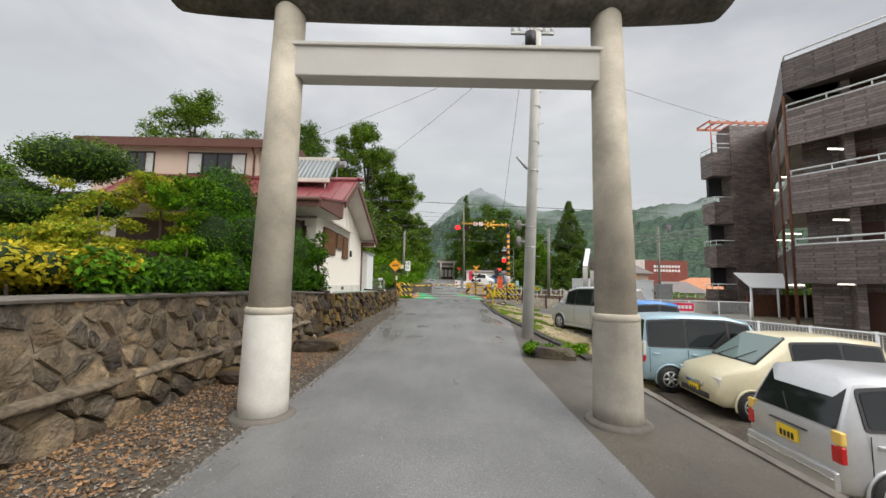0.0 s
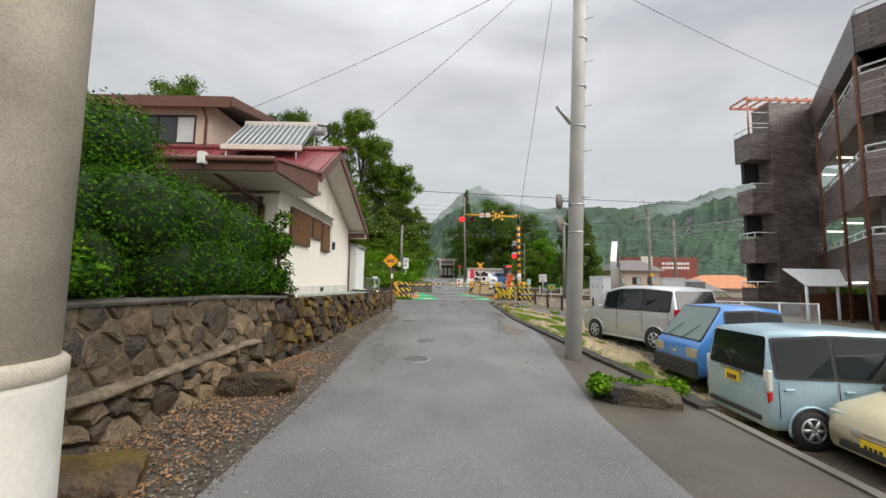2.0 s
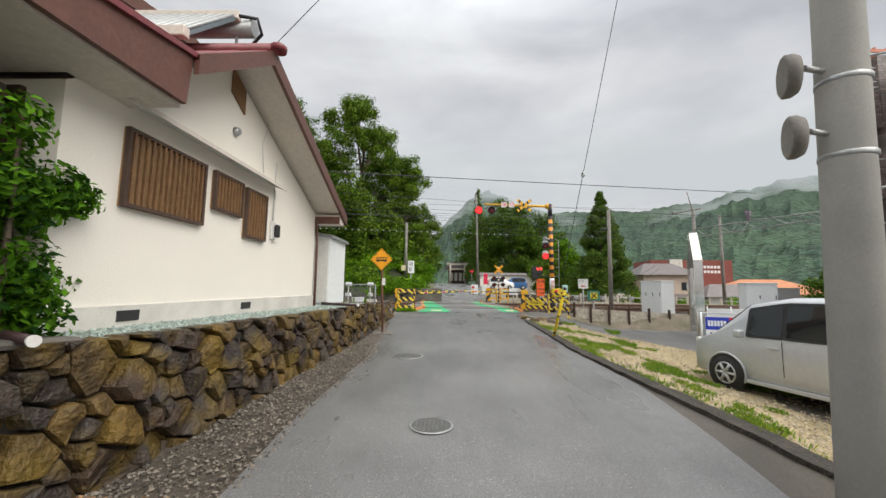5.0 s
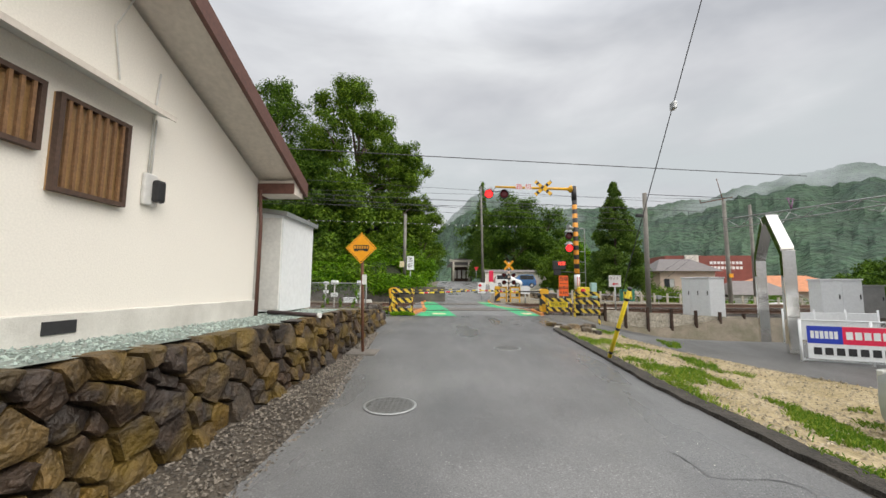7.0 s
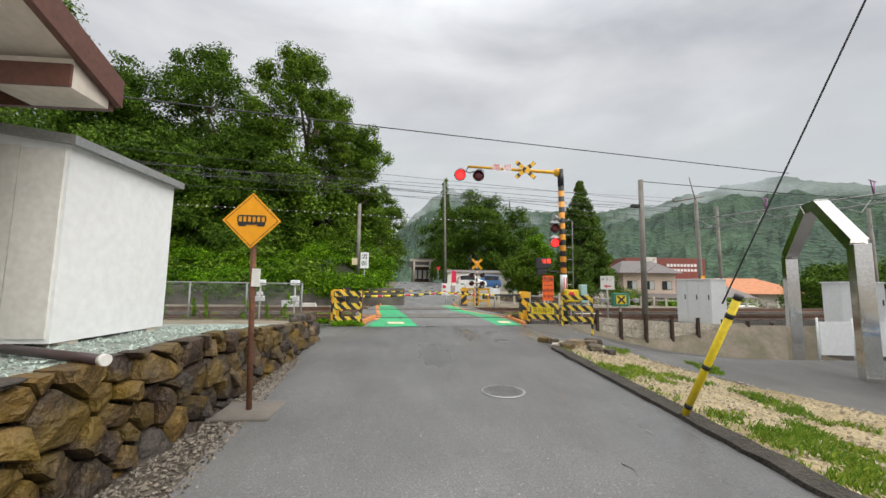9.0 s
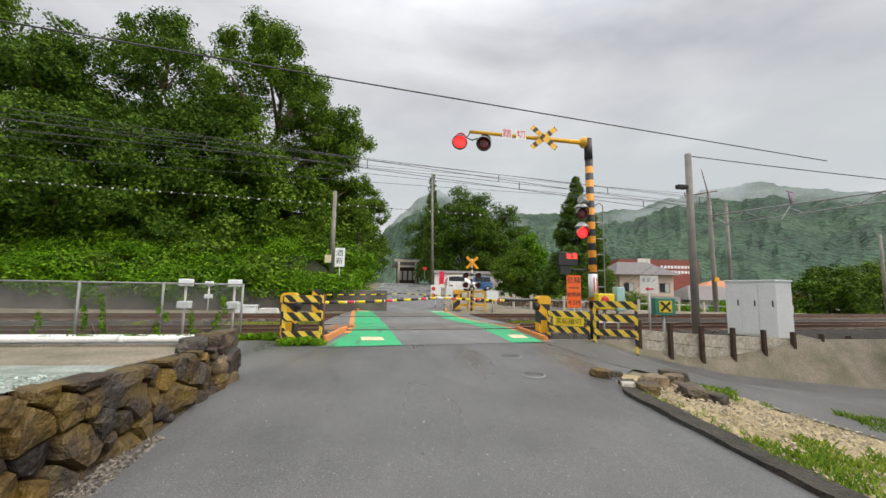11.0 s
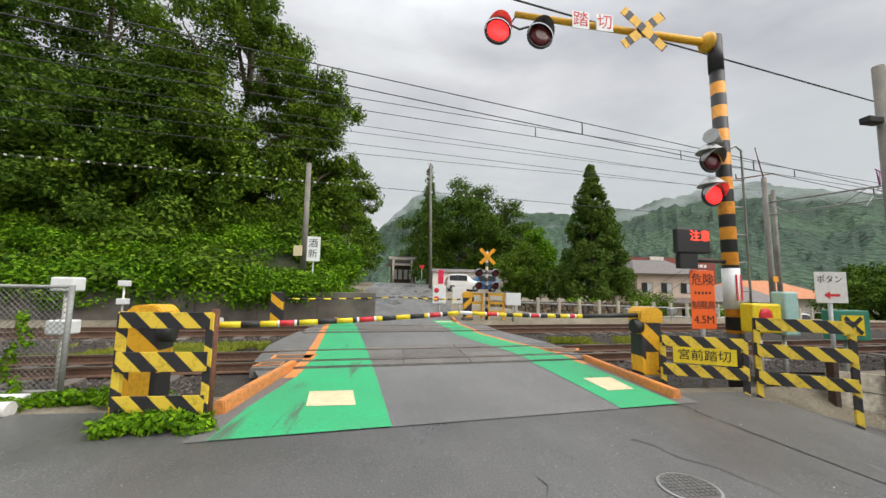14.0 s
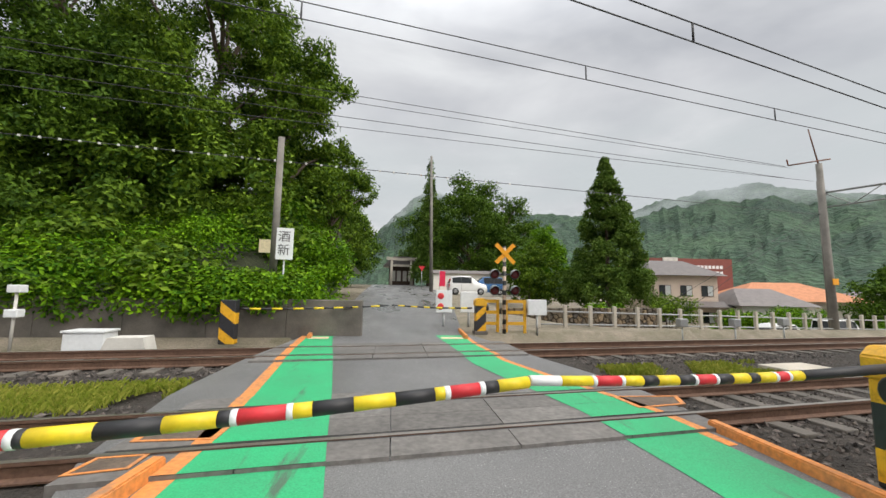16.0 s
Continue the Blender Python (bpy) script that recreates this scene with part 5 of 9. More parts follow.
    box(bm, -0.75, -0.62, -4.42, -4.3, 2.5, 2.72, 0.01)
    part("rain_hopper", bm, OFFWHITE, gut)
    bm = B()
    tube(bm, [(-0.68, -4.34, 2.5), (-0.45, -3.6, 2.25), (-0.3, -2.8, 2.1), (-0.3, -2.8, 0.0)], 0.035, 8)
    part("downpipe", bm, BROWN, gut)
    bm = B()
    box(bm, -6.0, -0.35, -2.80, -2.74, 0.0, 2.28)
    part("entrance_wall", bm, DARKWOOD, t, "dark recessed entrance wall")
    bm = B()
    box(bm, -2.9, -1.5, -2.84, -2.81, 0.05, 2.1)
    d = part("entrance_door", bm, DARKINSIDE, t)
    bm = B()
    box(bm, -0.95, -0.4, -3.1, -2.85, 0.0, 2.25, 0.01)
    part("porch_column", bm, CONC_DARK, t, "grey tiled porch column")
    # upper storey
    ux0, ux1, uy0, uy1, u0, u1 = -9.2, -3.1, -0.4, 4.2, 2.9, 5.49
    bm = B()
    box(bm, ux0, ux1, uy0, uy1, u0, u1)
    part("upper_wall", bm, STUCCO_TAN, t, "tan stucco upper storey")
    bm = B()
    slope_slab(bm, (ux0 - 0.5, 1.9, u1 + 0.62), (ux1 + 0.7, 1.9, u1 + 0.62), (ux1 + 0.7, uy0 - 0.3, u1 + 0.1), (ux0 - 0.5, uy0 - 0.3, u1 + 0.1), 0.14)
    slope_slab(bm, (ux1 + 0.7, 1.9, u1 + 0.62), (ux0 - 0.5, 1.9, u1 + 0.62), (ux0 - 0.5, uy1 + 0.6, u1 + 0.1), (ux1 + 0.7, uy1 + 0.6, u1 + 0.1), 0.14)
    part("upper_roof", bm, DARKROOF, t, "low dark upper roof")
    bm = B()
    box(bm, ux0 - 0.5, ux1 + 0.68, uy0 - 0.34, uy0 - 0.3, u1 - 0.22, u1 + 0.09)
    slope_slab(bm, (ux1 + 0.7, 1.9, u1 + 0.63), (ux1 + 0.73, 1.9, u1 + 0.63), (ux1 + 0.73, uy0 - 0.3, u1 + 0.11), (ux1 + 0.7, uy0 - 0.3, u1 + 0.11), 0.26)
    slope_slab(bm, (ux1 + 0.73, 1.9, u1 + 0.63), (ux1 + 0.7, 1.9, u1 + 0.63), (ux1 + 0.7, uy1 + 0.6, u1 + 0.11), (ux1 + 0.73, uy1 + 0.6, u1 + 0.11), 0.26)
    part("upper_fascia", bm, BROWN, t, "reddish brown fascia boards")
    bm = B()
    tube(bm, [(ux1 - 0.1, uy0 - 0.33, u1 - 0.1), (ux1 - 0.1, uy0 - 0.06, u1 - 0.45), (ux1 - 0.1, uy0 - 0.06, u0 + 0.3)], 0.035, 8)
    part("downpipe", bm, BROWN, t)
    for x, w in ((-4.6, 2.15), (-7.6, 1.35)):
        window("window", t, w, 0.84, pose(x, uy0 - 0.01, 4.3), 4, BROWNFRAME, (CURTAIN, GLASS, GLASS, CURTAIN))
    bm = B()
    slope_slab(bm, (-10.4, -2.1, 2.75), (-3.4, -2.1, 2.75), (-3.4, -0.4, 3.15), (-10.4, -0.4, 3.15), 0.1)
    part("lower_roof", bm, REDROOF, t, "dark red lower roof")
    bm = B()
    box(bm, -10.0, -3.2, -1.3, -0.42, 0.0, 2.7)
    part("ground_floor_wall", bm, STUCCO_TAN, t)
    window("window", t, 1.9, 1.5, pose(-6.3, -1.32, 0.8), 2, BROWNFRAME, (CURTAIN, GLASS))
    window("window", t, 1.7, 1.2, pose(-8.8, -1.32, 0.9), 2, BROWNFRAME, (CURTAIN, CURTAIN))
    # solar water heater on the roof
    bm = B()
    x0, x1, ylo, yhi, zlo, zhi = -2.28, -0.22, -1.14, 0.0, 3.98, 5.1
    slope_slab(bm, (x0, ylo, zlo), (x1, ylo, zlo), (x1, yhi, zhi), (x0, yhi, zhi), 0.08)
    col = part("solar_collector", bm, BLUEROOF, t, "blue-grey solar collector in a steel frame")
    for i in range(14):
        s = B()
        x = x0 + 0.04 + (x1 - x0 - 0.08) * i / 13
        rod(s, (x, ylo, zlo + 0.03), (x, yhi, zhi + 0.03), 0.03, 0.03, 6)
        part("collector_tube", s, GREYMETAL, col)
    for y, z in ((ylo, zlo), (yhi, zhi)):
        s = B()
        box(s, x0 - 0.04, x1 + 0.04, y - 0.06, y + 0.06, z - 0.08, z + 0.07, 0.015)
        part("header_pipe", s, SOFFIT, col)
    s = B()
    rod(s, (x0, yhi + 0.22, zhi - 0.08), (x1 + 0.2, yhi + 0.22, zhi - 0.08), 0.15, 0.15, 14)
    part("water_tank", s, GREYMETAL, col)
    s = B()
    tube(s, [(x1 + 0.02, yhi, zhi), (x1 + 0.3, yhi + 0.1, zhi + 0.02), (x1 + 0.34, yhi + 0.2, zhi - 0.2), (x1 + 0.1, yhi + 0.3, zhi - 0.35)], 0.03, 8)
    part("hose", s, BLACKMETAL, col)
    for x in (x0 + 0.1, x1 - 0.1):
        for y, z, foot in ((ylo, zlo, 3.6), (yhi + 0.2, zhi, 3.9)):
            s = B()
            rod(s, (x, y, foot), (x, y, z - 0.05), 0.025, 0.025, 6)
            part("stand_leg", s, GREYMETAL, col)
    return t


AMBERWOOD = material("amber frosted pane", (0.40, 0.24, 0.10), 0.3, 0, 0.25, 6.0, 0)
BROWNFRAME = material("dark bronze frame", (0.04, 0.03, 0.027), 0.4, 0.3, 0.1, 4.0, 0)
BLUEROOF = material("blue-grey collector", (0.17, 0.21, 0.23), 0.3, 0.2, 0.2, 3.0, 0)
build_house()


# ---- white storage shed, warning sign ----
def build_shed():
    t = thing("storage_shed", -3.97, 18.0, 1.04, 0, "white sheet steel storage shed on concrete blocks", "shed")
    bm = B()
    prism(bm, ((-0.55, 0.06), (0.36, 0.06), (0.36, 1.80), (-0.55, 1.92)), "y", 0.0, 1.45)
    part("body", bm, WHITE, t)
    bm = B()
    prism(bm, ((-0.65, 1.93), (0.44, 1.79), (0.44, 1.87), (-0.65, 2.02)), "y", -0.06, 1.52)
    part("roof", bm, GREYMETAL, t, "grey ribbed shed roof")
    bm = B()
    box(bm, -0.5, -0.05, -0.012, 0.0, 0.1, 1.78)
    box(bm, -0.03, 0.33, -0.018, 0.0, 0.1, 1.76)
    part("door", bm, OFFWHITE, t)
    for x in (-0.45, 0.25):
        for y in (0.1, 1.2):
            bm = B()
            box(bm, x - 0.1, x + 0.1, y, y + 0.2, -0.06, 0.06, 0.01)
            part("block", bm, CONCRETE, t)


build_shed()


def build_train_sign():
    t = thing("warning_sign", -2.3, 18.9, 0.25, 0, "amber diamond railway warning sign on a rusty brown post", "road sign")
    bm = B()
    rod(bm, (0, 0, -0.1), (-0.08, 0, 2.3), 0.03, 0.03, 12)
    part("post", bm, RUST, t)
    bm = B()
    box(bm, -0.3, 0.3, -0.3, 0.3, -0.03, 0.02, 0.02)
    part("footing", bm, CONC_DARK, t)
    bm = B()
    box(bm, -0.225, 0.225, -0.006, 0.006, -0.225, 0.225)
    p = part("sign_plate", bm, SIGNYELLOW, t, "amber diamond plate with a black train symbol")
    p.matrix_basis = pose(-0.08, -0.045, 2.09, 0, 45, 0)
    bm = B()
    for (a, b, c, d) in ((-0.205, 0.205, 0.2, 0.206), (-0.205, 0.205, -0.206, -0.2), (-0.206, -0.2, -0.205, 0.205), (0.2, 0.206, -0.205, 0.205)):
        box(bm, a, b, -0.009, -0.0062, c, d)
    part("border", bm, BLACK, p)
    bm = B()
    box(bm, -0.15, 0.15, -0.01, -0.0065, -0.05, -0.015)
    box(bm, -0.15, 0.15, -0.01, -0.0065, 0.045, 0.06)
    for i in range(7):
        x = -0.15 + 0.3 * i / 6
        box(bm, x - 0.008, x + 0.008, -0.01, -0.0065, -0.015, 0.045)
    for x in (-0.1, 0.1):
        box(bm, x - 0.04, x + 0.04, -0.01, -0.0065, -0.066, -0.05)
    s = part("train_symbol", bm, BLACK, p)
    s.matrix_basis = pose(0, 0, 0, 0, -45, 0)
    bm = B()
    box(bm, -0.045, 0.045, -0.045, -0.035, 1.35, 1.55)
    part("sticker", bm, OFFWHITE, t)


build_train_sign()


def plot_pipe(a, b):
    t = thing("drain_pipe", a[0], a[1], a[2], 0, "dark plastic drain pipe with a white end on the gravel", "pipe")
    d = Vector(b) - Vector(a)
    bm = B()
    rod(bm, (0, 0, 0), d, 0.035, 0.035, 12)
    part("pipe_body", bm, PIPEDARK, t)
    bm = B()
    rod(bm, d, d * 1.04, 0.04, 0.04, 12)
    part("pipe_end", bm, OFFWHITE, t, "white pipe end")


PIPEDARK = material("dark brown plastic pipe", (0.05, 0.03, 0.03), 0.4, 0, 0.15, 4.0, 0.05)
plot_pipe((-3.64, 17.65, 1.12), (-2.66, 17.31, 1.1))
plot_pipe((-3.7, 10.8, 1.2), (-3.12, 10.58, 1.17))
build_stone_wall()


# ---- level crossing equipment ----
YB = ((0.80, 0.58, 0.06), (0.03, 0.03, 0.035))
HAZARD = stripes("yellow and black diagonal paint", YB[0], YB[1], (1, 0, 1), 0.30)
HAZARD_V = stripes("yellow and black diagonal post paint", YB[0], YB[1], (0.6, 0.6, 1), 0.34)
HAZARD_BOX = stripes("amber and black diagonal paint", (0.80, 0.42, 0.02), (0.03, 0.03, 0.035), (0.8, 0.0, 1.0), 0.62, 0.42)
MASTPAINT = stripes("orange and black mast bands", (0.025, 0.025, 0.028), (0.80, 0.33, 0.03), (0, 0, 1), 0.40, 0.5)


def lamp_unit(parent, x, y, z, lit, r=0.15):
    """A round crossing lamp that faces the road, with its hood."""
    bm = B()
    lathe(bm, [(r, 0.0), (r + 0.012, 0.02), (r, 0.05), (0.07, 0.13)], 22)
    bmesh.ops.transform(bm, matrix=pose(x, y, z, -90, 0, 0), verts=bm.verts)
    h = part("lamp_housing", bm, BLACKMETAL, parent)
    bm = B()
    lathe(bm, [(r * 0.86, -0.004), (r * 0.8, -0.02), (r * 0.4, -0.032)], 22)
    bmesh.ops.transform(bm, matrix=pose(x, y, z, -90, 0, 0), verts=bm.verts)
    part("lens", bm, RED_ON if lit else RED_OFF, h, "lit red lamp lens" if lit else "unlit dark red lamp lens")
    bm = B()
    n = 14
    for i in range(n):
        a0, a1 = math.pi * i / n, math.pi * (i + 1) / n
        q = [(x + r * 1.08 * math.cos(a), y - d, z + r * 1.08 * math.sin(a)) for a, d in ((a0, 0.0), (a1, 0.0))]
        q += [(x + r * 1.0 * math.cos(a), y - d, z + r * 1.0 * math.sin(a) - 0.02) for a, d in ((a1, 0.05 + 0.16 * math.sin(a1)), (a0, 0.05 + 0.16 * math.sin(a0)))]
        bm.faces.new([bm.verts.new(v) for v in q])
    hood = part("hood", bm, GREYMETAL, h)
    return h


def striped_frame(name, a, b, z, h, bars, label, posts=(0.0, 1.0), text=None):
    """A low crossing fence from a to b: diagonal-striped rails between posts."""
    a, b = Vector((*a, 0)), Vector((*b, 0))
    l = (b - a).length
    t = thing(name, a.x, a.y, z, math.degrees(math.atan2(b.y - a.y, b.x - a.x)), label, "barrier fence")
    for u in posts:
        bm = B()
        box(bm, u * l - 0.035, u * l + 0.035, -0.03, 0.03, -0.15, h, 0.006)
        part("post", bm, HAZARD_V, t)
    for z0, z1 in bars:
        bm = B()
        box(bm, 0.02, l - 0.02, -0.048, -0.032, z0, z1, 0.003)
        part("striped_rail", bm, HAZARD, t)
    return t, l


f1, l1 = striped_frame("crossing_fence", (-2.95, 26.35), (-2.12, 26.35), 0.40, 1.05, ((0.90, 1.05), (0.50, 0.68), (0.10, 0.28)), "yellow and black striped steel fence before the crossing gate", (0.03, 0.97))
f2, l2 = striped_frame("crossing_fence", (3.45, 27.45), (4.38, 26.98), 0.14, 0.95, ((0.82, 0.97), (0.42, 0.58), (0.06, 0.20)), "yellow and black striped steel fence with a yellow name board", (0.03, 0.97))
f3, l3 = striped_frame("crossing_fence", (4.46, 26.95), (5.3, 26.4), 0.04, 1.36, ((1.2, 1.36), (0.85, 1.02), (0.5, 0.66)), "yellow and black striped steel fence beside the name board", (0.03, 0.97))
bm = B()
box(bm, 0.15, 0.9, -0.062, -0.05, 0.60, 0.82)
nb = part("name_board", bm, YELLOWCLEAN, f2, "yellow board with the crossing's name")
words("lettering", "宮前踏切", 0.16, BLACK, nb, pose(0.52, -0.064, 0.71, 90, 0, 0), "black lettering")
bm = B()
rod(bm, (0.03, 0.02, -0.12), (0.03, 0.02, 1.1), 0.035, 0.035, 8)
part("rusty_post", bm, RUST, f3)
bm = B()
rod(bm, (0.83, 0.02, -0.15), (0.83, 0.02, 1.08), 0.04, 0.04, 8)
part("rusty_post", bm, RUST, f1)


def gate_machine(x, y, z, rz, side, label):
    t = thing("barrier_machine", x, y, z, rz, label, "barrier machine")
    bm = B()
    box(bm, -0.21, 0.21, -0.17, 0.17, 0.12, 0.98, 0.02)
    part("cabinet", bm, HAZARD_BOX, t, "amber and black striped cabinet")
    bm = B()
    prism(bm, ((-0.24, 0.98), (0.24, 0.98), (0.24, 1.16), (0.14, 1.24), (-0.14, 1.24), (-0.24, 1.16)), "y", -0.2, 0.2)
    bmesh.ops.bevel(bm, geom=bm.edges[:], offset=0.015, segments=2, affect="EDGES")
    part("cover", bm, YELLOW, t, "amber cover")
    bm = B()
    box(bm, -0.26, 0.26, -0.24, 0.24, -0.2, 0.12, 0.01)
    part("plinth", bm, CONC_DARK, t)
    bm = B()
    lathe(bm, [(0.10, -0.1), (0.12, -0.08), (0.12, 0.08), (0.08, 0.1)], 16)
    bmesh.ops.transform(bm, matrix=pose(side * 0.26, -0.1, 0.92, 0, 90, 0), verts=bm.verts)
    part("pivot", bm, BLACKMETAL, t)
    bm = B()
    box(bm, -0.13, 0.13, -0.178, -0.171, 0.2, 0.5)
    part("door_plate", bm, YELLOW, t)
    t.scale = (0.76, 0.8, 0.88)
    return t


gate_machine(-2.95, 26.85, 0.40, 0, 1, "amber and black barrier machine behind the striped fence")
gate_machine(3.42, 27.72, 0.40, 0, -1, "amber and black barrier machine beside the footway")
gate_machine(2.5, 36.9, 0.50, 180, -1, "amber barrier machine on the far side of the tracks")


def barrier_arm(a, b, cuts, r, label, name="lowered_barrier"):
    """A lowered arm: bands of paint are separate sleeves."""
    a, b = Vector(a), Vector(b)
    t = thing(name, *a, 0, label, "barrier arm")
    d = b - a
    edges = [0.0]
    for c in cuts:
        edges.append(edges[-1] + c[0])
    tot = edges[-1]
    for (w, mat), e in zip(cuts, edges):
        u0, u1 = e / tot, (e + w) / tot
        bm = B()
        rr = r * (1.15 - 0.3 * u0)
        sag = lambda u: Vector((0, 0, -0.03 * 4 * u * (1 - u)))
        rod(bm, d * u0 + sag(u0), d * u1 + sag(u1), rr, r * (1.15 - 0.3 * u1), 12)
        s = part("sleeve", bm, mat, t)
        if mat is REDPAINT:
            for u in (u0, u1):
                bm = B()
                rod(bm, d * (u - 0.004) + sag(u), d * (u + 0.004) + sag(u), rr * 1.03, rr * 1.03, 12)
                part("white_ring", bm, WHITE, s)
    return t


long_bands = [(0.42, BLACK), (0.24, YELLOWCLEAN), (0.2, BLACK), (0.2, YELLOWCLEAN), (0.19, REDPAINT), (0.04, BLACK), (0.21, YELLOWCLEAN), (0.22, BLACK), (0.19, YELLOWCLEAN), (0.06, BLACK), (0.21, REDPAINT), (0.09, YELLOWCLEAN), (0.17, BLACK), (0.18, YELLOWCLEAN), (0.18, BLACK), (0.06, YELLOWCLEAN), (0.17, REDPAINT), (0.08, BLACK), (0.16, YELLOWCLEAN)]
barrier_arm((-2.75, 26.92, 1.26), (0.46, 27.27, 1.405), long_bands, 0.033, "lowered yellow, black and red barrier arm")
short_bands = [(0.95, BLACK), (0.11, YELLOWCLEAN), (0.1, REDPAINT), (0.13, YELLOWCLEAN), (0.07, BLACK), (0.12, YELLOWCLEAN), (0.11, BLACK), (0.14, REDPAINT), (0.11, BLACK), (0.13, YELLOWCLEAN), (0.09, BLACK), (0.12, YELLOWCLEAN), (0.16, REDPAINT), (0.01, BLACK), (0.17, YELLOWCLEAN), (0.16, WHITE)]
barrier_arm((3.3, 27.66, 1.37), (0.47, 27.28, 1.41), short_bands, 0.029, "shorter lowered yellow, black and red barrier arm")
barrier_arm((2.2, 36.7, 1.30), (-0.2, 36.75, 1.36), [(0.2, BLACK)] + [(0.25, m) for m in (YELLOWCLEAN, BLACK) * 6], 0.025, "far barrier arm in yellow and black")
barrier_arm((-3.9, 35.4, 1.28), (-0.3, 36.4, 1.36), [(0.2, BLACK)] + [(0.25, m) for m in (YELLOWCLEAN, BLACK) * 7], 0.025, "far barrier arm in yellow and black")


def build_mast():
    t = thing("crossing_signal_mast", 4.86, 27.62, 0.36, 0, "orange and black crossing mast with red lamps and overhead arm", "crossing signal")
    bm = B()
    rod(bm, (0, 0, -0.1), (-0.06, 0, 5.6), 0.115, 0.105, 20)
    part("mast", bm, MASTPAINT, t)
    bm = B()
    rod(bm, (-0.06, 0, 5.0), (-0.065, 0, 5.62), 0.112, 0.108, 20)
    part("mast_top", bm, BLACK, t)
    bm = B()
    rod(bm, (0, 0, -0.1), (-0.01, 0, 0.75), 0.125, 0.12, 20)
    part("mast_foot", bm, BLACK, t)
    bm = B()
    rod(bm, (-0.015, 0, 1.12), (-0.02, 0, 1.75), 0.122, 0.12, 20)
    st = part("mast_sticker", bm, WHITE, t, "white wrap with red arrow marks")
    for x in (-0.05, 0.03):
        bm = B()
        box(bm, x - 0.012, x + 0.012, -0.128, -0.119, 1.25, 1.65)
        part("arrow_bar", bm, REDPAINT, st)
    bm = B()
    rod(bm, (-0.06, 0, 5.5), (-3.52, -0.02, 5.60), 0.065, 0.045, 14)
    arm = part("arm", bm, YELLOW, t, "amber overhead arm")
    bm = B()
    lathe(bm, [(0.06, 0), (0.16, 0.1), (0.16, 0.16), (0.06, 0.2)], 16)
    bmesh.ops.transform(bm, matrix=pose(-0.33, 0, 5.51, 0, 90, 0), verts=bm.verts)
    part("arm_flange", bm, YELLOW, arm)
    for x, lit in ((-3.80, True), (-3.13, False)):
        lamp_unit(arm, x, -0.06, 5.27, lit, 0.2)
    bm = B()
    tube(bm, [(-3.5, -0.02, 5.58), (-3.6, -0.02, 5.42), (-3.45, -0.02, 5.36), (-3.3, -0.02, 5.42)], 0.018, 6)
    part("lamp_bracket", bm, BLACKMETAL, arm)
    # crossbuck
    for a in (40, -40):
        bm = B()
        box(bm, -0.46, 0.46, -0.012, 0.0, -0.075, 0.075, 0.003)
        cb = part("crossbuck_board", bm, CROSSPAINT, t, "amber and black crossbuck board")
        cb.matrix_basis = pose(-1.42, -0.09 - (0.014 if a > 0 else 0), 5.53, 0, a, 0)
    for x, ch in ((-2.48, "踏"), (-2.08, "切")):
        bm = B()
        box(bm, x - 0.14, x + 0.14, -0.10, -0.09, 5.43, 5.71)
        pl = part("name_plate", bm, WHITE, t, "white plate with a red character")
        words("character", ch, 0.26, REDPAINT, pl, pose(x, -0.102, 5.57, 90, 0, 0))
    # side lamps
    for z, lit in ((3.42, False), (2.88, True)):
        h = lamp_unit(t, -0.36, -0.12, z, lit, 0.17)
        bm = B()
        lathe(bm, [(0.2, 0), (0.19, 0.02), (0.09, 0.12), (0.05, 0.14)], 18)
        bmesh.ops.transform(bm, matrix=pose(-0.36, -0.1, z + 0.15), verts=bm.verts)
        part("lamp_cap", bm, GREYMETAL, h)
        bm = B()
        rod(bm, (-0.3, 0, z), (-0.05, 0, z), 0.025, 0.025, 8)
        part("lamp_bracket", bm, BLACKMETAL, h)
    bm = B()
    lathe(bm, [(0.04, 0), (0.05, 0.1), (0.12, 0.3)], 14)
    bmesh.ops.transform(bm, matrix=pose(-0.15, -0.1, 3.75, 0, -80, 20), verts=bm.verts)
    part("loudspeaker", bm, GREYMETAL, t, "grey horn loudspeaker")
    # led board on a bracket
    bm = B()
    box(bm, -1.1, -0.55, -0.22, -0.12, 1.95, 2.32, 0.02)
    led = part("led_board", bm, BLACKMETAL, t, "black display board on a bracket arm")
    words("led_lettering", "注意", 0.17, LED, led, pose(-0.72, -0.222, 2.2, 90, 0, 0), "glowing red characters")
    bm = B()
    rod(bm, (-0.95, -0.15, 1.85), (-0.05, 0, 1.85), 0.028, 0.028, 8)
    box(bm, -1.05, -0.75, -0.2, -0.1, 1.72, 1.95, 0.01)
    part("board_bracket", bm, BLACKMETAL, led)
    # ladder hoop
    bm = B()
    tube(bm, [(0.12, 0.05, 3.7), (0.25, 0.05, 3.78), (0.36, 0.05, 3.7), (0.36, 0.05, 0.2)], 0.018, 8)
    for i in range(7):
        rod(bm, (0.1, 0.05, 0.5 + i * 0.45), (0.36, 0.05, 0.5 + i * 0.45), 0.012, 0.012, 6)
    part("ladder", bm, GREYMETAL, t)
    # boxes at the foot
    bm = B()
    box(bm, -0.12, 0.36, -0.42, -0.2, 0.80, 1.22, 0.03)
    eb = part("emergency_button_box", bm, YELLOWCLEAN, t, "yellow emergency button box with a red button")
    bm = B()
    lathe(bm, [(0.11, 0), (0.10, 0.02), (0.04, 0.03)], 18)
    bmesh.ops.transform(bm, matrix=pose(0.08, -0.42, 1.05, 90, 0, 0), verts=bm.verts)
    part("button", bm, REDPAINT, eb)
    bm = B()
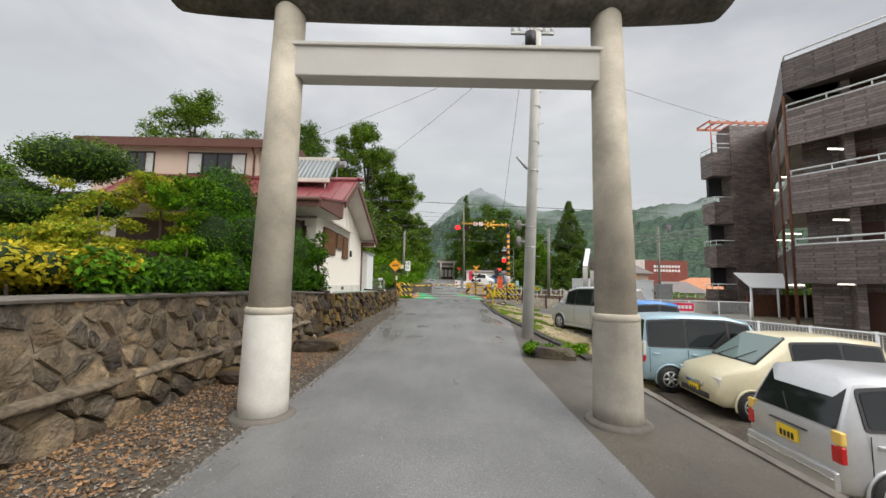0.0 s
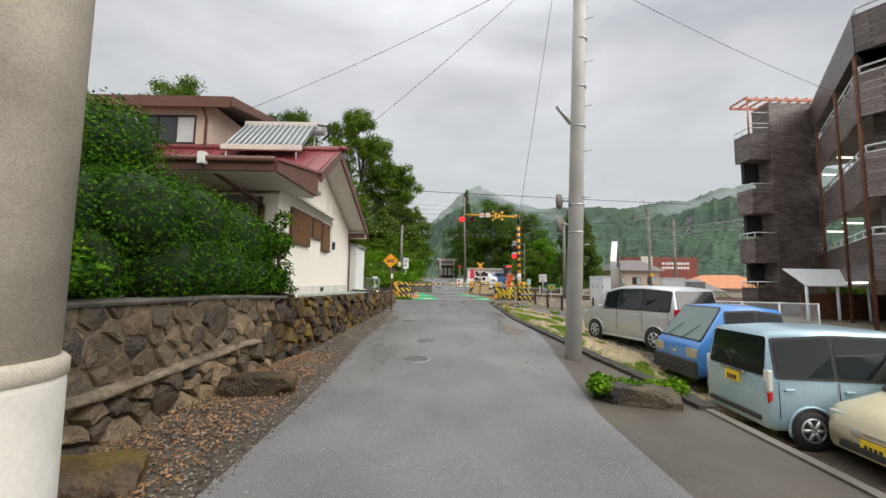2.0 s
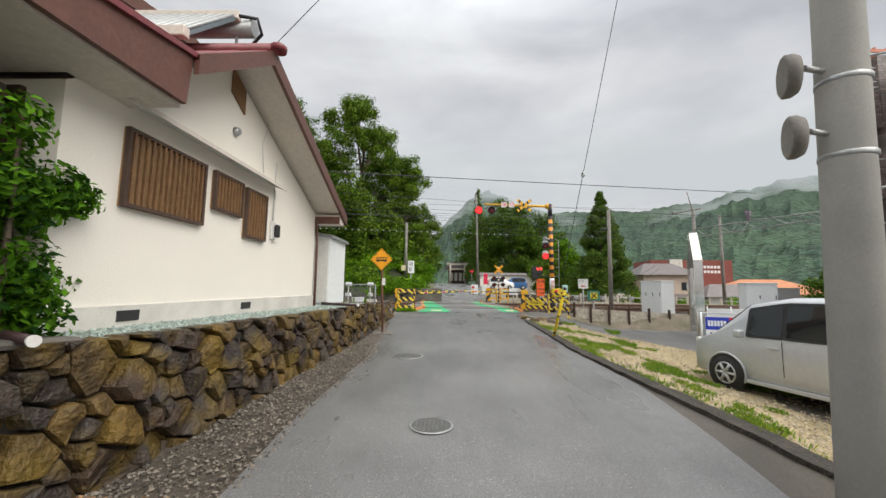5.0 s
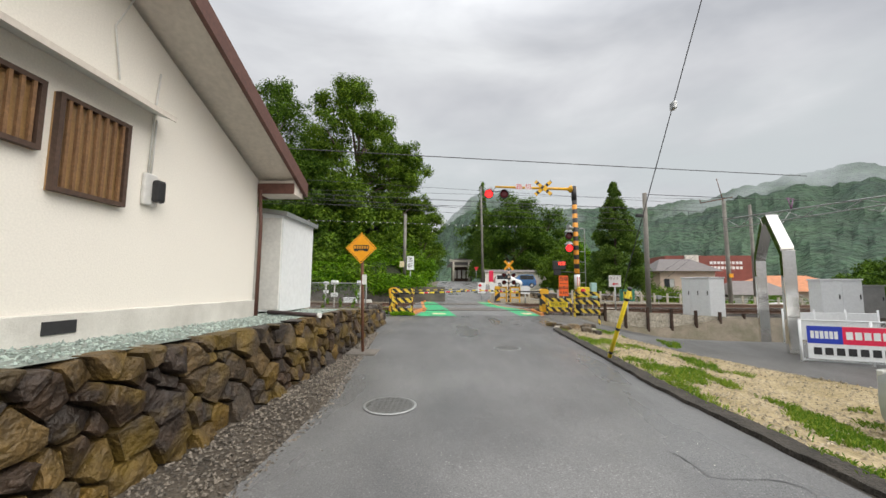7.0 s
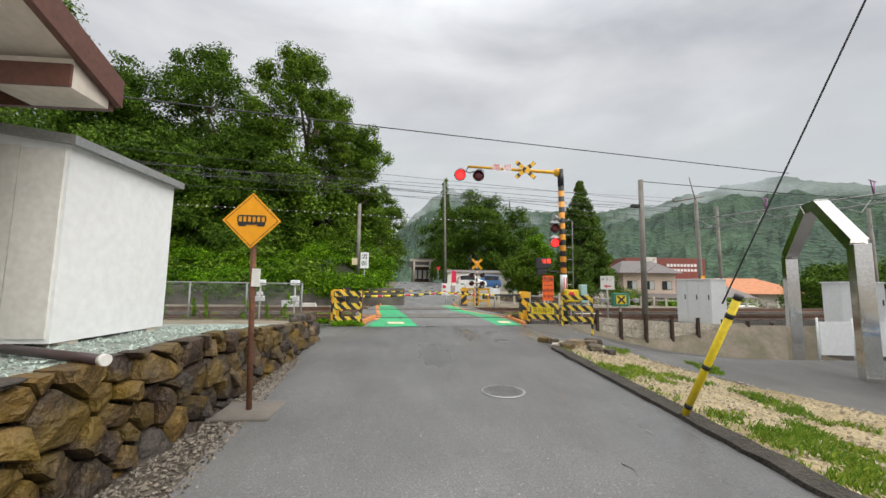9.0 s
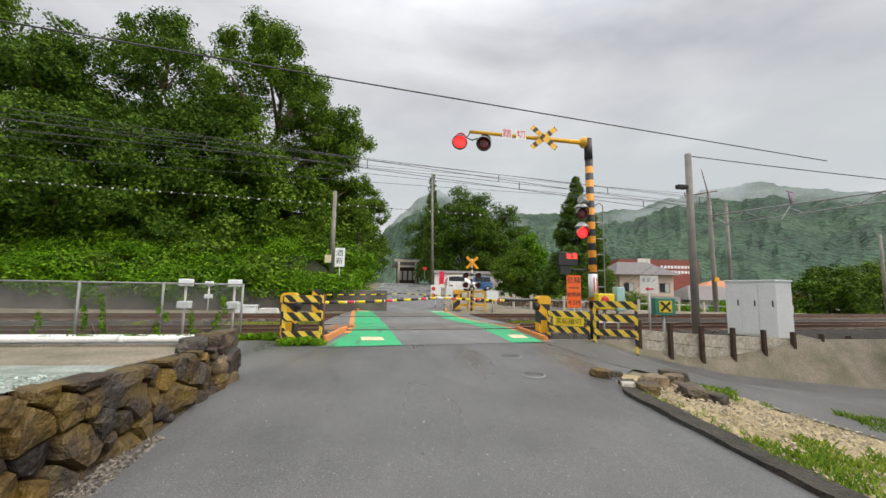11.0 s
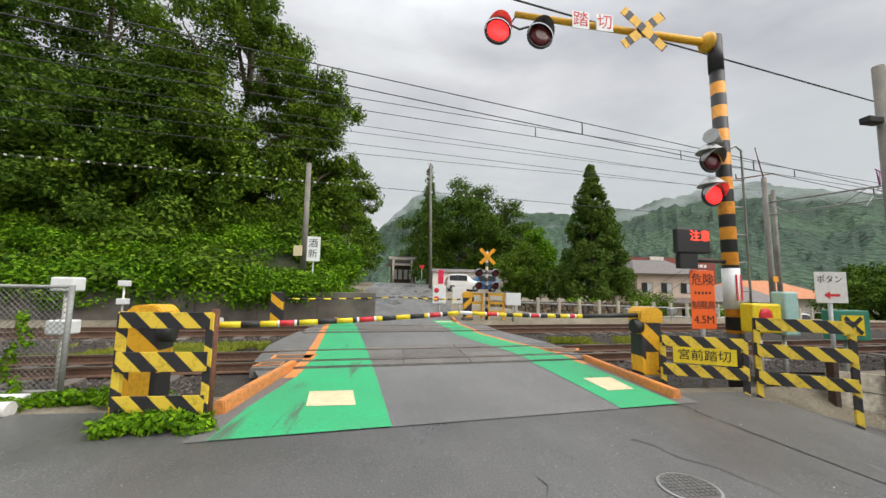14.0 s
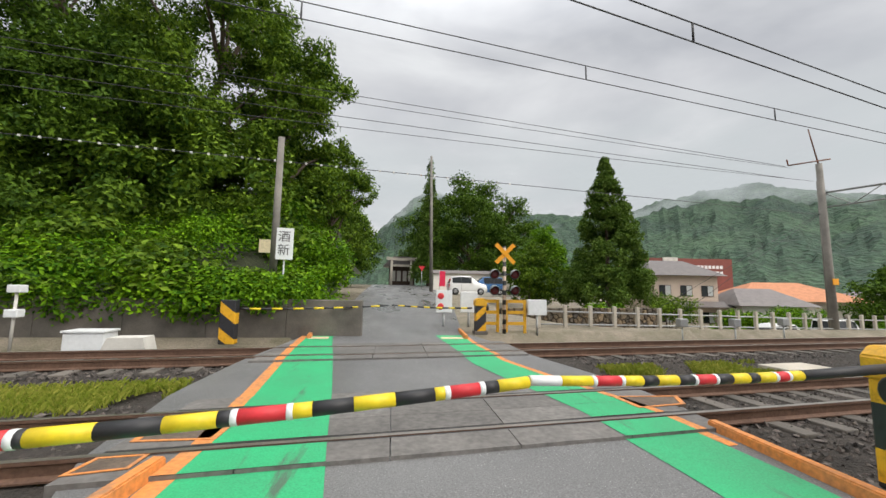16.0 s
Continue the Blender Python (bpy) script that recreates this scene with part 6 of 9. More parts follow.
    box(bm, 0.42, 0.66, -0.42, -0.2, 0.76, 1.40, 0.03)
    part("phone_box", bm, TEAL, t, "pale teal telephone box")
    bm = B()
    rod(bm, (0.5, -0.3, -0.2), (0.5, -0.3, 0.8), 0.03, 0.03, 8)
    rod(bm, (0.1, -0.3, -0.2), (0.1, -0.3, 0.8), 0.03, 0.03, 8)
    part("box_stand", bm, GREYMETAL, t)
    return t


TEAL = material("pale teal enamel", (0.36, 0.56, 0.53), 0.45, 0, 0.15, 3.0, 0.05)
CROSSPAINT = stripes("crossbuck bands", (0.82, 0.46, 0.02), (0.03, 0.03, 0.035), (1, 0, 0), 0.27, 0.62)
build_mast()


def build_orange_sign():
    t = thing("danger_sign", 4.22, 27.5, 0.34, 0, "orange-red danger sign with black lettering on a grey post", "sign")
    bm = B()
    rod(bm, (0, 0.03, -0.1), (0, 0.03, 1.3), 0.035, 0.035, 10)
    part("post", bm, GREYMETAL, t)
    bm = B()
    box(bm, -0.2, 0.2, -0.01, 0.0, 0.85, 1.72)
    p = part("sign_plate", bm, ORANGESIGN, t)
    words("lettering", "危険", 0.19, BLACK, p, pose(0, -0.012, 1.57, 90, 0, 0))
    words("lettering", "制限高", 0.13, BLACK, p, pose(0, -0.012, 1.19, 90, 0, 0))
    words("lettering", "4.5M", 0.17, BLACK, p, pose(0, -0.012, 0.98, 90, 0, 0))
    bm = B()
    for i in range(5):
        box(bm, -0.14 + i * 0.06, -0.11 + i * 0.06, -0.013, -0.0105, 1.36, 1.40)
    part("small_writing", bm, BLACK, p)
    t2 = thing("arrow_sign", 6.35, 27.4, 0.3, -10, "white sign with a red arrow on a grey post", "sign")
    bm = B()
    rod(bm, (0, 0.03, -0.2), (0, 0.03, 1.5), 0.03, 0.03, 10)
    part("post", bm, GREYMETAL, t2)
    bm = B()
    box(bm, -0.24, 0.24, -0.012, 0.0, 1.3, 1.78, 0.003)
    p = part("sign_plate", bm, OFFWHITE, t2)
    words("lettering", "ボタン", 0.13, BLACK, p, pose(-0.02, -0.014, 1.66, 90, 0, 0))
    bm = B()
    prism(bm, ((-0.12, 1.42), (-0.03, 1.48), (-0.03, 1.44), (0.12, 1.44), (0.12, 1.40), (-0.03, 1.40), (-0.03, 1.36)), "y", -0.016, -0.0125)
    part("arrow", bm, REDPAINT, p)
    t3 = thing("signal_box", 6.95, 27.6, 0.3, -10, "green steel signal box with a yellow cross plate", "signal box")
    bm = B()
    box(bm, -0.28, 0.28, -0.02, 0.2, 0.7, 1.18, 0.02)
    part("case", bm, GREENBOX, t3)
    bm = B()
    box(bm, -0.17, 0.17, -0.035, -0.021, 0.78, 1.1)
    cp = part("cross_plate", bm, YELLOWCLEAN, t3)
    for a in (45, -45):
        bm = B()
        box(bm, -0.18, 0.18, -0.042 - (a > 0) * 0.003, -0.036 - (a > 0) * 0.003, -0.03, 0.03)
        s = part("cross_bar", bm, BLACK, cp)
        s.matrix_basis = Matrix.Translation((0, 0, 0.94)) @ pose(0, 0, 0, 0, a, 0)
    bm = B()
    rod(bm, (0, 0.1, -0.3), (0, 0.1, 0.7), 0.04, 0.04, 8)
    part("post", bm, GREYMETAL, t3)


GREENBOX = material("dark green enamel", (0.04, 0.22, 0.15), 0.4, 0, 0.15, 3.0, 0.05)
build_orange_sign()


# far mast
def build_far_mast():
    t = thing("far_crossing_signal", 3.3, 37.0, 0.5, 0, "crossing signal mast with an amber crossbuck on the far side", "crossing signal")
    bm = B()
    rod(bm, (0, 0, -0.1), (0, 0, 2.75), 0.06, 0.055, 12)
    part("mast", bm, stripes("far mast bands", (0.03, 0.03, 0.03), (0.6, 0.45, 0.35), (0, 0, 1), 0.3), t)
    for a in (45, -45):
        bm = B()
        box(bm, -0.42, 0.42, -0.012, 0.0, -0.065, 0.065)
        c = part("crossbuck_board", bm, SIGNYELLOW, t)
        c.matrix_basis = pose(0, -0.08 - (a > 0) * 0.014, 2.5, 0, a, 0)
    for x in (-0.33, 0.33):
        for z in (1.85, 1.35):
            lamp_unit(t, x, -0.05, z, False, 0.15)
    bm = B()
    for z in (1.85, 1.35):
        rod(bm, (-0.33, 0.02, z), (0.33, 0.02, z), 0.025, 0.025, 8)
    part("lamp_bar", bm, BLACKMETAL, t)
    # striped low fences and boxes beside it
    for x, w in ((2.55, 0.62), (3.45, 0.62)):
        f = thing("far_fence", x, 37.3, 0.5, 0, "amber steel fence frame on the far side", "barrier fence")
        for p in (0, w):
            bm = B()
            box(bm, p - 0.045, p + 0.045, -0.03, 0.03, -0.1, 1.05, 0.006)
            part("post", bm, YELLOW, f)
        for z in (0.25, 0.6, 0.95):
            bm = B()
            box(bm, 0.05, w - 0.05, -0.05, -0.032, z, z + 0.1)
            part("rail", bm, YELLOW, f)
    for x, y, w, h, lab in ((1.55, 38.2, 0.55, 0.75, "white notice board with red rings on a stand"), (2.45, 38.4, 0.6, 0.7, "plain white cabinet behind the far gate"), (4.45, 37.2, 0.62, 0.5, "blank white board on a post")):
        c = thing("white_board", x, y, 0.52, 0, lab, "notice board")
        bm = B()
        box(bm, -w / 2, w / 2, -0.05, 0.05, 0.55, 0.55 + h, 0.01)
        part("board", bm, WHITE, c)
        bm = B()
        rod(bm, (0, 0.02, -0.1), (0, 0.02, 0.55), 0.04, 0.04, 8)
        part("stand", bm, GREYMETAL, c)
        if x < 2:
            for z in (0.75, 1.1):
                bm = B()
                lathe(bm, [(0.11, 0), (0.11, 0.01), (0.06, 0.011)], 14)
                bmesh.ops.transform(bm, matrix=pose(-0.12, -0.052, z, 90, 0, 0), verts=bm.verts)
                part("red_ring", bm, REDPAINT, c)


build_far_mast()


# post with stripes on the far left, relay boxes by the retaining wall
def build_far_left():
    t = thing("barrier_machine", -4.1, 35.3, 0.45, 0, "slim amber barrier post with black stripes", "barrier machine")
    bm = B()
    box(bm, -0.18, 0.18, -0.12, 0.12, 0.0, 1.05, 0.02)
    part("cabinet", bm, HAZARD_BOX, t)
    t = thing("wall_concrete_retaining", -9, 36.3, 0.2, 0, "dark damp concrete retaining wall below the creeper slope", "retaining wall", kind="structure")
    for i in range(12):
        bm = B()
        x = -16 + i * 2.0
        box(bm, x, x + 1.99, -0.15, 0.2, -0.3, 1.28 + 0.01 * (i % 3), 0.02)
        part("wall_panel", bm, CONC_DARK, t)
    for x, y, w, d, h, rz, lab in ((-7.0, 35.2, 0.8, 0.5, 0.42, 4, "white relay box with a lid beside the track"), (-6.0, 34.9, 0.9, 0.5, 0.35, 6, "grey sloping cable box beside the track")):
        b = thing("relay_box", x, y, 0.32, rz, lab, "relay box")
        bm = B()
        if w < 0.85:
            box(bm, -w / 2, w / 2, -d / 2, d / 2, 0, h, 0.02)
            part("case", bm, WHITE, b)
            bm = B()
            box(bm, -w / 2 - 0.03, w / 2 + 0.03, -d / 2 - 0.03, d / 2 + 0.03, h, h + 0.05, 0.01)
            part("lid", bm, WHITE, b)
        else:
            prism(bm, ((-w / 2, 0), (w / 2, 0), (w / 2 * 0.8, h), (-w / 2 * 0.7, h)), "y", -d / 2, d / 2)
            part("case", bm, CONC_WHITE, b)
    for x, y in ((-8.6, 35.2), (-5.75, 27.9), (-4.6, 27.9)):
        b = thing("track_phone", x, y, 0.3, 0, "small white equipment boxes on a post beside the track", "equipment post")
        bm = B()
        rod(bm, (0, 0, -0.1), (0, 0, 1.4), 0.03, 0.03, 8)
        part("post", bm, CONC_WHITE, b)
        for z in (0.75, 1.3):
            bm = B()
            box(bm, -0.14, 0.14, -0.1, 0.1, z, z + 0.18, 0.02)
            part("case", bm, WHITE, b)


build_far_left()


# ---- chain link fence on the near left ----
FENCEGREY = material("dull galvanised wire", (0.30, 0.31, 0.30), 0.6, 0.3, 0.25, 5.0, 0.05)


def chain_fence(name, a, b, z, h, bays, label, wire=0.004, mesh=0.09, posts=GREYMETAL):
    a, b = Vector((*a, 0)), Vector((*b, 0))
    l = (b - a).length
    t = thing(name, a.x, a.y, z, math.degrees(math.atan2(b.y - a.y, b.x - a.x)), label, "fence")
    for i in range(bays + 1):
        bm = B()
        rod(bm, (l * i / bays, 0, -0.1), (l * i / bays, 0, h), 0.03, 0.03, 8)
        part("post", bm, posts, t)
    for q in (0.08, h - 0.02):
        bm = B()
        rod(bm, (0, 0, q), (l, 0, q), 0.02, 0.02, 8)
        part("rail", bm, posts, t)
    vs, fs = [], []
    n = int((l + h) / mesh)
    for s in (1, -1):
        for i in range(n):
            x0 = i * mesh - (h if s > 0 else 0)
            p = [(x0, 0.08), (x0 + h - 0.1, h - 0.02)] if s > 0 else [(x0, h - 0.02), (x0 + h - 0.1, 0.08)]
            (xa, za), (xb, zb) = p
            if xb <= 0 or xa >= l:
                continue
            for _ in range(1):
                if xa < 0:
                    za, xa = za + (zb - za) * (0 - xa) / (xb - xa), 0
                if xb > l:
                    zb, xb = za + (zb - za) * (l - xa) / (xb - xa), l
            k = len(vs)
            vs += [(xa - wire, 0.0, za), (xa + wire, 0.0, za), (xb + wire, 0.0, zb), (xb - wire, 0.0, zb)]
            vs += [(xa, -wire, za), (xa, wire, za), (xb, wire, zb), (xb, -wire, zb)]
            fs += [(k, k + 1, k + 2, k + 3), (k + 4, k + 5, k + 6, k + 7)]
    tagged(raw("wire_mesh", vs, fs, posts, t), kind="stuff")
    return t


chain_fence("chain_link_fence", (-11.3, 27.3), (-4.25, 27.5), 0.36, 1.32, 4, "grey chain-link fence along the track", 0.0045, 0.065, FENCEGREY)
t = thing("white_pipe", -4.3, 27.15, 0.42, 0, "long white pipe lying at the foot of the fence", "pipe")
bm = B()
rod(bm, (0, 0, 0.0), (-7, -0.25, 0.02), 0.085, 0.085, 12)
part("pipe_body", bm, WHITE, t)


# ---- timber sleeper fence, lane and arch on the right ----
POSTBROWN = material("dark brown rail posts", (0.075, 0.045, 0.032), 0.8, 0.1, 0.4, 4.0, 0.3)
BOARDGREY = material("pale weathered concrete boards", (0.56, 0.51, 0.42), 0.9, 0, 0.45, 1.6, 0.4, (0.28, 0.245, 0.18))


def build_timber_fence():
    pts = [(5.75, 27.02), (6.5, 26.86), (7.4, 26.88), (8.4, 26.98), (9.45, 27.1), (10.5, 27.22), (11.55, 27.34), (12.6, 27.46)]
    t = thing("timber_retaining_fence", 5.0, 26.4, 0, 0, "old board retaining fence between rusty rail posts", "retaining fence")
    for i, (x, y) in enumerate(pts):
        z = ground_z(x, y)
        bm = B()
        box(bm, x - 5.0 - 0.045, x - 5.0 + 0.045, y - 26.4 - 0.05, y - 26.4 + 0.05, z - 0.2, 0.92 - 0.065 * i, 0.008)
        part("rail_post", bm, POSTBROWN, t)
        if i < len(pts) - 1:
            x2, y2 = pts[i + 1]
            z2 = ground_z(x2, y2)
            top, top2 = 0.72 - 0.05 * i, 0.67 - 0.05 * i
            for k in range(3):
                bm = B()
                za, zb = z - 0.05 + (top - z) * k / 3, z2 - 0.05 + (top2 - z2) * k / 3
                ha, hb = (top - z) / 3 - 0.012, (top2 - z2) / 3 - 0.012
                q = [(x - 5, y - 26.4 + 0.06, za), (x2 - 5, y2 - 26.4 + 0.06, zb), (x2 - 5, y2 - 26.4 + 0.06, zb + hb), (x - 5, y - 26.4 + 0.06, za + ha)]
                f = [bm.verts.new(v) for v in q]
                g = [bm.verts.new((v[0] + 0.02, v[1] + 0.05, v[2])) for v in q]
                bm.faces.new(f), bm.faces.new(g[::-1])
                for j in range(4):
                    bm.faces.new((f[j], g[j], g[(j + 1) % 4], f[(j + 1) % 4]))
                part("board", bm, BOARDGREY, t)
    # earth held behind the boards
    vs = []
    for x, y in pts:
        vs += [(x + 0.05, y + 0.1, 0.62 - 0.07 * (x - 5.75)), (x + 0.3, y + 1.6, 0.3)]
    fs = [(2 * i, 2 * i + 2, 2 * i + 3, 2 * i + 1) for i in range(len(pts) - 1)]
    tagged(raw("track_shoulder", vs, fs, DIRT), "brown earth shoulder behind the board fence", "ground", kind="structure")


build_timber_fence()


def build_cabinet(x, y, z, w, d, h, doors, label, rz=0, mat=None):
    t = thing("equipment_cabinet", x, y, z, rz, label, "equipment cabinet")
    bm = B()
    box(bm, -w / 2, w / 2, -d / 2, d / 2, 0, h, 0.012)
    part("case", bm, mat or WHITE, t)
    for i in range(doors):
        bm = B()
        a, b = -w / 2 + w * i / doors + 0.012, -w / 2 + w * (i + 1) / doors - 0.012
        box(bm, a, b, -d / 2 - 0.016, -d / 2 - 0.002, 0.05, h - 0.05, 0.004)
        dr = part("door", bm, mat or WHITE, t)
        bm = B()
        box(bm, b - 0.09, b - 0.06, -d / 2 - 0.04, -d / 2 - 0.017, h * 0.55, h * 0.66, 0.004)
        part("handle", bm, BLACKMETAL, dr)
    bm = B()
    box(bm, -w / 2 - 0.03, w / 2 + 0.03, -d / 2 - 0.04, d / 2 + 0.03, h, h + 0.05, 0.01)
    part("roof", bm, mat or WHITE, t)
    bm = B()
    box(bm, -w / 2, w / 2, -d / 2, d / 2, -0.9, 0.0)
    part("plinth", bm, CONC_DARK, t)
    return t


build_cabinet(10.47, 28.16, 0.38, 1.35, 0.8, 1.62, 3, "white steel equipment cabinet with three doors beside the track", -74)
build_cabinet(13.6, 25.6, 0.4, 1.2, 0.7, 1.5, 2, "white steel equipment cabinet behind the arch", -14)
build_cabinet(15.6, 26.5, 0.5, 0.9, 0.6, 1.2, 1, "grey steel equipment cabinet behind the arch", -14, GREYMETAL)


def build_arch():
    t = thing("steel_gateway", 8.75, 22.4, -0.15, math.degrees(math.atan2(23.85 - 21.1, 9.5 - 8.0)), "tall polished stainless steel gateway with a pitched top", "gateway")
    L = 1.55
    w = 0.13
    for s in (-1, 1):
        bm = B()
        box(bm, s * L - w, s * L + w, -w, w, -0.05, 2.7, 0.01)
        part("column", bm, CHROME, t)
        bm = B()
        a, b = Vector((s * L, 0, 2.68)), Vector((s * 0.25, 0, 3.72))
        d = (b - a).normalized()
        n = Vector((-d.z, 0, d.x)) * w * (1 if s > 0 else -1)
        prism(bm, [((a + n).x, (a + n).z), ((b + n).x, (b + n).z), ((b - n).x, (b - n).z), ((a - n).x, (a - n).z)], "y", -w, w)
        part("rafter", bm, CHROME, t)
    bm = B()
    box(bm, -0.32, 0.32, -w + 0.005, w - 0.005, 3.62, 3.86, 0.01)
    part("crown", bm, CHROME, t)
    # gate leaves and the sign fence
    g = thing("white_gate", 10.0, 23.6, -0.1, -8, "low white panel gate beside the steel gateway", "gate")
    for x in (0, 0.85, 1.7):
        bm = B()
        box(bm, x, x + 0.8, -0.02, 0.02, 0.1, 0.95, 0.006)
        part("panel", bm, WHITE, g)
    bm = B()
    for x in (-0.04, 0.83, 1.68, 2.54):
        rod(bm, (x, 0, -0.1), (x, 0, 1.05), 0.025, 0.025, 8)
    part("posts", bm, WHITE, g)


build_arch()


def build_banner_fence():
    f = chain_fence("mesh_fence", (7.6, 20.4), (14.5, 17.8), -0.12, 1.0, 6, "white mesh fence with advertising banners", 0.004, 0.06, WHITE)
    for x0, mats, lab in ((0.1, ((BLUEB, 0.0, 0.62), (REDB, 0.62, 1.5)), "blue and red banner with white lettering"), (1.75, ((REDB, 0.0, 1.6),), "red banner with white lettering"), (3.5, ((BLUEB, 0.0, 0.7), (REDB, 0.7, 1.6)), "blue and red banner")):
        b = new("banner")
        b.matrix_basis = f.matrix_basis @ pose(x0, -0.05, 0)
        tagged(b, lab + " on mesh", "banner")
        bm = B()
        box(bm, 0, 1.62, -0.004, 0.004, 0.12, 0.88)
        part("cloth", bm, WHITE, b)
        for m_, a, c in mats:
            bm = B()
            box(bm, a, c, -0.009, -0.0045, 0.47, 0.86)
            p = part("colour_panel", bm, m_, b)
            bm = B()
            n = 6 if m_ is BLUEB else 5
            for i in range(n):
                u = a + 0.06 + (c - a - 0.12) * i / n
                box(bm, u, u + (c - a - 0.12) / n * 0.75, -0.012, -0.0095, 0.58, 0.75)
            part("lettering_bars", bm, WHITE, p)
        bm = B()
        for i in range(7):
            box(bm, 0.1 + i * 0.2, 0.24 + i * 0.2, -0.012, -0.0045, 0.22, 0.38)
        part("small_lettering", bm, BLACK, b)


BLUEB = material("blue banner cloth", (0.02, 0.05, 0.45), 0.5, 0, 0.08, 3.0, 0.05)
REDB = material("red banner cloth", (0.75, 0.02, 0.08), 0.5, 0, 0.08, 3.0, 0.05)
build_banner_fence()

t = thing("marker_post", 2.38, 18.6, 0.22, 0, "leaning yellow guy wire guard with black bands", "marker post")
bm = B()
rod(bm, (0, 0, -0.15), (0.17, -0.72, 1.35), 0.036, 0.036, 12)
part("post_body", bm, YELLOWCLEAN, t)
for u in (0.12, 0.2, 0.5, 0.86, 0.98):
    bm = B()
    p = Vector((0.17, -0.72, 1.5)) * u + Vector((0, 0, -0.15))
    q = p + Vector((0.17, -0.72, 1.5)).normalized() * 0.05
    rod(bm, p, q, 0.039, 0.039, 12)
    part("band", bm, BLACK, t)


# rocks
def rock(name, x, y, z, sx, sy, sz, seed, label, mat=None, rz=0):
    bm = B()
    bmesh.ops.create_icosphere(bm, subdivisions=3, radius=1.0)
    for v in bm.verts:
        n = noise.noise((v.co * 1.3 + Vector((seed * 7.1, 0, 0)))) * 0.35 + noise.noise((v.co * 3.5 + Vector((seed, 5, 0)))) * 0.12
        v.co *= 1 + n
        v.co.x = max(-0.85, min(0.85, v.co.x)) * sx
        v.co.y = max(-0.8, min(0.8, v.co.y)) * sy
        v.co.z = max(-0.6, min(0.62, v.co.z)) * sz
    o = part(name, bm, mat or STONE)
    o.matrix_basis = pose(x, y, z, 0, 0, rz)
    return tagged(o, label, "rock")


rock("rock", 2.42, 8.25, 0.0, 0.55, 0.26, 0.24, 1, "dark flat rock among weeds at the edge of the lane", STONE, -18)
rock("rock", -2.75, 8.45, 0.02, 0.58, 0.28, 0.24, 2, "brown flat rock at the foot of the stone wall", MOSSY, 10)
rock("rock", -3.0, 6.1, -0.08, 0.5, 0.35, 0.22, 3, "dark half-buried rock on the gravel verge", MOSSY, 25)
rng0 = np.random.default_rng(12)
for i in range(13):
    x, y = 2.75 + rng0.uniform(-0.25, 1.1), 22.9 + rng0.uniform(-0.5, 0.5)
    s = rng0.uniform(0.07, 0.19)
    rock("rock", x, y, ground_z(x, y) + s * 0.25, s * 1.2, s, s * 0.8, 20 + i, "broken concrete and brown rocks at the tip of the bank", (STONE, MOSSY, STONE, MOSSY, CONCRETE)[i % 5], i * 40)
for i in range(9):
    y = 22.5 + i * 0.14
    rock("rock", -2.85 - 0.06 * (i % 3), y, 0.34 + 0.26 * (i % 3), 0.24, 0.2, 0.22, 40 + i, "loose brown stones at the end of the stone wall", (STONE, MOSSY)[i % 2], i * 57)


def manhole(x, y, r, label):
    t = thing("manhole_cover", x, y, road_z(y) + 0.006, 0, label, "manhole cover")
    bm = B()
    lathe(bm, [(r, 0.0), (r, 0.006), (r * 0.93, 0.008)], 32)
    part("ring", bm, GREYMETAL, t)
    bm = B()
    lathe(bm, [(r * 0.9, 0.007), (r * 0.9, 0.011), (r * 0.88, 0.012)], 32)
    for k in range(-4, 5):
        for j in range(-4, 5):
            if math.hypot(k, j) < 4.3:
                cx, cy = k * r * 0.19, j * r * 0.19
                box(bm, cx - r * 0.06, cx + r * 0.06, cy - r * 0.06, cy + r * 0.06, 0.010, 0.0165)
    part("lid", bm, CASTIRON, t)
    t.rotation_euler[0] = math.atan(SLOPE)


for x, y in ((-0.72, 10.55), (-0.59, 12.38), (-1.25, 15.9), (0.66, 19.52), (1.58, 23.45), (1.66, 24.87)):
    manhole(x, y, {12.38: 0.24, 23.45: 0.18, 24.87: 0.2, 15.9: 0.32}.get(y, 0.29), "worn cast iron manhole cover set in the asphalt")


# ---- apartment block ----
def facade_strip(pts, inset, depth, z0, z1):
    """An upright band along a line of façade points, set back by inset and that deep."""
    bm = B()
    for (ax, ay), (bx, by) in zip(pts, pts[1:]):
        d = Vector((bx - ax, by - ay)).normalized()
        n = Vector((-d.y, d.x))
        if n.x < 0:
            n = -n
        q = [Vector(p) + n * o for p, o in (((ax, ay), inset), ((bx, by), inset), ((bx, by), inset + depth), ((ax, ay), inset + depth))]
        prism(bm, [(p.x, p.y) for p in q], "z", z0, z1)
    return bm


def facade_rail(pts, inset, z, step):
    bm = B()
    for (ax, ay), (bx, by) in zip(pts, pts[1:]):
        a, b = Vector((ax + inset, ay, z)), Vector((bx + inset, by, z))
        rod(bm, a + Vector((0, 0, 0.32)), b + Vector((0, 0, 0.32)), 0.045, 0.045, 6)
        rod(bm, a + Vector((0, 0, 0.05)), b + Vector((0, 0, 0.05)), 0.04, 0.04, 6)
        n = max(2, round((b - a).length / step))
        for i in range(n + 1):
            p = a.lerp(b, i / n)
            rod(bm, p, p + Vector((0, 0, 0.32)), 0.03, 0.03, 6)
    return bm


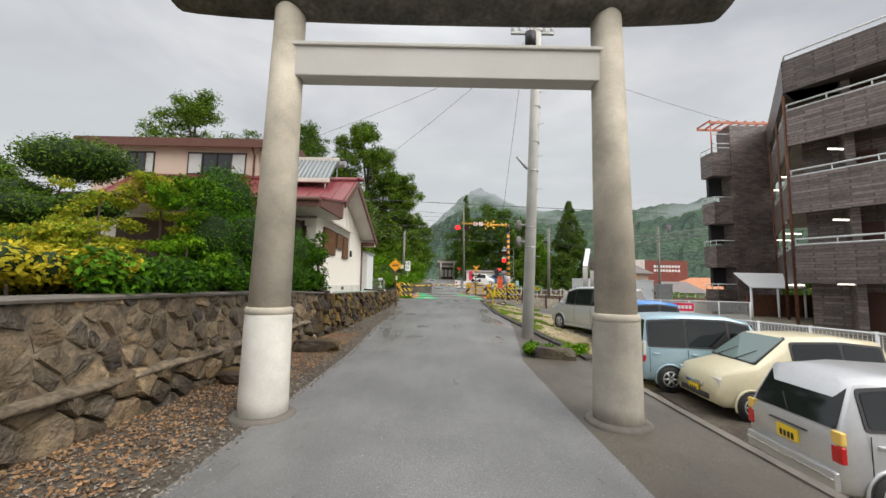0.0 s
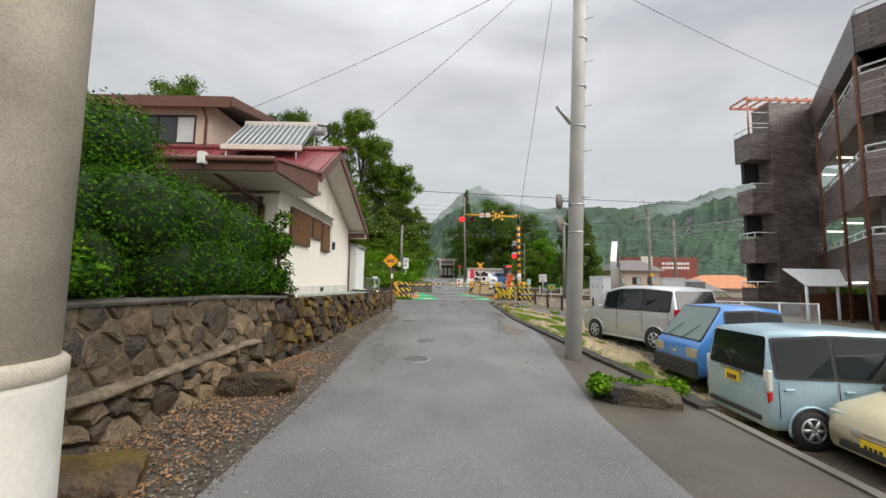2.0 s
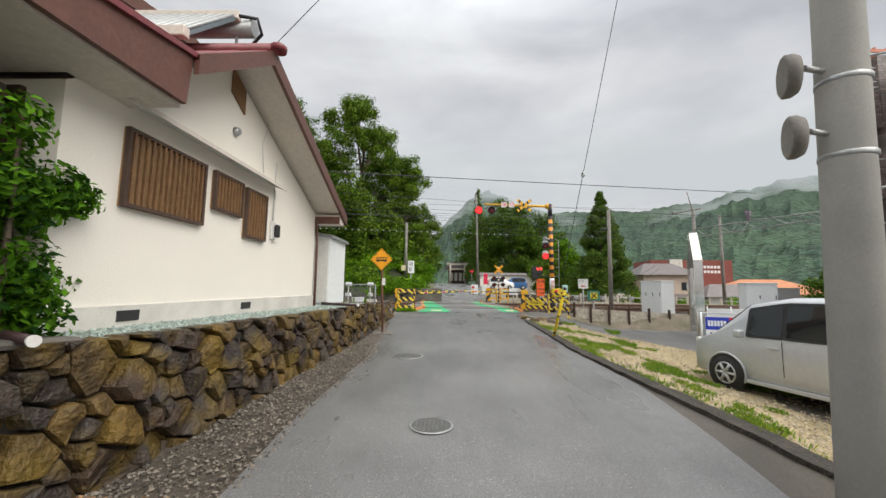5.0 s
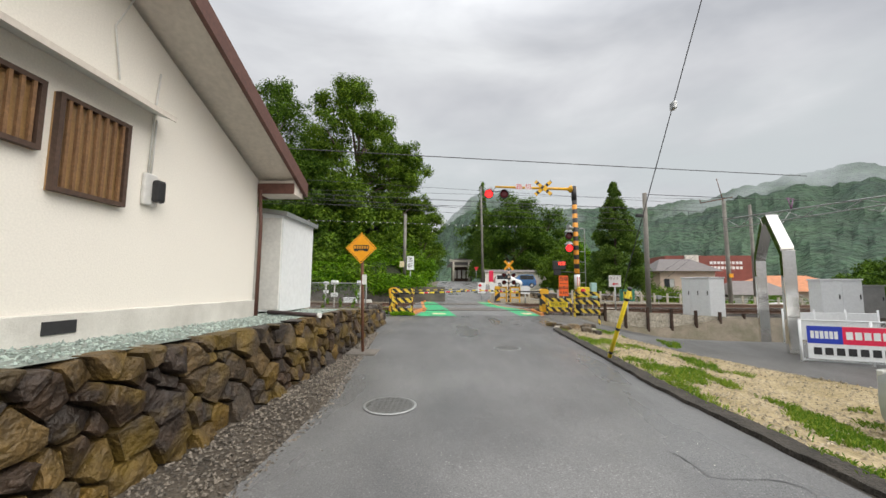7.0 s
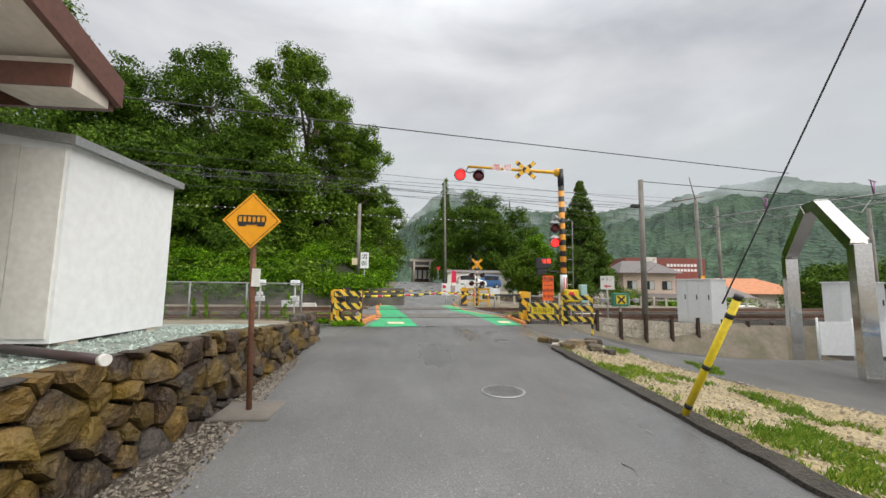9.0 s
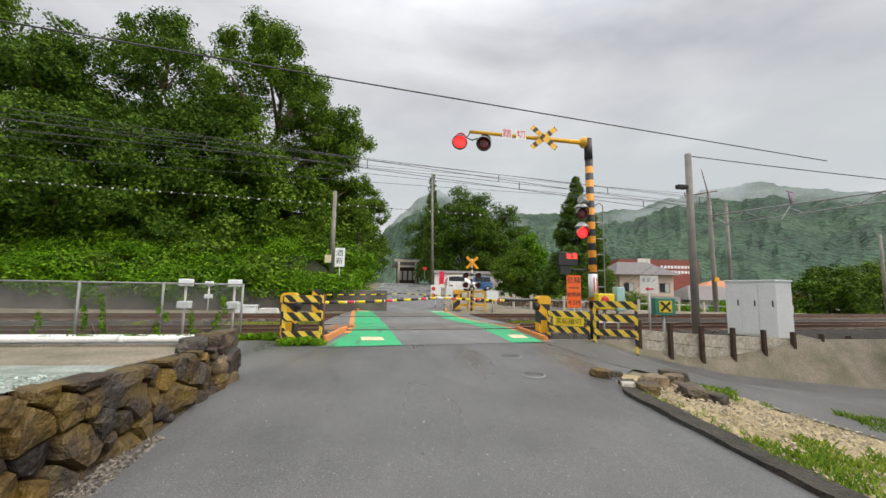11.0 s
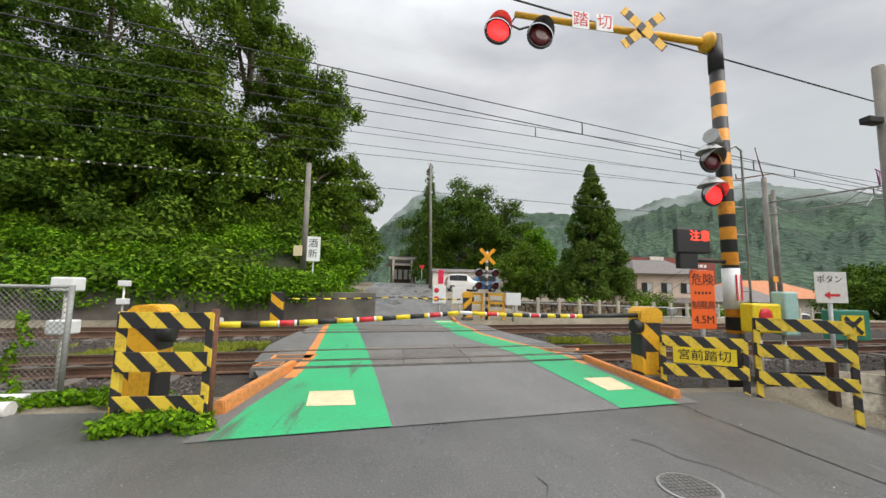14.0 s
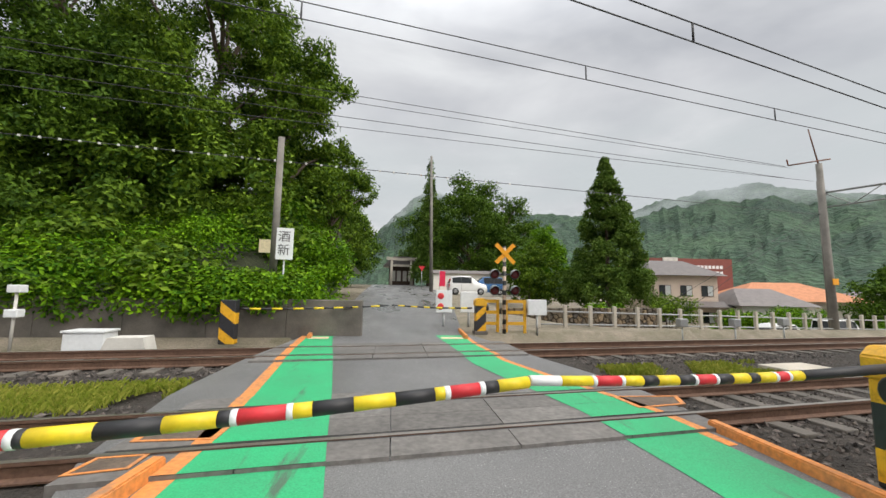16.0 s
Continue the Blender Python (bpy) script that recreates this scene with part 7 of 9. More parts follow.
def build_apartment():
    ox, oy, oz = 18.9, 25.6, -0.6
    t = thing("apartment_block", ox, oy, oz, 0, "dark tiled apartment block with white-railed galleries", "apartment block")
    H = 13.6
    bm = B()
    box(bm, 1.2, 4.2, 0, 1.3, 0, H)
    part("end_wall", bm, DARKTILE, t, "dark brown tiled end wall")
    for k, (z, h) in enumerate(((10.0, 1.65), (6.6, 1.5), (3.55, 1.5), (0.55, 1.5))):
        bm = B()
        box(bm, -0.1, 1.19, 0.05, 1.25, z, z + h)
        b = part("balcony", bm, DARKTILE, t, "dark tiled balcony")
        bm = B()
        for y in (0.08, 0.65, 1.22):
            rod(bm, (-0.06, y, z + h), (-0.06, y, z + h + 0.35), 0.025, 0.025, 6)
        rod(bm, (-0.06, 0.08, z + h + 0.35), (-0.06, 1.22, z + h + 0.35), 0.035, 0.035, 8)
        rod(bm, (-0.06, 0.08, z + h + 0.35), (1.19, 0.08, z + h + 0.35), 0.035, 0.035, 8)
        part("balcony_rail", bm, WHITE, b)
        # Solid block, near-black to stand for the shade of the opening below.
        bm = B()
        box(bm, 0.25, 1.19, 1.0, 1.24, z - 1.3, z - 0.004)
        part("balcony_shade_block", bm, DARKINSIDE, b)
    for x in np.linspace(-0.2, 4.2, 8):
        bm = B()
        box(bm, x - 0.04, x + 0.04, -0.1, 1.3, 13.85, 13.95)
        part("pergola_slat", bm, TERRACOTTA, t)
    for y in (-0.1, 1.2):
        bm = B()
        box(bm, -0.25, 4.25, y, y + 0.08, 13.7, 13.845)
        part("pergola_beam", bm, TERRACOTTA, t, "orange-red pergola beam")
    for z in (12.3, 13.0):
        bm = B()
        rod(bm, (-0.05, 0.1, z), (1.2, 0.1, z), 0.03, 0.03, 6)
        part("roof_rail", bm, WHITE, t)
    bm = B()
    rod(bm, (-0.1, 0.05, 11.6), (-0.1, 0.05, 13.7), 0.05, 0.05, 6)
    part("pergola_post", bm, TERRACOTTA, t)
    # gallery wing that bends towards the car park
    P = [(22.9 - ox, 25.8 - oy), (16.6 - ox, 17.6 - oy), (20.2 - ox, 11.6 - oy), (25.0 - ox, 6.0 - oy)]
    part("wing_wall", facade_strip(P, 1.9, 0.3, 0, 12.6), DARKTILE, t, "dark tiled back wall of the galleries")
    for k, z in enumerate((3.15, 6.45, 9.75)):
        part("gallery_floor", facade_strip(P, 0.16, 1.9, z - 0.2, z), CONCRETE, t)
        pp = part("parapet", facade_strip(P, 0.0, 0.15, z - 0.75, z + 1.0), DARKTILE, t, "dark tiled gallery parapet")
        part("gallery_rail", facade_rail(P, 0.07, z + 1.0, 1.3), WHITE, pp, "white gallery rail")
    for z in (2.55, 5.45, 8.75):
        for u, v in ((0.25, 0), (0.6, 0), (0.2, 1), (0.6, 1)):
            a, b = Vector(P[v]), Vector(P[v + 1])
            c = a.lerp(b, u)
            bm = B()
            box(bm, c.x + 0.3, c.x + 1.3, c.y + 0.3, c.y + 0.36, z - 0.2, z - 0.13)
            part("ceiling_lamp", bm, TUBE, t, "lit fluorescent tube")
    part("roof_slab", facade_strip(P, -0.05, 2.3, 11.7, 13.3), DARKTILE, t)
    part("roof_rail", facade_rail(P, 0.1, 13.3, 1.6), WHITE, t)
    for u, v in ((0.15, 0), (0.62, 0), (0.97, 0), (0.9, 1)):
        c = Vector(P[v]).lerp(Vector(P[v + 1]), u)
        bm = B()
        rod(bm, (c.x - 0.12, c.y - 0.1, 0), (c.x - 0.12, c.y - 0.1, 11.6), 0.07, 0.07, 10)
        part("downpipe", bm, RUST, t, "rust-red downpipe")
    for z in (0.0, 3.15, 6.45, 9.75):
        for u, v in ((0.3, 0), (0.7, 0), (0.3, 1), (0.7, 1), (0.3, 2)):
            a, b = Vector(P[v]), Vector(P[v + 1])
            c = a.lerp(b, u)
            d = (b - a).normalized()
            n = Vector((-d.y, d.x)) if -d.y > 0 else Vector((d.y, -d.x))
            c = c + n * 1.84
            bm = B()
            prism(bm, [(p.x, p.y) for p in (c - d * 0.45, c + d * 0.45, c + d * 0.45 + n * 0.05, c - d * 0.45 + n * 0.05)], "z", z + 0.02, z + 2.05)
            part("flat_door", bm, BROWN, t)
    # bicycle shelter
    s = thing("bike_shelter", 17.2, 21.0, -0.7, 0, "small shelter with a white translucent canopy and brown board", "shelter")
    bm = B()
    slope_slab(bm, (0, 0, 2.3), (3.2, 0, 2.3), (3.2, 1.2, 3.15), (0, 1.2, 3.15), 0.05)
    part("canopy", bm, WHITE, s)
    for x in (0.1, 1.6, 3.1):
        bm = B()
        rod(bm, (x, 0.1, 0), (x, 0.1, 2.3), 0.06, 0.06, 8)
        part("post", bm, WHITE, s)
    bm = B()
    box(bm, 0.2, 5.5, 0.5, 0.6, 0.3, 1.9)
    part("board_fence", bm, RUST, s)
    f = thing("car_park_fence", 10.2, 16.0, -0.75, -76, "white steel mesh fence along the car park", "fence")
    for i in range(11):
        bm = B()
        rod(bm, (i * 1.5, 0, -0.2), (i * 1.5, 0, 1.15), 0.04, 0.04, 8)
        part("post", bm, WHITE, f)
    for z in (0.25, 1.1):
        bm = B()
        rod(bm, (0, 0, z), (15, 0, z), 0.035, 0.035, 6)
        part("rail", bm, WHITE, f)
    bm = B()
    for i in range(150):
        box(bm, i * 0.1 - 0.005, i * 0.1 + 0.005, -0.005, 0.005, 0.25, 1.1)
    for k in range(10):
        box(bm, 0, 15, 0.006, 0.012, 0.3 + k * 0.08, 0.307 + k * 0.08)
    tagged(part("mesh_wires", bm, WHITE, f), kind="stuff")


build_apartment()


# ---- vehicles ----
def paint(name, color, rough=0.3, metal=0.0):
    return material(name, color, rough, metal, 0.06, 2.0, 0.0, spec=0.5, coat=0.4)


def build_car(x, y, z, rz, name, st, colour, label, wheels, wr, front_glass, rear_plate, lamps):
    """st: stations along the length from the tail: (s, bottom, waist, top, half width, half width at the top). The nose is towards +x."""
    t = thing(name, x, y, z, rz, label, "car", "parked cars")
    bm = B()
    rings = []
    for s, zb, zw, zt, w, wt in st:
        zm = zb + 0.55 * (zw - zb)
        half = [(w * 0.9, zb), (w * 0.98, zb + 0.07), (w, zb + 0.2), (w * 1.012, zm), (w * 0.985, zw), (wt + (w * 0.985 - wt) * 0.3, zw + (zt - zw) * 0.62), (wt, zt - min(0.07, (zt - zw) * 0.35)), (wt * 0.93, zt - 0.018), (wt * 0.7, zt)]
        prof = [(-a, b) for a, b in half] + [(a, b) for a, b in half[::-1]]
        rings.append([bm.verts.new((s, a, b)) for a, b in prof])
    n = len(rings[0])
    for a, b in zip(rings, rings[1:]):
        for i in range(n):
            bm.faces.new((a[i], a[(i + 1) % n], b[(i + 1) % n], b[i])).smooth = True
    bm.faces.new(rings[0]), bm.faces.new(rings[-1])
    sharp = [e for e in bm.edges if len(e.link_faces) == 2 and e.calc_face_angle(0) > 0.5]
    bmesh.ops.bevel(bm, geom=sharp, offset=0.035, segments=3, affect="EDGES", profile=0.6)
    for f in bm.faces:
        f.smooth = True
    part("body", bm, colour, t)
    mid_s = (st[0][0] + st[-1][0]) / 2

    def pane(nm, quad, edge, mat, lift, parent=None, label_=""):
        """A curved-edge pane set proud of the body, drawn in by a fixed edge."""
        c = sum((Vector(q) for q in quad), Vector()) / 4
        nrm = (Vector(quad[1]) - Vector(quad[0])).cross(Vector(quad[2]) - Vector(quad[0])).normalized()
        if nrm.dot(c - Vector((mid_s, 0, 0.6))) < 0:
            nrm = -nrm
        pts = []
        for k, q in enumerate(quad):
            q = Vector(q)
            e0, e1 = (Vector(quad[k - 1]) - q).normalized(), (Vector(quad[(k + 1) % 4]) - q).normalized()
            p = q + (e0 + e1) * edge
            r = 0.045
            pts += [p + e0 * r, p + (e0 + e1) * r * 0.29, p + e1 * r]
        b = B()
        vs = [b.verts.new(p + nrm * lift) for p in pts]
        vi = [b.verts.new(p - nrm * 0.03) for p in pts]
        b.faces.new(vs)
        for i in range(len(pts)):
            k = (i + 1) % len(pts)
            b.faces.new((vs[i], vi[i], vi[k], vs[k]))
        return part(nm, b, mat, parent or t, label_)

    cabin = []
    for i in range(len(st) - 1):
        (s0, b0, w0, t0, h0, k0), (s1, b1, w1, t1, h1, k1) = st[i], st[i + 1]
        if t0 - w0 > 0.28 and t1 - w1 > 0.28:
            cabin.append(i)
            for sd in (-1, 1):
                def out(w, h, k, t_, zz):
                    u = (zz - w) / (t_ - 0.07 - w)
                    e = h * 0.985
                    return sd * (e + (k - e) * (0.7 * u / 0.66 if u < 0.66 else 0.7 + 0.3 * (u - 0.66) / 0.34))
                q0, q1, r0, r1 = w0 + 0.02, w1 + 0.02, t0 - 0.10, t1 - 0.10
                quad = ((s0, out(w0, h0, k0, t0, q0), q0), (s1, out(w1, h1, k1, t1, q1), q1), (s1, out(w1, h1, k1, t1, r1), r1), (s0, out(w0, h0, k0, t0, r0), r0))
                surround = pane("window_surround", quad, -0.012, BLACK, 0.012)
                pane("side_window", quad, 0.03, CARGLASS, 0.017, surround)
                b = B()
                box(b, s0 + 0.02, s0 + 0.027, sd * h0 * 1.012 - 0.004, sd * h0 * 1.012 + 0.004, b0 + 0.2, w0 - 0.02)
                part("door_gap", b, BLACK, t)
                b = B()
                box(b, s0 + 0.1, s0 + 0.24, sd * h0 * 1.012 - 0.02, sd * h0 * 1.012 + 0.02, w0 - 0.16, w0 - 0.125, 0.008)
                part("door_handle", b, colour, t)
        elif t1 - t0 > 0.3 and i < len(st) / 2:
            quad = ((s0, -k0 * 0.93, t0 + 0.0), (s0, k0 * 0.93, t0 + 0.0), (s1, k1 * 0.95, t1 - 0.06), (s1, -k1 * 0.95, t1 - 0.06))
            pane("rear_window", quad, 0.015, CARGLASS, 0.016)
            b = B()
            p, q = Vector(quad[0]).lerp(Vector(quad[1]), 0.5), Vector(quad[2]).lerp(Vector(quad[3]), 0.4)
            rod(b, p + Vector((-0.03, 0, 0.03)), p.lerp(q, 0.45) + Vector((-0.035, 0.16, 0)), 0.008, 0.005, 6)
            part("rear_wiper", b, BLACK, t)
        elif t0 - t1 > 0.3:
            quad = ((s0, -k0 * 0.93, t0 - 0.02), (s0, k0 * 0.93, t0 - 0.02), (s1, k1 * 0.97, t1), (s1, -k1 * 0.97, t1))
            surround = pane("windscreen_surround", quad, 0.0, BLACK, 0.012)
            pane("windscreen", quad, 0.03, front_glass, 0.018, surround)
            lo, up = Vector(quad[2]).lerp(Vector(quad[3]), 0.5), Vector(quad[0]).lerp(Vector(quad[1]), 0.5)
            nrm = Vector((1, 0, 0.4)).normalized() * 0.03
            for off in (-0.42, 0.12):
                b = B()
                p = lo + Vector((0.0, off, 0.01)) + nrm
                rod(b, p, p + (up - lo) * 0.42 + Vector((0, 0.26, 0)), 0.009, 0.006, 6)
                part("wiper", b, BLACK, t)
    for s in wheels:
        for sd in (-1, 1):
            w = st[2][4]
            b = B()
            lathe(b, [(wr * 0.62, -0.085), (wr * 0.97, -0.08), (wr, -0.05), (wr, 0.05), (wr * 0.97, 0.08), (wr * 0.62, 0.085)], 24)
            bmesh.ops.transform(b, matrix=pose(s, sd * (w - 0.05), wr, 90, 0, 0), verts=b.verts)
            tyre = part("wheel", b, TYRE, t)
            b = B()
            lathe(b, [(wr * 0.66, -0.03), (wr * 0.66, 0.012), (wr * 0.58, 0.016), (wr * 0.54, -0.01), (wr * 0.2, -0.012), (wr * 0.16, 0.02)], 24)
            for q in range(6):
                a = 2 * math.pi * q / 6
                rod(b, (0, 0, 0.01), (wr * 0.6 * math.cos(a), wr * 0.6 * math.sin(a), 0.008), 0.03, 0.024, 6)
            bmesh.ops.transform(b, matrix=pose(s, sd * (w + 0.03), wr, -90 * sd, 0, 0), verts=b.verts)
            part("rim", b, RIMSILVER, tyre, "silver wheel rim")
            b = B()
            lathe(b, [(wr * 1.17, -0.02), (wr * 1.17, 0.008), (wr * 1.0, 0.009)], 28)
            bmesh.ops.transform(b, matrix=pose(s, sd * (w * 1.012 - 0.004), wr * 1.02, -90 * sd, 0, 0), verts=b.verts)
            part("wheel_arch", b, BLACK, t)
            b = B()
            tube(b, [(s + wr * 1.2 * math.cos(a), sd * (w * 1.012 + 0.002), wr * 1.02 + wr * 1.2 * math.sin(a)) for a in np.linspace(-0.35, math.pi + 0.35, 20)], 0.02, 6)
            part("arch_lip", b, colour, t)
    for sd in (-1, 1):
        w = st[2][4]
        b = B()
        box(b, wheels[0] + wr * 1.2, wheels[1] - wr * 1.2, sd * w - 0.018, sd * w + 0.018, 0.2, 0.27, 0.01)
        part("sill", b, colour, t)
    tail, nose = st[0][0], st[-1][0]
    for nm, (bx, by0, by1, bz0, bz1, bmat) in lamps:
        for sd in ((-1, 1) if by0 > 0 else (1,)):
            b = B()
            box(b, bx - 0.035, bx + 0.035, min(sd * by0, sd * by1), max(sd * by0, sd * by1), bz0, bz1, 0.018)
            part(nm, b, bmat, t)
    if rear_plate:
        px_, pz_ = rear_plate
        b = B()
        box(b, px_ - 0.012, px_ + 0.012, -0.165, 0.165, pz_, pz_ + 0.165, 0.004)
        p = part("number_plate", b, PLATE, t, "yellow number plate")
        b = B()
        s = -1 if px_ < (tail + nose) / 2 else 1
        for q in range(4):
            box(b, px_ + s * 0.013, px_ + s * 0.016, -0.11 + q * 0.06, -0.07 + q * 0.06, pz_ + 0.02, pz_ + 0.1)
        part("plate_digits", b, BLACK, p)
    front = st[cabin[-1] + 1]
    for sd in (-1, 1):
        b = B()
        box(b, front[0] - 0.02, front[0] + 0.1, sd * front[4] + (0.03 if sd > 0 else -0.19), sd * front[4] + (0.19 if sd > 0 else -0.03), front[2] + 0.0, front[2] + 0.14, 0.035)
        part("door_mirror", b, colour, t)
    return t


RIMSILVER = material("bright wheel alloy", (0.55, 0.56, 0.57), 0.35, 0.7, 0.1, 5.0, 0.0)


TALL = [(0.0, 0.32, 0.62, 0.95, 0.68, 0.66), (0.03, 0.25, 0.95, 1.0, 0.73, 0.70), (0.14, 0.22, 0.98, 1.68, 0.735, 0.63), (1.0, 0.2, 0.97, 1.74, 0.737, 0.64), (1.95, 0.2, 0.96, 1.72, 0.737, 0.635), (2.45, 0.2, 0.95, 1.62, 0.735, 0.61), (2.95, 0.2, 0.92, 1.0, 0.72, 0.62), (3.36, 0.22, 0.75, 0.85, 0.69, 0.58), (3.42, 0.28, 0.6, 0.7, 0.6, 0.5)]
SMALL = [(0.0, 0.32, 0.62, 0.88, 0.68, 0.65), (0.04, 0.24, 0.90, 0.95, 0.72, 0.69), (0.30, 0.2, 0.96, 1.53, 0.73, 0.60), (1.05, 0.2, 0.96, 1.60, 0.737, 0.62), (1.95, 0.2, 0.95, 1.57, 0.737, 0.61), (2.62, 0.2, 0.93, 1.04, 0.735, 0.66), (3.22, 0.22, 0.80, 0.88, 0.71, 0.60), (3.36, 0.28, 0.56, 0.66, 0.64, 0.5)]
VAN = [(0.0, 0.36, 0.75, 1.0, 0.74, 0.70), (0.05, 0.28, 1.0, 1.08, 0.80, 0.76), (0.22, 0.24, 1.04, 1.68, 0.83, 0.68), (1.2, 0.22, 1.03, 1.74, 0.835, 0.70), (2.3, 0.22, 1.01, 1.72, 0.835, 0.69), (3.0, 0.22, 0.99, 1.60, 0.83, 0.66), (3.75, 0.22, 0.97, 1.05, 0.82, 0.68), (4.2, 0.24, 0.8, 0.9, 0.78, 0.62), (4.28, 0.3, 0.6, 0.7, 0.66, 0.5)]
TRUCK = [(0.0, 0.38, 0.7, 0.8, 0.70, 0.68), (0.02, 0.35, 0.82, 0.86, 0.73, 0.70), (1.2, 0.35, 0.84, 0.9, 0.735, 0.70), (1.4, 0.33, 1.02, 1.70, 0.735, 0.62), (1.95, 0.30, 1.02, 1.77, 0.735, 0.64), (2.6, 0.30, 1.0, 1.74, 0.735, 0.63), (3.14, 0.30, 0.96, 1.02, 0.735, 0.70), (3.24, 0.30, 0.86, 0.94, 0.73, 0.69), (3.27, 0.34, 0.8, 0.86, 0.70, 0.66)]
tail_tall = [("tail_lamp", (0.05, 0.63, 0.738, 0.62, 0.8, TAILLENS)), ("reversing_lamp", (0.055, 0.63, 0.738, 0.805, 1.12, HEADLAMP)), ("tailgate_handle", (0.0, -0.3, 0.3, 0.97, 1.01, CHROME)), ("bumper", (0.0, -0.6, 0.6, 0.34, 0.42, PLASTIC)), ("head_lamp", (3.3, 0.42, 0.68, 0.62, 0.78, HEADLAMP))]
tail_small = [("tail_lamp", (0.03, 0.60, 0.735, 0.60, 0.80, TAILLENS)), ("turn_lamp", (0.035, 0.60, 0.735, 0.805, 0.96, AMBERLENS)), ("bumper_trim", (-0.045, -0.68, 0.68, 0.40, 0.425, CHROME)), ("tailgate_handle", (0.005, -0.3, 0.3, 0.815, 0.84, PLASTIC)), ("bumper", (-0.02, -0.69, 0.69, 0.28, 0.50, SILVERP := paint("silver paint", (0.52, 0.53, 0.55), 0.35, 0.5))), ("head_lamp", (3.3, 0.40, 0.66, 0.55, 0.72, HEADLAMP))]
nose_small = [("head_lamp", (3.27, 0.40, 0.68, 0.58, 0.76, HEADLAMP)), ("grille", (3.37, -0.28, 0.28, 0.52, 0.6, CHROME)), ("lower_grille", (3.375, -0.45, 0.45, 0.32, 0.42, PLASTIC)), ("tail_lamp", (0.02, 0.56, 0.715, 0.55, 0.88, TAILLENS))]
TRUCKLENS = pane_material("pale amber headlamp", (0.42, 0.38, 0.24), 0.12)
nose_truck = [("head_lamp", (3.245, 0.40, 0.71, 0.68, 0.88, TRUCKLENS)), ("bumper", (3.29, -0.74, 0.74, 0.28, 0.62, PLASTIC)), ("bumper_slot", (3.30, -0.4, 0.4, 0.40, 0.48, BLACK)), ("badge", (3.25, -0.05, 0.05, 0.72, 0.80, CHROME))]
nose_van = [("head_lamp", (3.64, 0.48, 0.76, 0.72, 0.88, HEADLAMP)), ("grille", (3.71, -0.45, 0.45, 0.5, 0.66, PLASTIC)), ("tail_lamp", (0.04, 0.66, 0.8, 0.8, 1.15, TAILLENS))]
CREAMP = paint("cream paint", (0.66, 0.60, 0.42))
ICEBLUE = paint("ice blue paint", (0.34, 0.48, 0.56), 0.3, 0.3)
BLUEP = paint("bright blue paint", (0.07, 0.24, 0.60))
VANP = paint("pale silver paint", (0.58, 0.60, 0.62), 0.32, 0.4)
build_car(4.7, 5.25, low_z(5.2), -4, "silver_hatchback", SMALL, SILVERP, "silver kei hatchback with red tail lamps in the car park", (0.55, 2.75), 0.26, CARSKYGLASS, (-0.012, 0.62), tail_small)
build_car(8.7, 7.85, low_z(7.5), 176, "cream_hatchback", SMALL, CREAMP, "cream kei hatchback parked nose to the lane", (0.55, 2.75), 0.26, CARSKYGLASS, (3.39, 0.36), nose_small)
build_car(4.75, 9.65, low_z(9.5), -4, "ice_blue_wagon", TALL, ICEBLUE, "ice blue tall kei wagon with dark rear glass", (0.6, 2.85), 0.27, CARSKYGLASS, (-0.01, 0.80), tail_tall)
build_car(8.25, 11.62, low_z(11.2), 180, "blue_kei_truck", TRUCK, BLUEP, "bright blue kei truck with a black bumper", (0.7, 2.75), 0.26, CARSKYGLASS, None, nose_truck)
build_car(6.45, 12.85, -0.27, 106, "silver_minivan", [(a * 0.87, *b) for a, *b in VAN], VANP, "pale silver compact minivan parked along the grass bank", (0.65, 3.0), 0.30, CARSKYGLASS, None, nose_van)


# ---- plants ----
def leaf_cloud(blobs, count, size, seed, shell=0.5, flat=0.0, droop=0.0):
    """Leaf quads in and on a set of blobs (x, y, z, rx, ry, rz): verts and faces."""
    rng = np.random.default_rng(seed)
    blobs = np.array(blobs, float)
    vol = np.cbrt(blobs[:, 3] * blobs[:, 4] * blobs[:, 5]) ** 2
    idx = rng.choice(len(blobs), count, p=vol / vol.sum())
    d = rng.normal(size=(count, 3))
    d /= np.linalg.norm(d, axis=1)[:, None]
    r = 1 - shell * rng.random(count) ** 1.6
    r *= 1 + 0.12 * rng.normal(size=count)
    c = blobs[idx, :3] + d * r[:, None] * blobs[idx, 3:]
    nrm = d * 0.8 + rng.normal(size=(count, 3)) * 0.55 + np.array([0, 0, 0.45 + flat])
    nrm /= np.linalg.norm(nrm, axis=1)[:, None]
    a = np.cross(nrm, rng.normal(size=(count, 3)))
    a /= np.linalg.norm(a, axis=1)[:, None]
    b = np.cross(nrm, a)
    s = size * rng.uniform(0.6, 1.35, count)[:, None]
    fold = nrm * s * 0.18
    v = np.stack([c - a * s, c - b * s * 0.52 + fold, c + a * s - nrm * s * droop, c + b * s * 0.52 + fold], 1).reshape(-1, 3)
    f = np.arange(count * 4).reshape(-1, 4)
    return v, f


def leaves(name, blobs, count, size, mat, seed, parent=None, **kw):
    v, f = leaf_cloud(blobs, count, size, seed, **kw)
    me = bpy.data.meshes.new(name)
    me.from_pydata(v.tolist(), [], f.tolist())
    me.materials.append(mat)
    ob = new(name, me)
    if parent:
        ob.parent = parent
    return ob


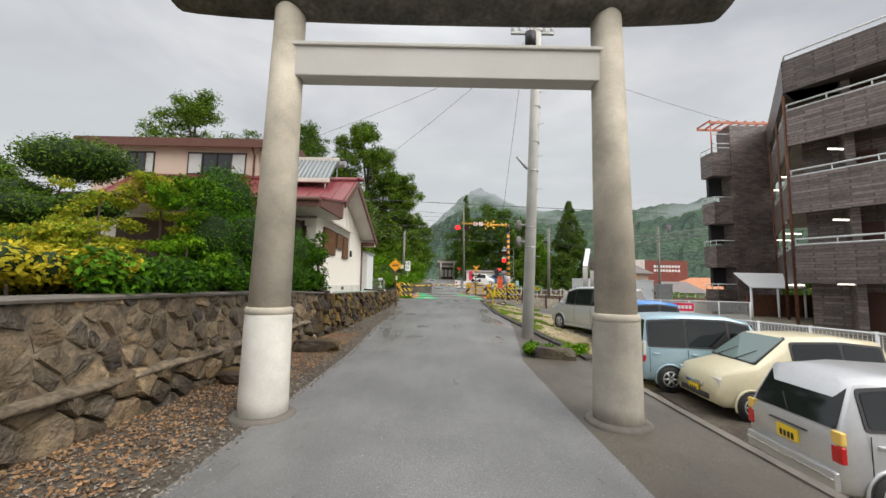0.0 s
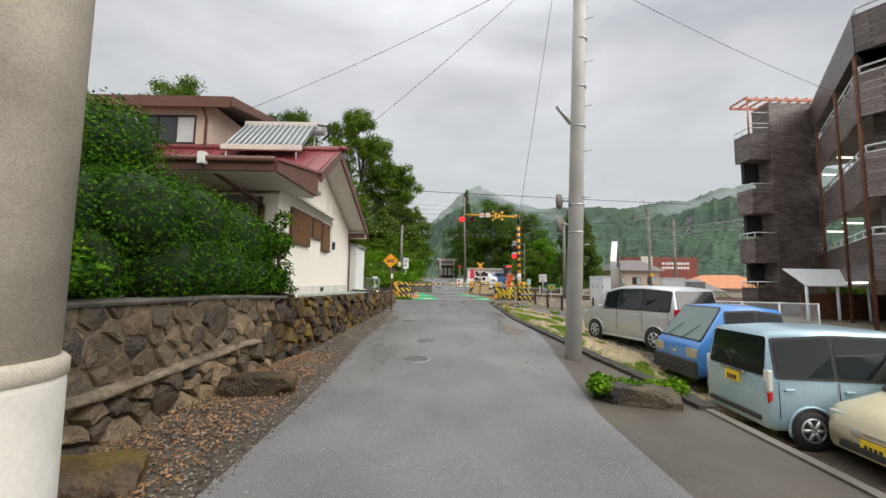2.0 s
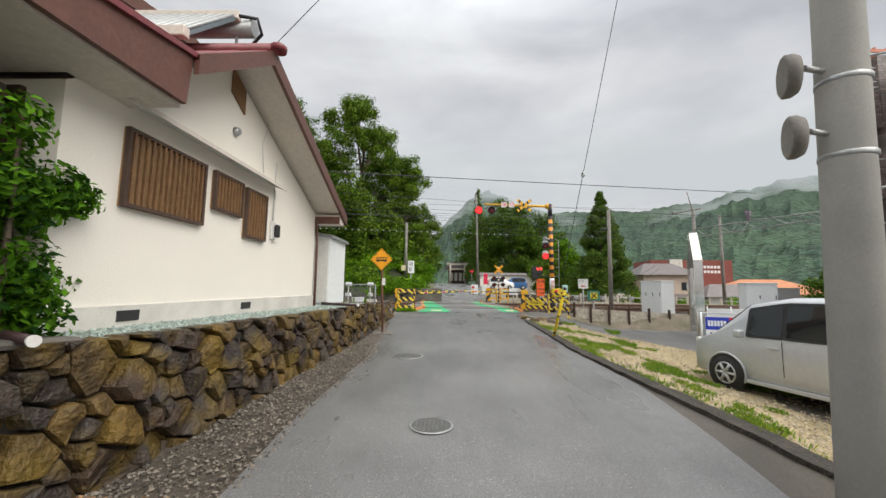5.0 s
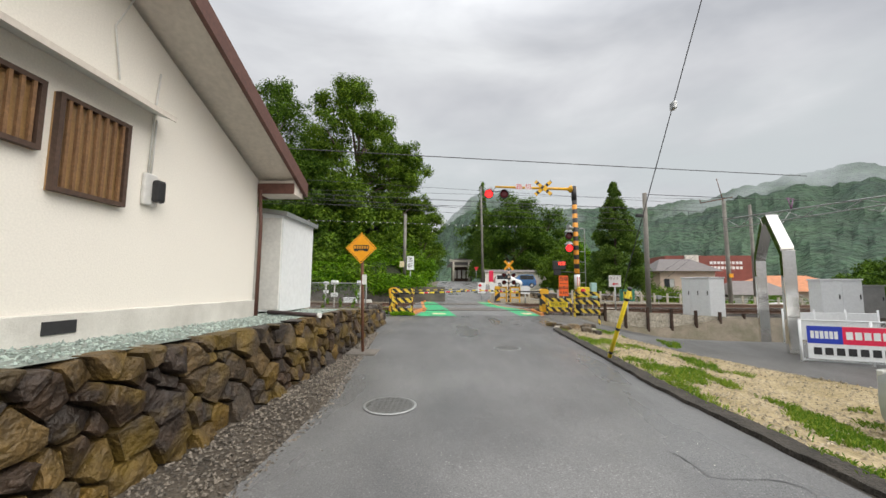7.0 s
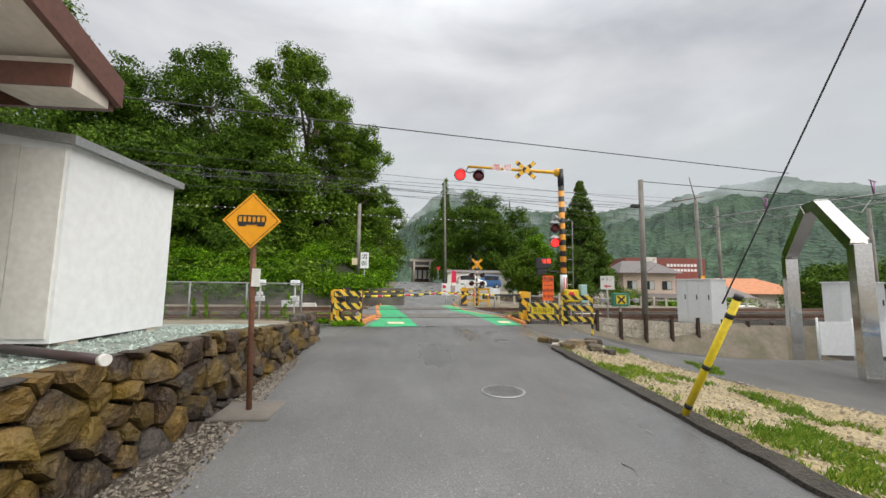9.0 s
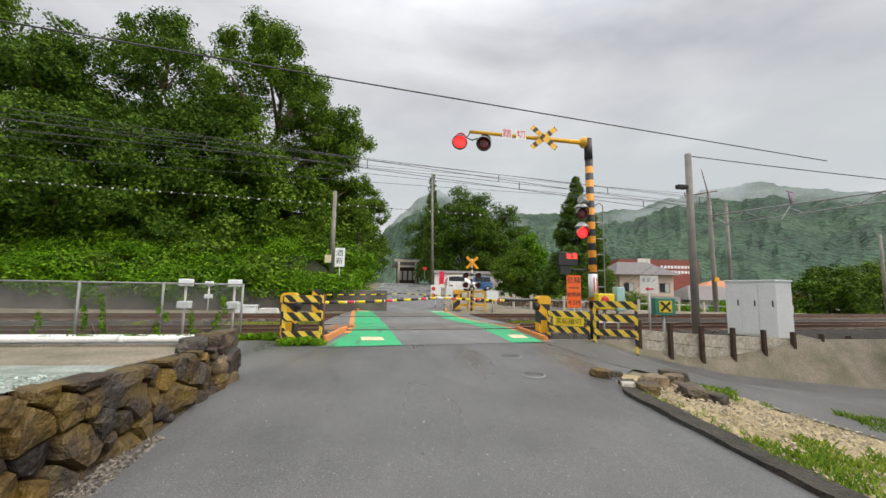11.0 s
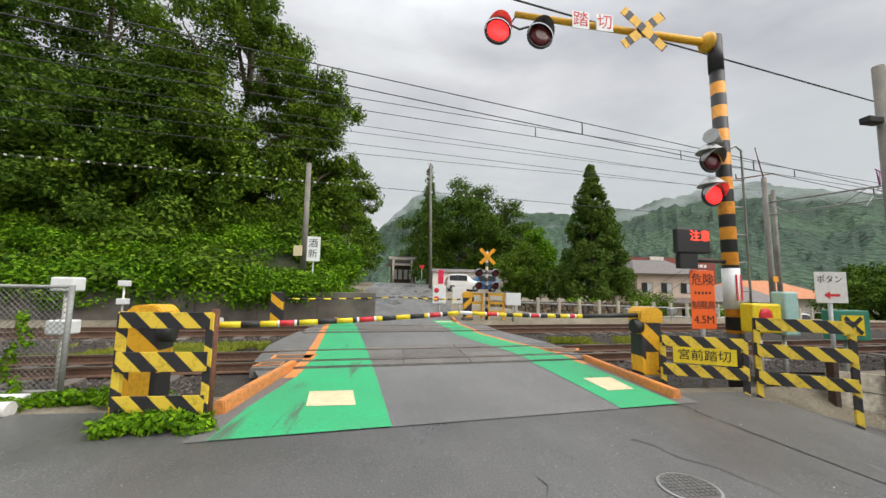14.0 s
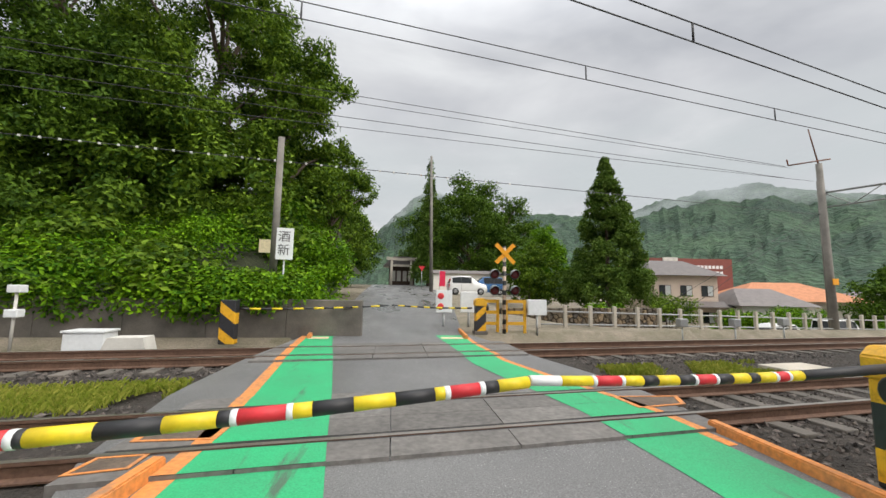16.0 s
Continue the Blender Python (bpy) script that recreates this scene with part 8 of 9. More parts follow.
def crown_blobs(rng, h0, h1, r, n, bl, taper=0.5, lean=(0, 0)):
    """Clumps spread through an uneven crown."""
    out = []
    for _ in range(n):
        u = rng.random()
        rad = r * (math.sin(math.pi * min(1, 0.12 + 0.88 * u)) ** taper) * math.sqrt(rng.uniform(0.1, 1.0))
        a = rng.uniform(0, 6.28)
        s = bl * rng.uniform(0.55, 1.3)
        out.append((rad * math.cos(a) + lean[0] * u, rad * math.sin(a) + lean[1] * u, h0 + (h1 - h0) * u, s, s, s * 0.62))
    return out


def build_tree(name, x, y, z, h, r, seed, count, size, mat, label, low=0.25, blobs=46, bl=None, trunk=None, category="tree"):
    t = thing(name, x, y, z, 0, label, category)
    rng = np.random.default_rng(seed)
    cb = crown_blobs(rng, h * low, h * 0.95, r, blobs, bl or r * 0.32)
    tr = trunk or h * 0.022
    bm = B()
    pts = [Vector((0.3 * tr * math.sin(i * 2.1 + seed) * i, 0.3 * tr * math.cos(i * 1.7 + seed) * i, h * 0.8 * i / 6)) for i in range(7)]
    pts[0].z = -0.3
    for i in range(6):
        rod(bm, pts[i], pts[i + 1], tr * (1 - i / 6.6), tr * (1 - (i + 1) / 6.6), 10, False)
    part("trunk", bm, BARK, t)
    for k in range(0, len(cb), max(1, len(cb) // 14)):
        b = cb[k]
        bm = B()
        i = min(5, max(1, int(b[2] / (h * 0.8) * 6) - 1))
        mid = pts[i].lerp(Vector(b[:3]), 0.5) + Vector((0, 0, 0.04 * h))
        rod(bm, pts[i], mid, tr * 0.4, tr * 0.25, 6, False)
        rod(bm, mid, b[:3], tr * 0.25, tr * 0.08, 6, False)
        part("limb", bm, BARK, t)
    sprays = []
    for b in cb:
        for _ in range(6):
            d = Vector(rng.normal(size=3)).normalized()
            s = b[3] * rng.uniform(0.4, 0.75)
            sprays.append((b[0] + d.x * b[3] * 0.8, b[1] + d.y * b[4] * 0.8, b[2] + d.z * b[5] * 1.25, s, s, s * 0.72))
    tagged(leaves("crown", sprays, int(count * 2.6), size * 0.62, mat, seed + 1, t, shell=0.8), kind="stuff")
    return t


# big trees on the slope beyond the track
build_tree("slope_tree", -10.0, 46, 3.5, 18.0, 5.2, 11, 26000, 0.17, LEAF, "tall broadleaf tree with an open uneven crown on the slope", 0.22, 60, 1.35)
build_tree("slope_tree", -6.3, 45, 2.5, 13.5, 3.2, 12, 15000, 0.16, LEAF, "broadleaf tree beside the road beyond the crossing", 0.15, 44, 1.05)
build_tree("slope_tree", -17.5, 47, 4.0, 17.5, 6.0, 13, 24000, 0.19, LEAF_DARK, "dense dark broadleaf tree on the slope", 0.12, 60, 1.6)
build_tree("slope_tree", -25.5, 46, 4.0, 15.8, 5.4, 14, 20000, 0.20, LEAF_DARK, "dense dark broadleaf tree on the slope", 0.12, 56, 1.7)
build_tree("slope_tree", -34.0, 49, 4.0, 22.0, 7.0, 15, 15000, 0.24, LEAF, "tall tree rising behind the house", 0.15, 50, 1.9)
build_tree("slope_tree", -13.5, 43, 2.8, 9.5, 4.5, 16, 18000, 0.17, LEAF_DARK, "low spreading tree on the slope", 0.1, 46, 1.4)
build_tree("slope_tree", -3.6, 47, 1.6, 9.0, 2.2, 17, 9000, 0.15, LEAF, "slim tree leaning over the road", 0.15, 34, 0.8)
build_tree("slope_tree", -21.0, 42.5, 2.8, 9.5, 5.0, 19, 16000, 0.18, LEAF_DARK, "low spreading tree on the slope", 0.08, 46, 1.5)
build_tree("road_tree", -6.5, 58, 1.6, 11.0, 3.5, 21, 9000, 0.2, LEAF, "roadside tree below the shrine", 0.08, 36, 1.2)
build_tree("road_tree", -5.5, 70, 2.0, 10.0, 3.5, 22, 7000, 0.24, LEAF_DARK, "roadside tree below the shrine", 0.08, 34, 1.3)
build_tree("road_tree", -9.0, 82, 2.4, 14.0, 5.0, 23, 8000, 0.28, LEAF_DARK, "dark tree beside the shrine gate", 0.06, 36, 1.8)
build_tree("shrine_tree", 10.5, 78, 2.4, 15.0, 6.2, 24, 16000, 0.26, LEAF_DARK, "broad dark tree by the shrine", 0.12, 60, 1.9)
build_tree("shrine_tree", 17.0, 80, 2.4, 13.5, 4.6, 25, 11000, 0.26, LEAF_DARK, "broad dark tree by the shrine", 0.08, 46, 1.7)
build_tree("shrine_tree", 5.5, 84, 2.4, 14.0, 4.4, 26, 9000, 0.26, LEAF_DARK, "dark tree behind the shrine wall", 0.12, 40, 1.6)
build_tree("young_tree", 16.5, 66, 0.8, 8.0, 2.6, 27, 6000, 0.2, LEAF_BRIGHT, "bright green young tree", 0.1, 30, 1.1)
build_tree("young_tree", 13.5, 62, 1.0, 5.0, 2.4, 28, 5000, 0.2, LEAF, "rounded green tree beyond the tracks", 0.1, 28, 1.0)
build_tree("house_tree", 48.0, 55, -2.0, 6.0, 4.2, 29, 6000, 0.26, LEAF_DARK, "rounded dark tree near the houses", 0.1, 30, 1.6)
build_tree("house_tree", 56.0, 56, -2.0, 6.5, 5.0, 30, 6000, 0.28, LEAF_DARK, "rounded dark tree near the houses", 0.1, 30, 1.8)
build_tree("house_tree", 66.0, 60, -2.0, 7.5, 6.0, 31, 6000, 0.3, LEAF, "broad tree near the houses", 0.1, 30, 2.0)


def build_cedar(name, x, y, z, h, r, seed, count, size, label):
    t = thing(name, x, y, z, 0, label, "tree")
    rng = np.random.default_rng(seed)
    bm = B()
    rod(bm, (0, 0, -0.3), (0, 0, h * 0.96), h * 0.018, 0.03, 10, False)
    part("trunk", bm, BARK, t)
    bl = []
    for _ in range(230):
        u = rng.random() ** 1.2
        rad = r * (1 - u) ** 0.85 * rng.uniform(0.3, 1.0) ** 0.6 + 0.05
        a = rng.uniform(0, 6.28)
        s = 0.35 + 0.55 * (1 - u)
        bl.append((rad * math.cos(a), rad * math.sin(a), h * (0.06 + 0.93 * u), s, s, s * 0.9))
    tagged(leaves("crown", bl, count, size, LEAF_CEDAR, seed, t, droop=0.5), kind="stuff")


build_cedar("cedar_tree", 19.6, 58, 0.4, 14.2, 4.1, 41, 36000, 0.15, "tall conical cedar tree beyond the tracks")
build_cedar("conifer", 4.6, 76, 2.3, 17.5, 2.0, 42, 5000, 0.2, "slender ragged conifer above the shrine trees")


# creeper slope above the retaining wall
def slope_height(x, y):
    return 1.35 + 0.52 * (y - 36.4) + 0.5 * noise.noise((x * 0.35, y * 0.35, 1.5))


def build_creepers():
    xs, ys = np.linspace(-40, -2.6, 60), np.linspace(36.3, 56, 30)
    vs = [(x, y, min(slope_height(x, y), 7.5) * (1 - 0.75 * smooth01((x + 5.5) / 3)) + road_z(y) * 0.75 * smooth01((x + 5.5) / 3)) for y in ys for x in xs]
    fs = [(j * 60 + i, j * 60 + i + 1, j * 60 + 61 + i, j * 60 + 60 + i) for j in range(29) for i in range(59)]
    tagged(raw("hillside", vs, fs, SLOPE_SHADE, smooth=True), "steep earth slope under creepers", "slope", kind="structure")
    rng = np.random.default_rng(50)
    bl, bl2 = [], []
    for _ in range(640):
        x = -3.0 - 24 * rng.random() ** 1.1
        y = 36.3 + 8.5 * rng.random() ** 1.3
        s = rng.uniform(0.3, 0.85)
        mound = noise.noise((x * 0.45, y * 0.6, 2.2))
        if mound < -0.22:
            continue
        z = 0.9 * max(0.0, mound) + slope_height(x, y) * (1 - 0.5 * smooth01((x + 5.5) / 3.5)) + 0.15
        (bl if rng.random() < 0.75 else bl2).append((x, y, z + rng.uniform(0, 0.4), s * 1.25, s, s * 0.6))
    for _ in range(60):
        x = rng.uniform(-17, -2.9)
        bl.append((x, 36.05 + rng.uniform(-0.15, 0.3), 1.45 + rng.uniform(-0.35, 0.35), 0.55, 0.3, 0.35))
    # the bush that spills down to the road
    for _ in range(46):
        bl.append((-2.9 + rng.uniform(-1.6, 0.75), 37.2 + rng.uniform(-1.0, 2.4), 0.75 + rng.uniform(-0.2, 1.35), 0.5, 0.5, 0.42))
    for _ in range(16):
        bl.append((-2.6 + rng.uniform(-0.7, 0.7), 39.5 + rng.uniform(-0.7, 0.7), 2.6 + rng.uniform(-0.7, 0.7), 0.45, 0.45, 0.4))
    tagged(leaves("creepers", bl, 110000, 0.075, LEAF_BRIGHT, 51, flat=0.5), "bright green creepers covering the slope", "creepers", kind="stuff")
    tagged(leaves("creepers_dark", bl2, 20000, 0.12, LEAF, 52, flat=0.5), "darker shrubs among the creepers", "shrubs", kind="stuff")


build_creepers()


rng2 = np.random.default_rng(55)
bl = []
for _ in range(150):
    x = rng2.uniform(-27, -3.4)
    y = rng2.uniform(40, 46.5)
    s = rng2.uniform(0.6, 1.3)
    bl.append((x, y, slope_height(x, y) * (1 - 0.4 * smooth01((x + 6) / 3)) + rng2.uniform(0.3, 4.2) * (1 - 0.5 * smooth01((x + 7) / 3)), s, s, s * 0.8))
tagged(leaves("slope_thicket", bl, 38000, 0.13, LEAF, 56, flat=0.3), "thick green undergrowth climbing into the trees", "undergrowth", kind="stuff")


def shrub(name, blobs, count, size, mat, seed, label, category="shrub", core=None, **kw):
    """A shrub: leaves on blobs, with a few stems inside."""
    bx = np.array(blobs)
    x, y = float(bx[:, 0].mean()), float(bx[:, 1].mean())
    z = float((bx[:, 2] - bx[:, 5]).min())
    t = thing(name, x, y, z, 0, label, category)
    loc = [(b[0] - x, b[1] - y, b[2] - z, *b[3:]) for b in blobs]
    for k in range(min(6, len(loc))):
        b = loc[k * len(loc) // min(6, len(loc))]
        bm = B()
        rod(bm, (b[0] * 0.3, b[1] * 0.3, -0.35), (b[0] * 0.9, b[1] * 0.9, b[2]), 0.03, 0.012, 6)
        part("stem", bm, BARK, t)
    # Solid filler behind the foliage; the shade between leaves is in its dark colour.
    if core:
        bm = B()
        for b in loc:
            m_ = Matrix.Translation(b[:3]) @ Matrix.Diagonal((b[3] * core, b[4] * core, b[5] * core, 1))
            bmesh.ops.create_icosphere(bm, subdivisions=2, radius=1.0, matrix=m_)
        tagged(part("shade_filler", bm, COREMAT, t), kind="stuff")
    tagged(leaves("foliage", loc, count, size, mat, seed, t, **kw), kind="stuff")
    return t


COREMAT = material("dark filler for leaf shade", (0.02, 0.045, 0.01), 0.9, 0, 0.4, 8.0, 0.5)
rng1 = np.random.default_rng(60)
hedge = [(-4.15 + 0.25 * rng1.uniform(-1, 1), y, 1.9 + 0.2 * math.sin((y - 6.4) / 4.6 * math.pi) + q, 0.55, 0.55, 0.55) for y in np.linspace(7.1, 10.7, 9) for q in (-0.38, 0.22)]
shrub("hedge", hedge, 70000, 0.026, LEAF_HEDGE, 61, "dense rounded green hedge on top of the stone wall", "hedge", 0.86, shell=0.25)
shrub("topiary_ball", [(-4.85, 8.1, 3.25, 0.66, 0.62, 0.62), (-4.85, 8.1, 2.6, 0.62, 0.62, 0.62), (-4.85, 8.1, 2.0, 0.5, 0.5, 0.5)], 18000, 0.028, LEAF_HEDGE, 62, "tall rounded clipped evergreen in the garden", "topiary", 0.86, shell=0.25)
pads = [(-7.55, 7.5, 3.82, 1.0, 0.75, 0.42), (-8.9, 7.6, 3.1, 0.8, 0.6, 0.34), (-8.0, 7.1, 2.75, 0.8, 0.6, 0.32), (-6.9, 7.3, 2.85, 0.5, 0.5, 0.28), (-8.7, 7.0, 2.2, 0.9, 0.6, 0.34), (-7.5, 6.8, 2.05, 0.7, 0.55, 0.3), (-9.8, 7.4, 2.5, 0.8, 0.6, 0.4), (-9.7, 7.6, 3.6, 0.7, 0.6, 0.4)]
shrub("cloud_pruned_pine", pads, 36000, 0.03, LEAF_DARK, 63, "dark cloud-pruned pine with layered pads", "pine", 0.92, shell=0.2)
for k, (x, y, h, m_, lab) in enumerate(((-6.1, 6.6, 3.1, LEAF_RUST, "yellow-green shrub tinged with rust"), (-5.2, 6.9, 3.35, LEAF_RUST, "feathery yellow and rust-coloured shrub"), (-4.45, 6.4, 3.2, LEAF_BRIGHT, "bright yellow-green upright shrub"), (-5.7, 5.6, 2.3, LEAF_RUST, "low rust-tinged garden shrub"))):
    bl = [(x + rng1.uniform(-0.55, 0.55), y + rng1.uniform(-0.4, 0.4), 1.5 + (h - 1.5) * rng1.random(), 0.2, 0.2, 0.09) for _ in range(34)]
    shrub("garden_shrub", bl, 5200, 0.034, m_, 70 + k, lab + " in the garden")
bl = [(-4.75 + rng1.uniform(-0.75, 0.75), 4.2 + rng1.uniform(-0.5, 0.6), 1.42 + 0.22 * rng1.random(), 0.28, 0.28, 0.2) for _ in range(22)]
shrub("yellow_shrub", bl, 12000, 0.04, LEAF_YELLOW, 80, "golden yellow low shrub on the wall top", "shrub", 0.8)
bl = [(-4.0 + rng1.uniform(-3.6, 0.35), 5.6 + rng1.uniform(-1.4, 1.3), 1.32 + 0.3 * rng1.random(), 0.3, 0.3, 0.2) for _ in range(52)]
shrub("garden_underplanting", bl, 16000, 0.05, LEAF_HEDGE, 81, "low green garden plants behind the wall", "plants")
bl = [(-3.75 + rng1.uniform(-0.25, 0.3), 10.9 + rng1.uniform(-0.5, 0.5), 1.25 + 1.5 * rng1.random(), 0.2, 0.2, 0.2) for _ in range(22)]
shrub("slender_shrub", bl, 5000, 0.04, LEAF_HEDGE, 82, "slender light green shrub at the house corner", "shrub")
bl = [(x, 27.1 + rng1.uniform(-0.3, 0.2), 0.40 + rng1.uniform(0, 0.06), 0.25, 0.16, 0.09) for x in np.linspace(-8, -3.0, 30)]
shrub("roadside_weeds", bl, 9000, 0.03, LEAF_BRIGHT, 83, "bright green weeds at the foot of the fence", "weeds")
bl = [(x + rng1.uniform(-0.12, 0.12), 27.4, 0.5 + 0.19 * k, 0.07, 0.05, 0.13) for x in (-9.4, -8.6, -7.7, -7.2, -6.0, -5.2, -4.7) for k in range(int(rng1.integers(2, 6)))]
shrub("fence_vine", bl, 1800, 0.032, LEAF_BRIGHT, 84, "green vine climbing the chain-link fence", "vine")
bl = [(-2.55 + rng1.uniform(-0.4, 0.45), 26.35 + rng1.uniform(-0.2, 0.15), 0.42 + rng1.uniform(0, 0.1), 0.16, 0.16, 0.08) for _ in range(14)]
shrub("gate_weeds", bl, 4200, 0.03, LEAF_BRIGHT, 85, "leafy weeds under the striped fence", "weeds")
bl = [(2.5 + rng1.uniform(-0.6, 0.9), 8.45 + rng1.uniform(-0.25, 0.3), 0.0 + rng1.uniform(0, 0.14), 0.14, 0.14, 0.1) for _ in range(14)]
shrub("rock_weeds", bl, 2200, 0.04, LEAF_BRIGHT, 86, "yellow-green weeds round the flat rock", "weeds")
for k, (x, y, z, s, m_) in enumerate(((27.5, 52, -1.5, 1.6, LEAF_BRIGHT), (33.5, 54, -1.6, 1.8, LEAF_BRIGHT), (23.5, 56, -0.8, 2.2, LEAF), (38.0, 57, -1.6, 1.7, LEAF), (13.0, 47.5, -0.2, 0.9, LEAF_BRIGHT), (40.5, 50.5, -2, 1.4, LEAF_BRIGHT))):
    bl = [(x + rng1.uniform(-1, 1) * s, y + rng1.uniform(-1, 1) * s, z + s * 0.9 * rng1.random() + 0.3, s * 0.4, s * 0.4, s * 0.35) for _ in range(16)]
    shrub("far_shrub", bl, 3500, 0.11, m_, 90 + k, "rounded green shrub in front of the houses")


# ---- hills and mist ----
def ridge(az):
    """Height of the skyline, as a share of the distance, by bearing in degrees from straight ahead."""
    return float(np.interp(az, (-90, -40, -12, -4, 0, 2.5, 5.5, 8.5, 12, 16, 20, 26, 31, 37, 43, 47, 51, 57, 65, 80, 100), (0.14, 0.15, 0.13, 0.11, 0.19, 0.235, 0.252, 0.235, 0.205, 0.195, 0.19, 0.185, 0.19, 0.205, 0.222, 0.222, 0.2, 0.17, 0.16, 0.15, 0.13)))


def build_hills():
    naz, nr = 330, 46
    vs = []
    for i in range(naz + 1):
        az = -80 + 175 * i / naz
        h = ridge(az)
        for j in range(nr + 1):
            u = j / nr
            r = 150 + 560 * u
            k = smooth01(u) ** 0.8
            z = h * 710 * k * (0.93 + 0.07 * math.sin(3 * u)) + (7 * noise.noise((az * 0.28, u * 5, 1)) + 4.0 * noise.noise((az * 1.3, u * 18, 2)) + 2.5 * noise.noise((az * 4.5, u * 40, 5))) * min(1, u * 4)
            vs.append((r * math.sin(radians(az)), 12 + r * math.cos(radians(az)), z - 6))
    fs = [(i * (nr + 1) + j, (i + 1) * (nr + 1) + j, (i + 1) * (nr + 1) + j + 1, i * (nr + 1) + j + 1) for i in range(naz) for j in range(nr)]
    tagged(raw("backdrop_hills", vs, fs, HILL, smooth=False), "wooded hills under low cloud", "hills", kind="structure")


HILL = material("distant woods", (0.05, 0.095, 0.05), 0.95, 0, 0.6, 0.02, 1.0, (0.018, 0.042, 0.03), fine=14, bdist=4.0, grain=0.9)
build_hills()


def mist_material(name, base, thick, seed, sx, fade):
    m = bpy.data.materials.new(name)
    m.use_nodes = True
    nt = m.node_tree
    nt.nodes.clear()
    link = nt.links.new
    out = nt.nodes.new("ShaderNodeOutputMaterial")
    tr = nt.nodes.new("ShaderNodeBsdfTransparent")
    # The sheet glows by itself: emission replaces the sky light on the mist.
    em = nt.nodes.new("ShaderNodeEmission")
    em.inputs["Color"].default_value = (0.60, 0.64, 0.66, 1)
    geo = nt.nodes.new("ShaderNodeNewGeometry")
    mp = nt.nodes.new("ShaderNodeMapping")
    mp.inputs["Location"].default_value = (seed, seed, 0)
    mp.inputs["Scale"].default_value = (sx, sx, sx * 2.2)
    link(geo.outputs["Position"], mp.inputs["Vector"])
    nz = nt.nodes.new("ShaderNodeTexNoise")
    nz.inputs["Scale"].default_value, nz.inputs["Detail"].default_value = 1.0, 5.0
    link(mp.outputs[0], nz.inputs["Vector"])
    sep = nt.nodes.new("ShaderNodeSeparateXYZ")
    link(geo.outputs["Position"], sep.inputs[0])
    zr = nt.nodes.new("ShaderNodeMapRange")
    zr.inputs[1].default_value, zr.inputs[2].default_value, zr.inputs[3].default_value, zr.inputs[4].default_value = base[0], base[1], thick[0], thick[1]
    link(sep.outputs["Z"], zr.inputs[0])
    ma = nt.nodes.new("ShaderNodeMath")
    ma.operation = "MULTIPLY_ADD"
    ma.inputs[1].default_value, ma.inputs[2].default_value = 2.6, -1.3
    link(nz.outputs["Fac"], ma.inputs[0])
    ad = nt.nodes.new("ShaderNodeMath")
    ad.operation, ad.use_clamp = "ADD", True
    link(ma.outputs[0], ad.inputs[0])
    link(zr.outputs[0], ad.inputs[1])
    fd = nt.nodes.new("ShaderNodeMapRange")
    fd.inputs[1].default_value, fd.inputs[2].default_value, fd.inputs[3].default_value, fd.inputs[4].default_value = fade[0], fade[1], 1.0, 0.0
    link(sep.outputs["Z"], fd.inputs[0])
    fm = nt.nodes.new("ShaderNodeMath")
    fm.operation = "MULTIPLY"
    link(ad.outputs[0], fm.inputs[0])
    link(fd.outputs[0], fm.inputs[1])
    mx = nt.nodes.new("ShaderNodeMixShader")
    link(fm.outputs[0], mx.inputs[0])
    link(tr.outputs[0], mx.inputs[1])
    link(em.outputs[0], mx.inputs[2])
    link(mx.outputs[0], out.inputs["Surface"])
    return m


def mist_sheet(r, z0, z1, mat, label, a0=-80, a1=95):
    n = 60
    vs = []
    for i in range(n + 1):
        az = radians(a0 + (a1 - a0) * i / n)
        for z in (z0, z1):
            vs.append((r * math.sin(az), 12 + r * math.cos(az), z))
    fs = [(2 * i, 2 * i + 2, 2 * i + 3, 2 * i + 1) for i in range(n)]
    o = tagged(raw("backdrop_mist", vs, fs, mat), label, "mist", kind="structure")
    o.visible_shadow = False
    return o


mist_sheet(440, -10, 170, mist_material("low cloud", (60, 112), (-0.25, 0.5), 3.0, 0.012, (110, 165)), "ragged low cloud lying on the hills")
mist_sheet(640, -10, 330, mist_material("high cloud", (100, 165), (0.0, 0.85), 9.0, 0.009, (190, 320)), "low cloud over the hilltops")


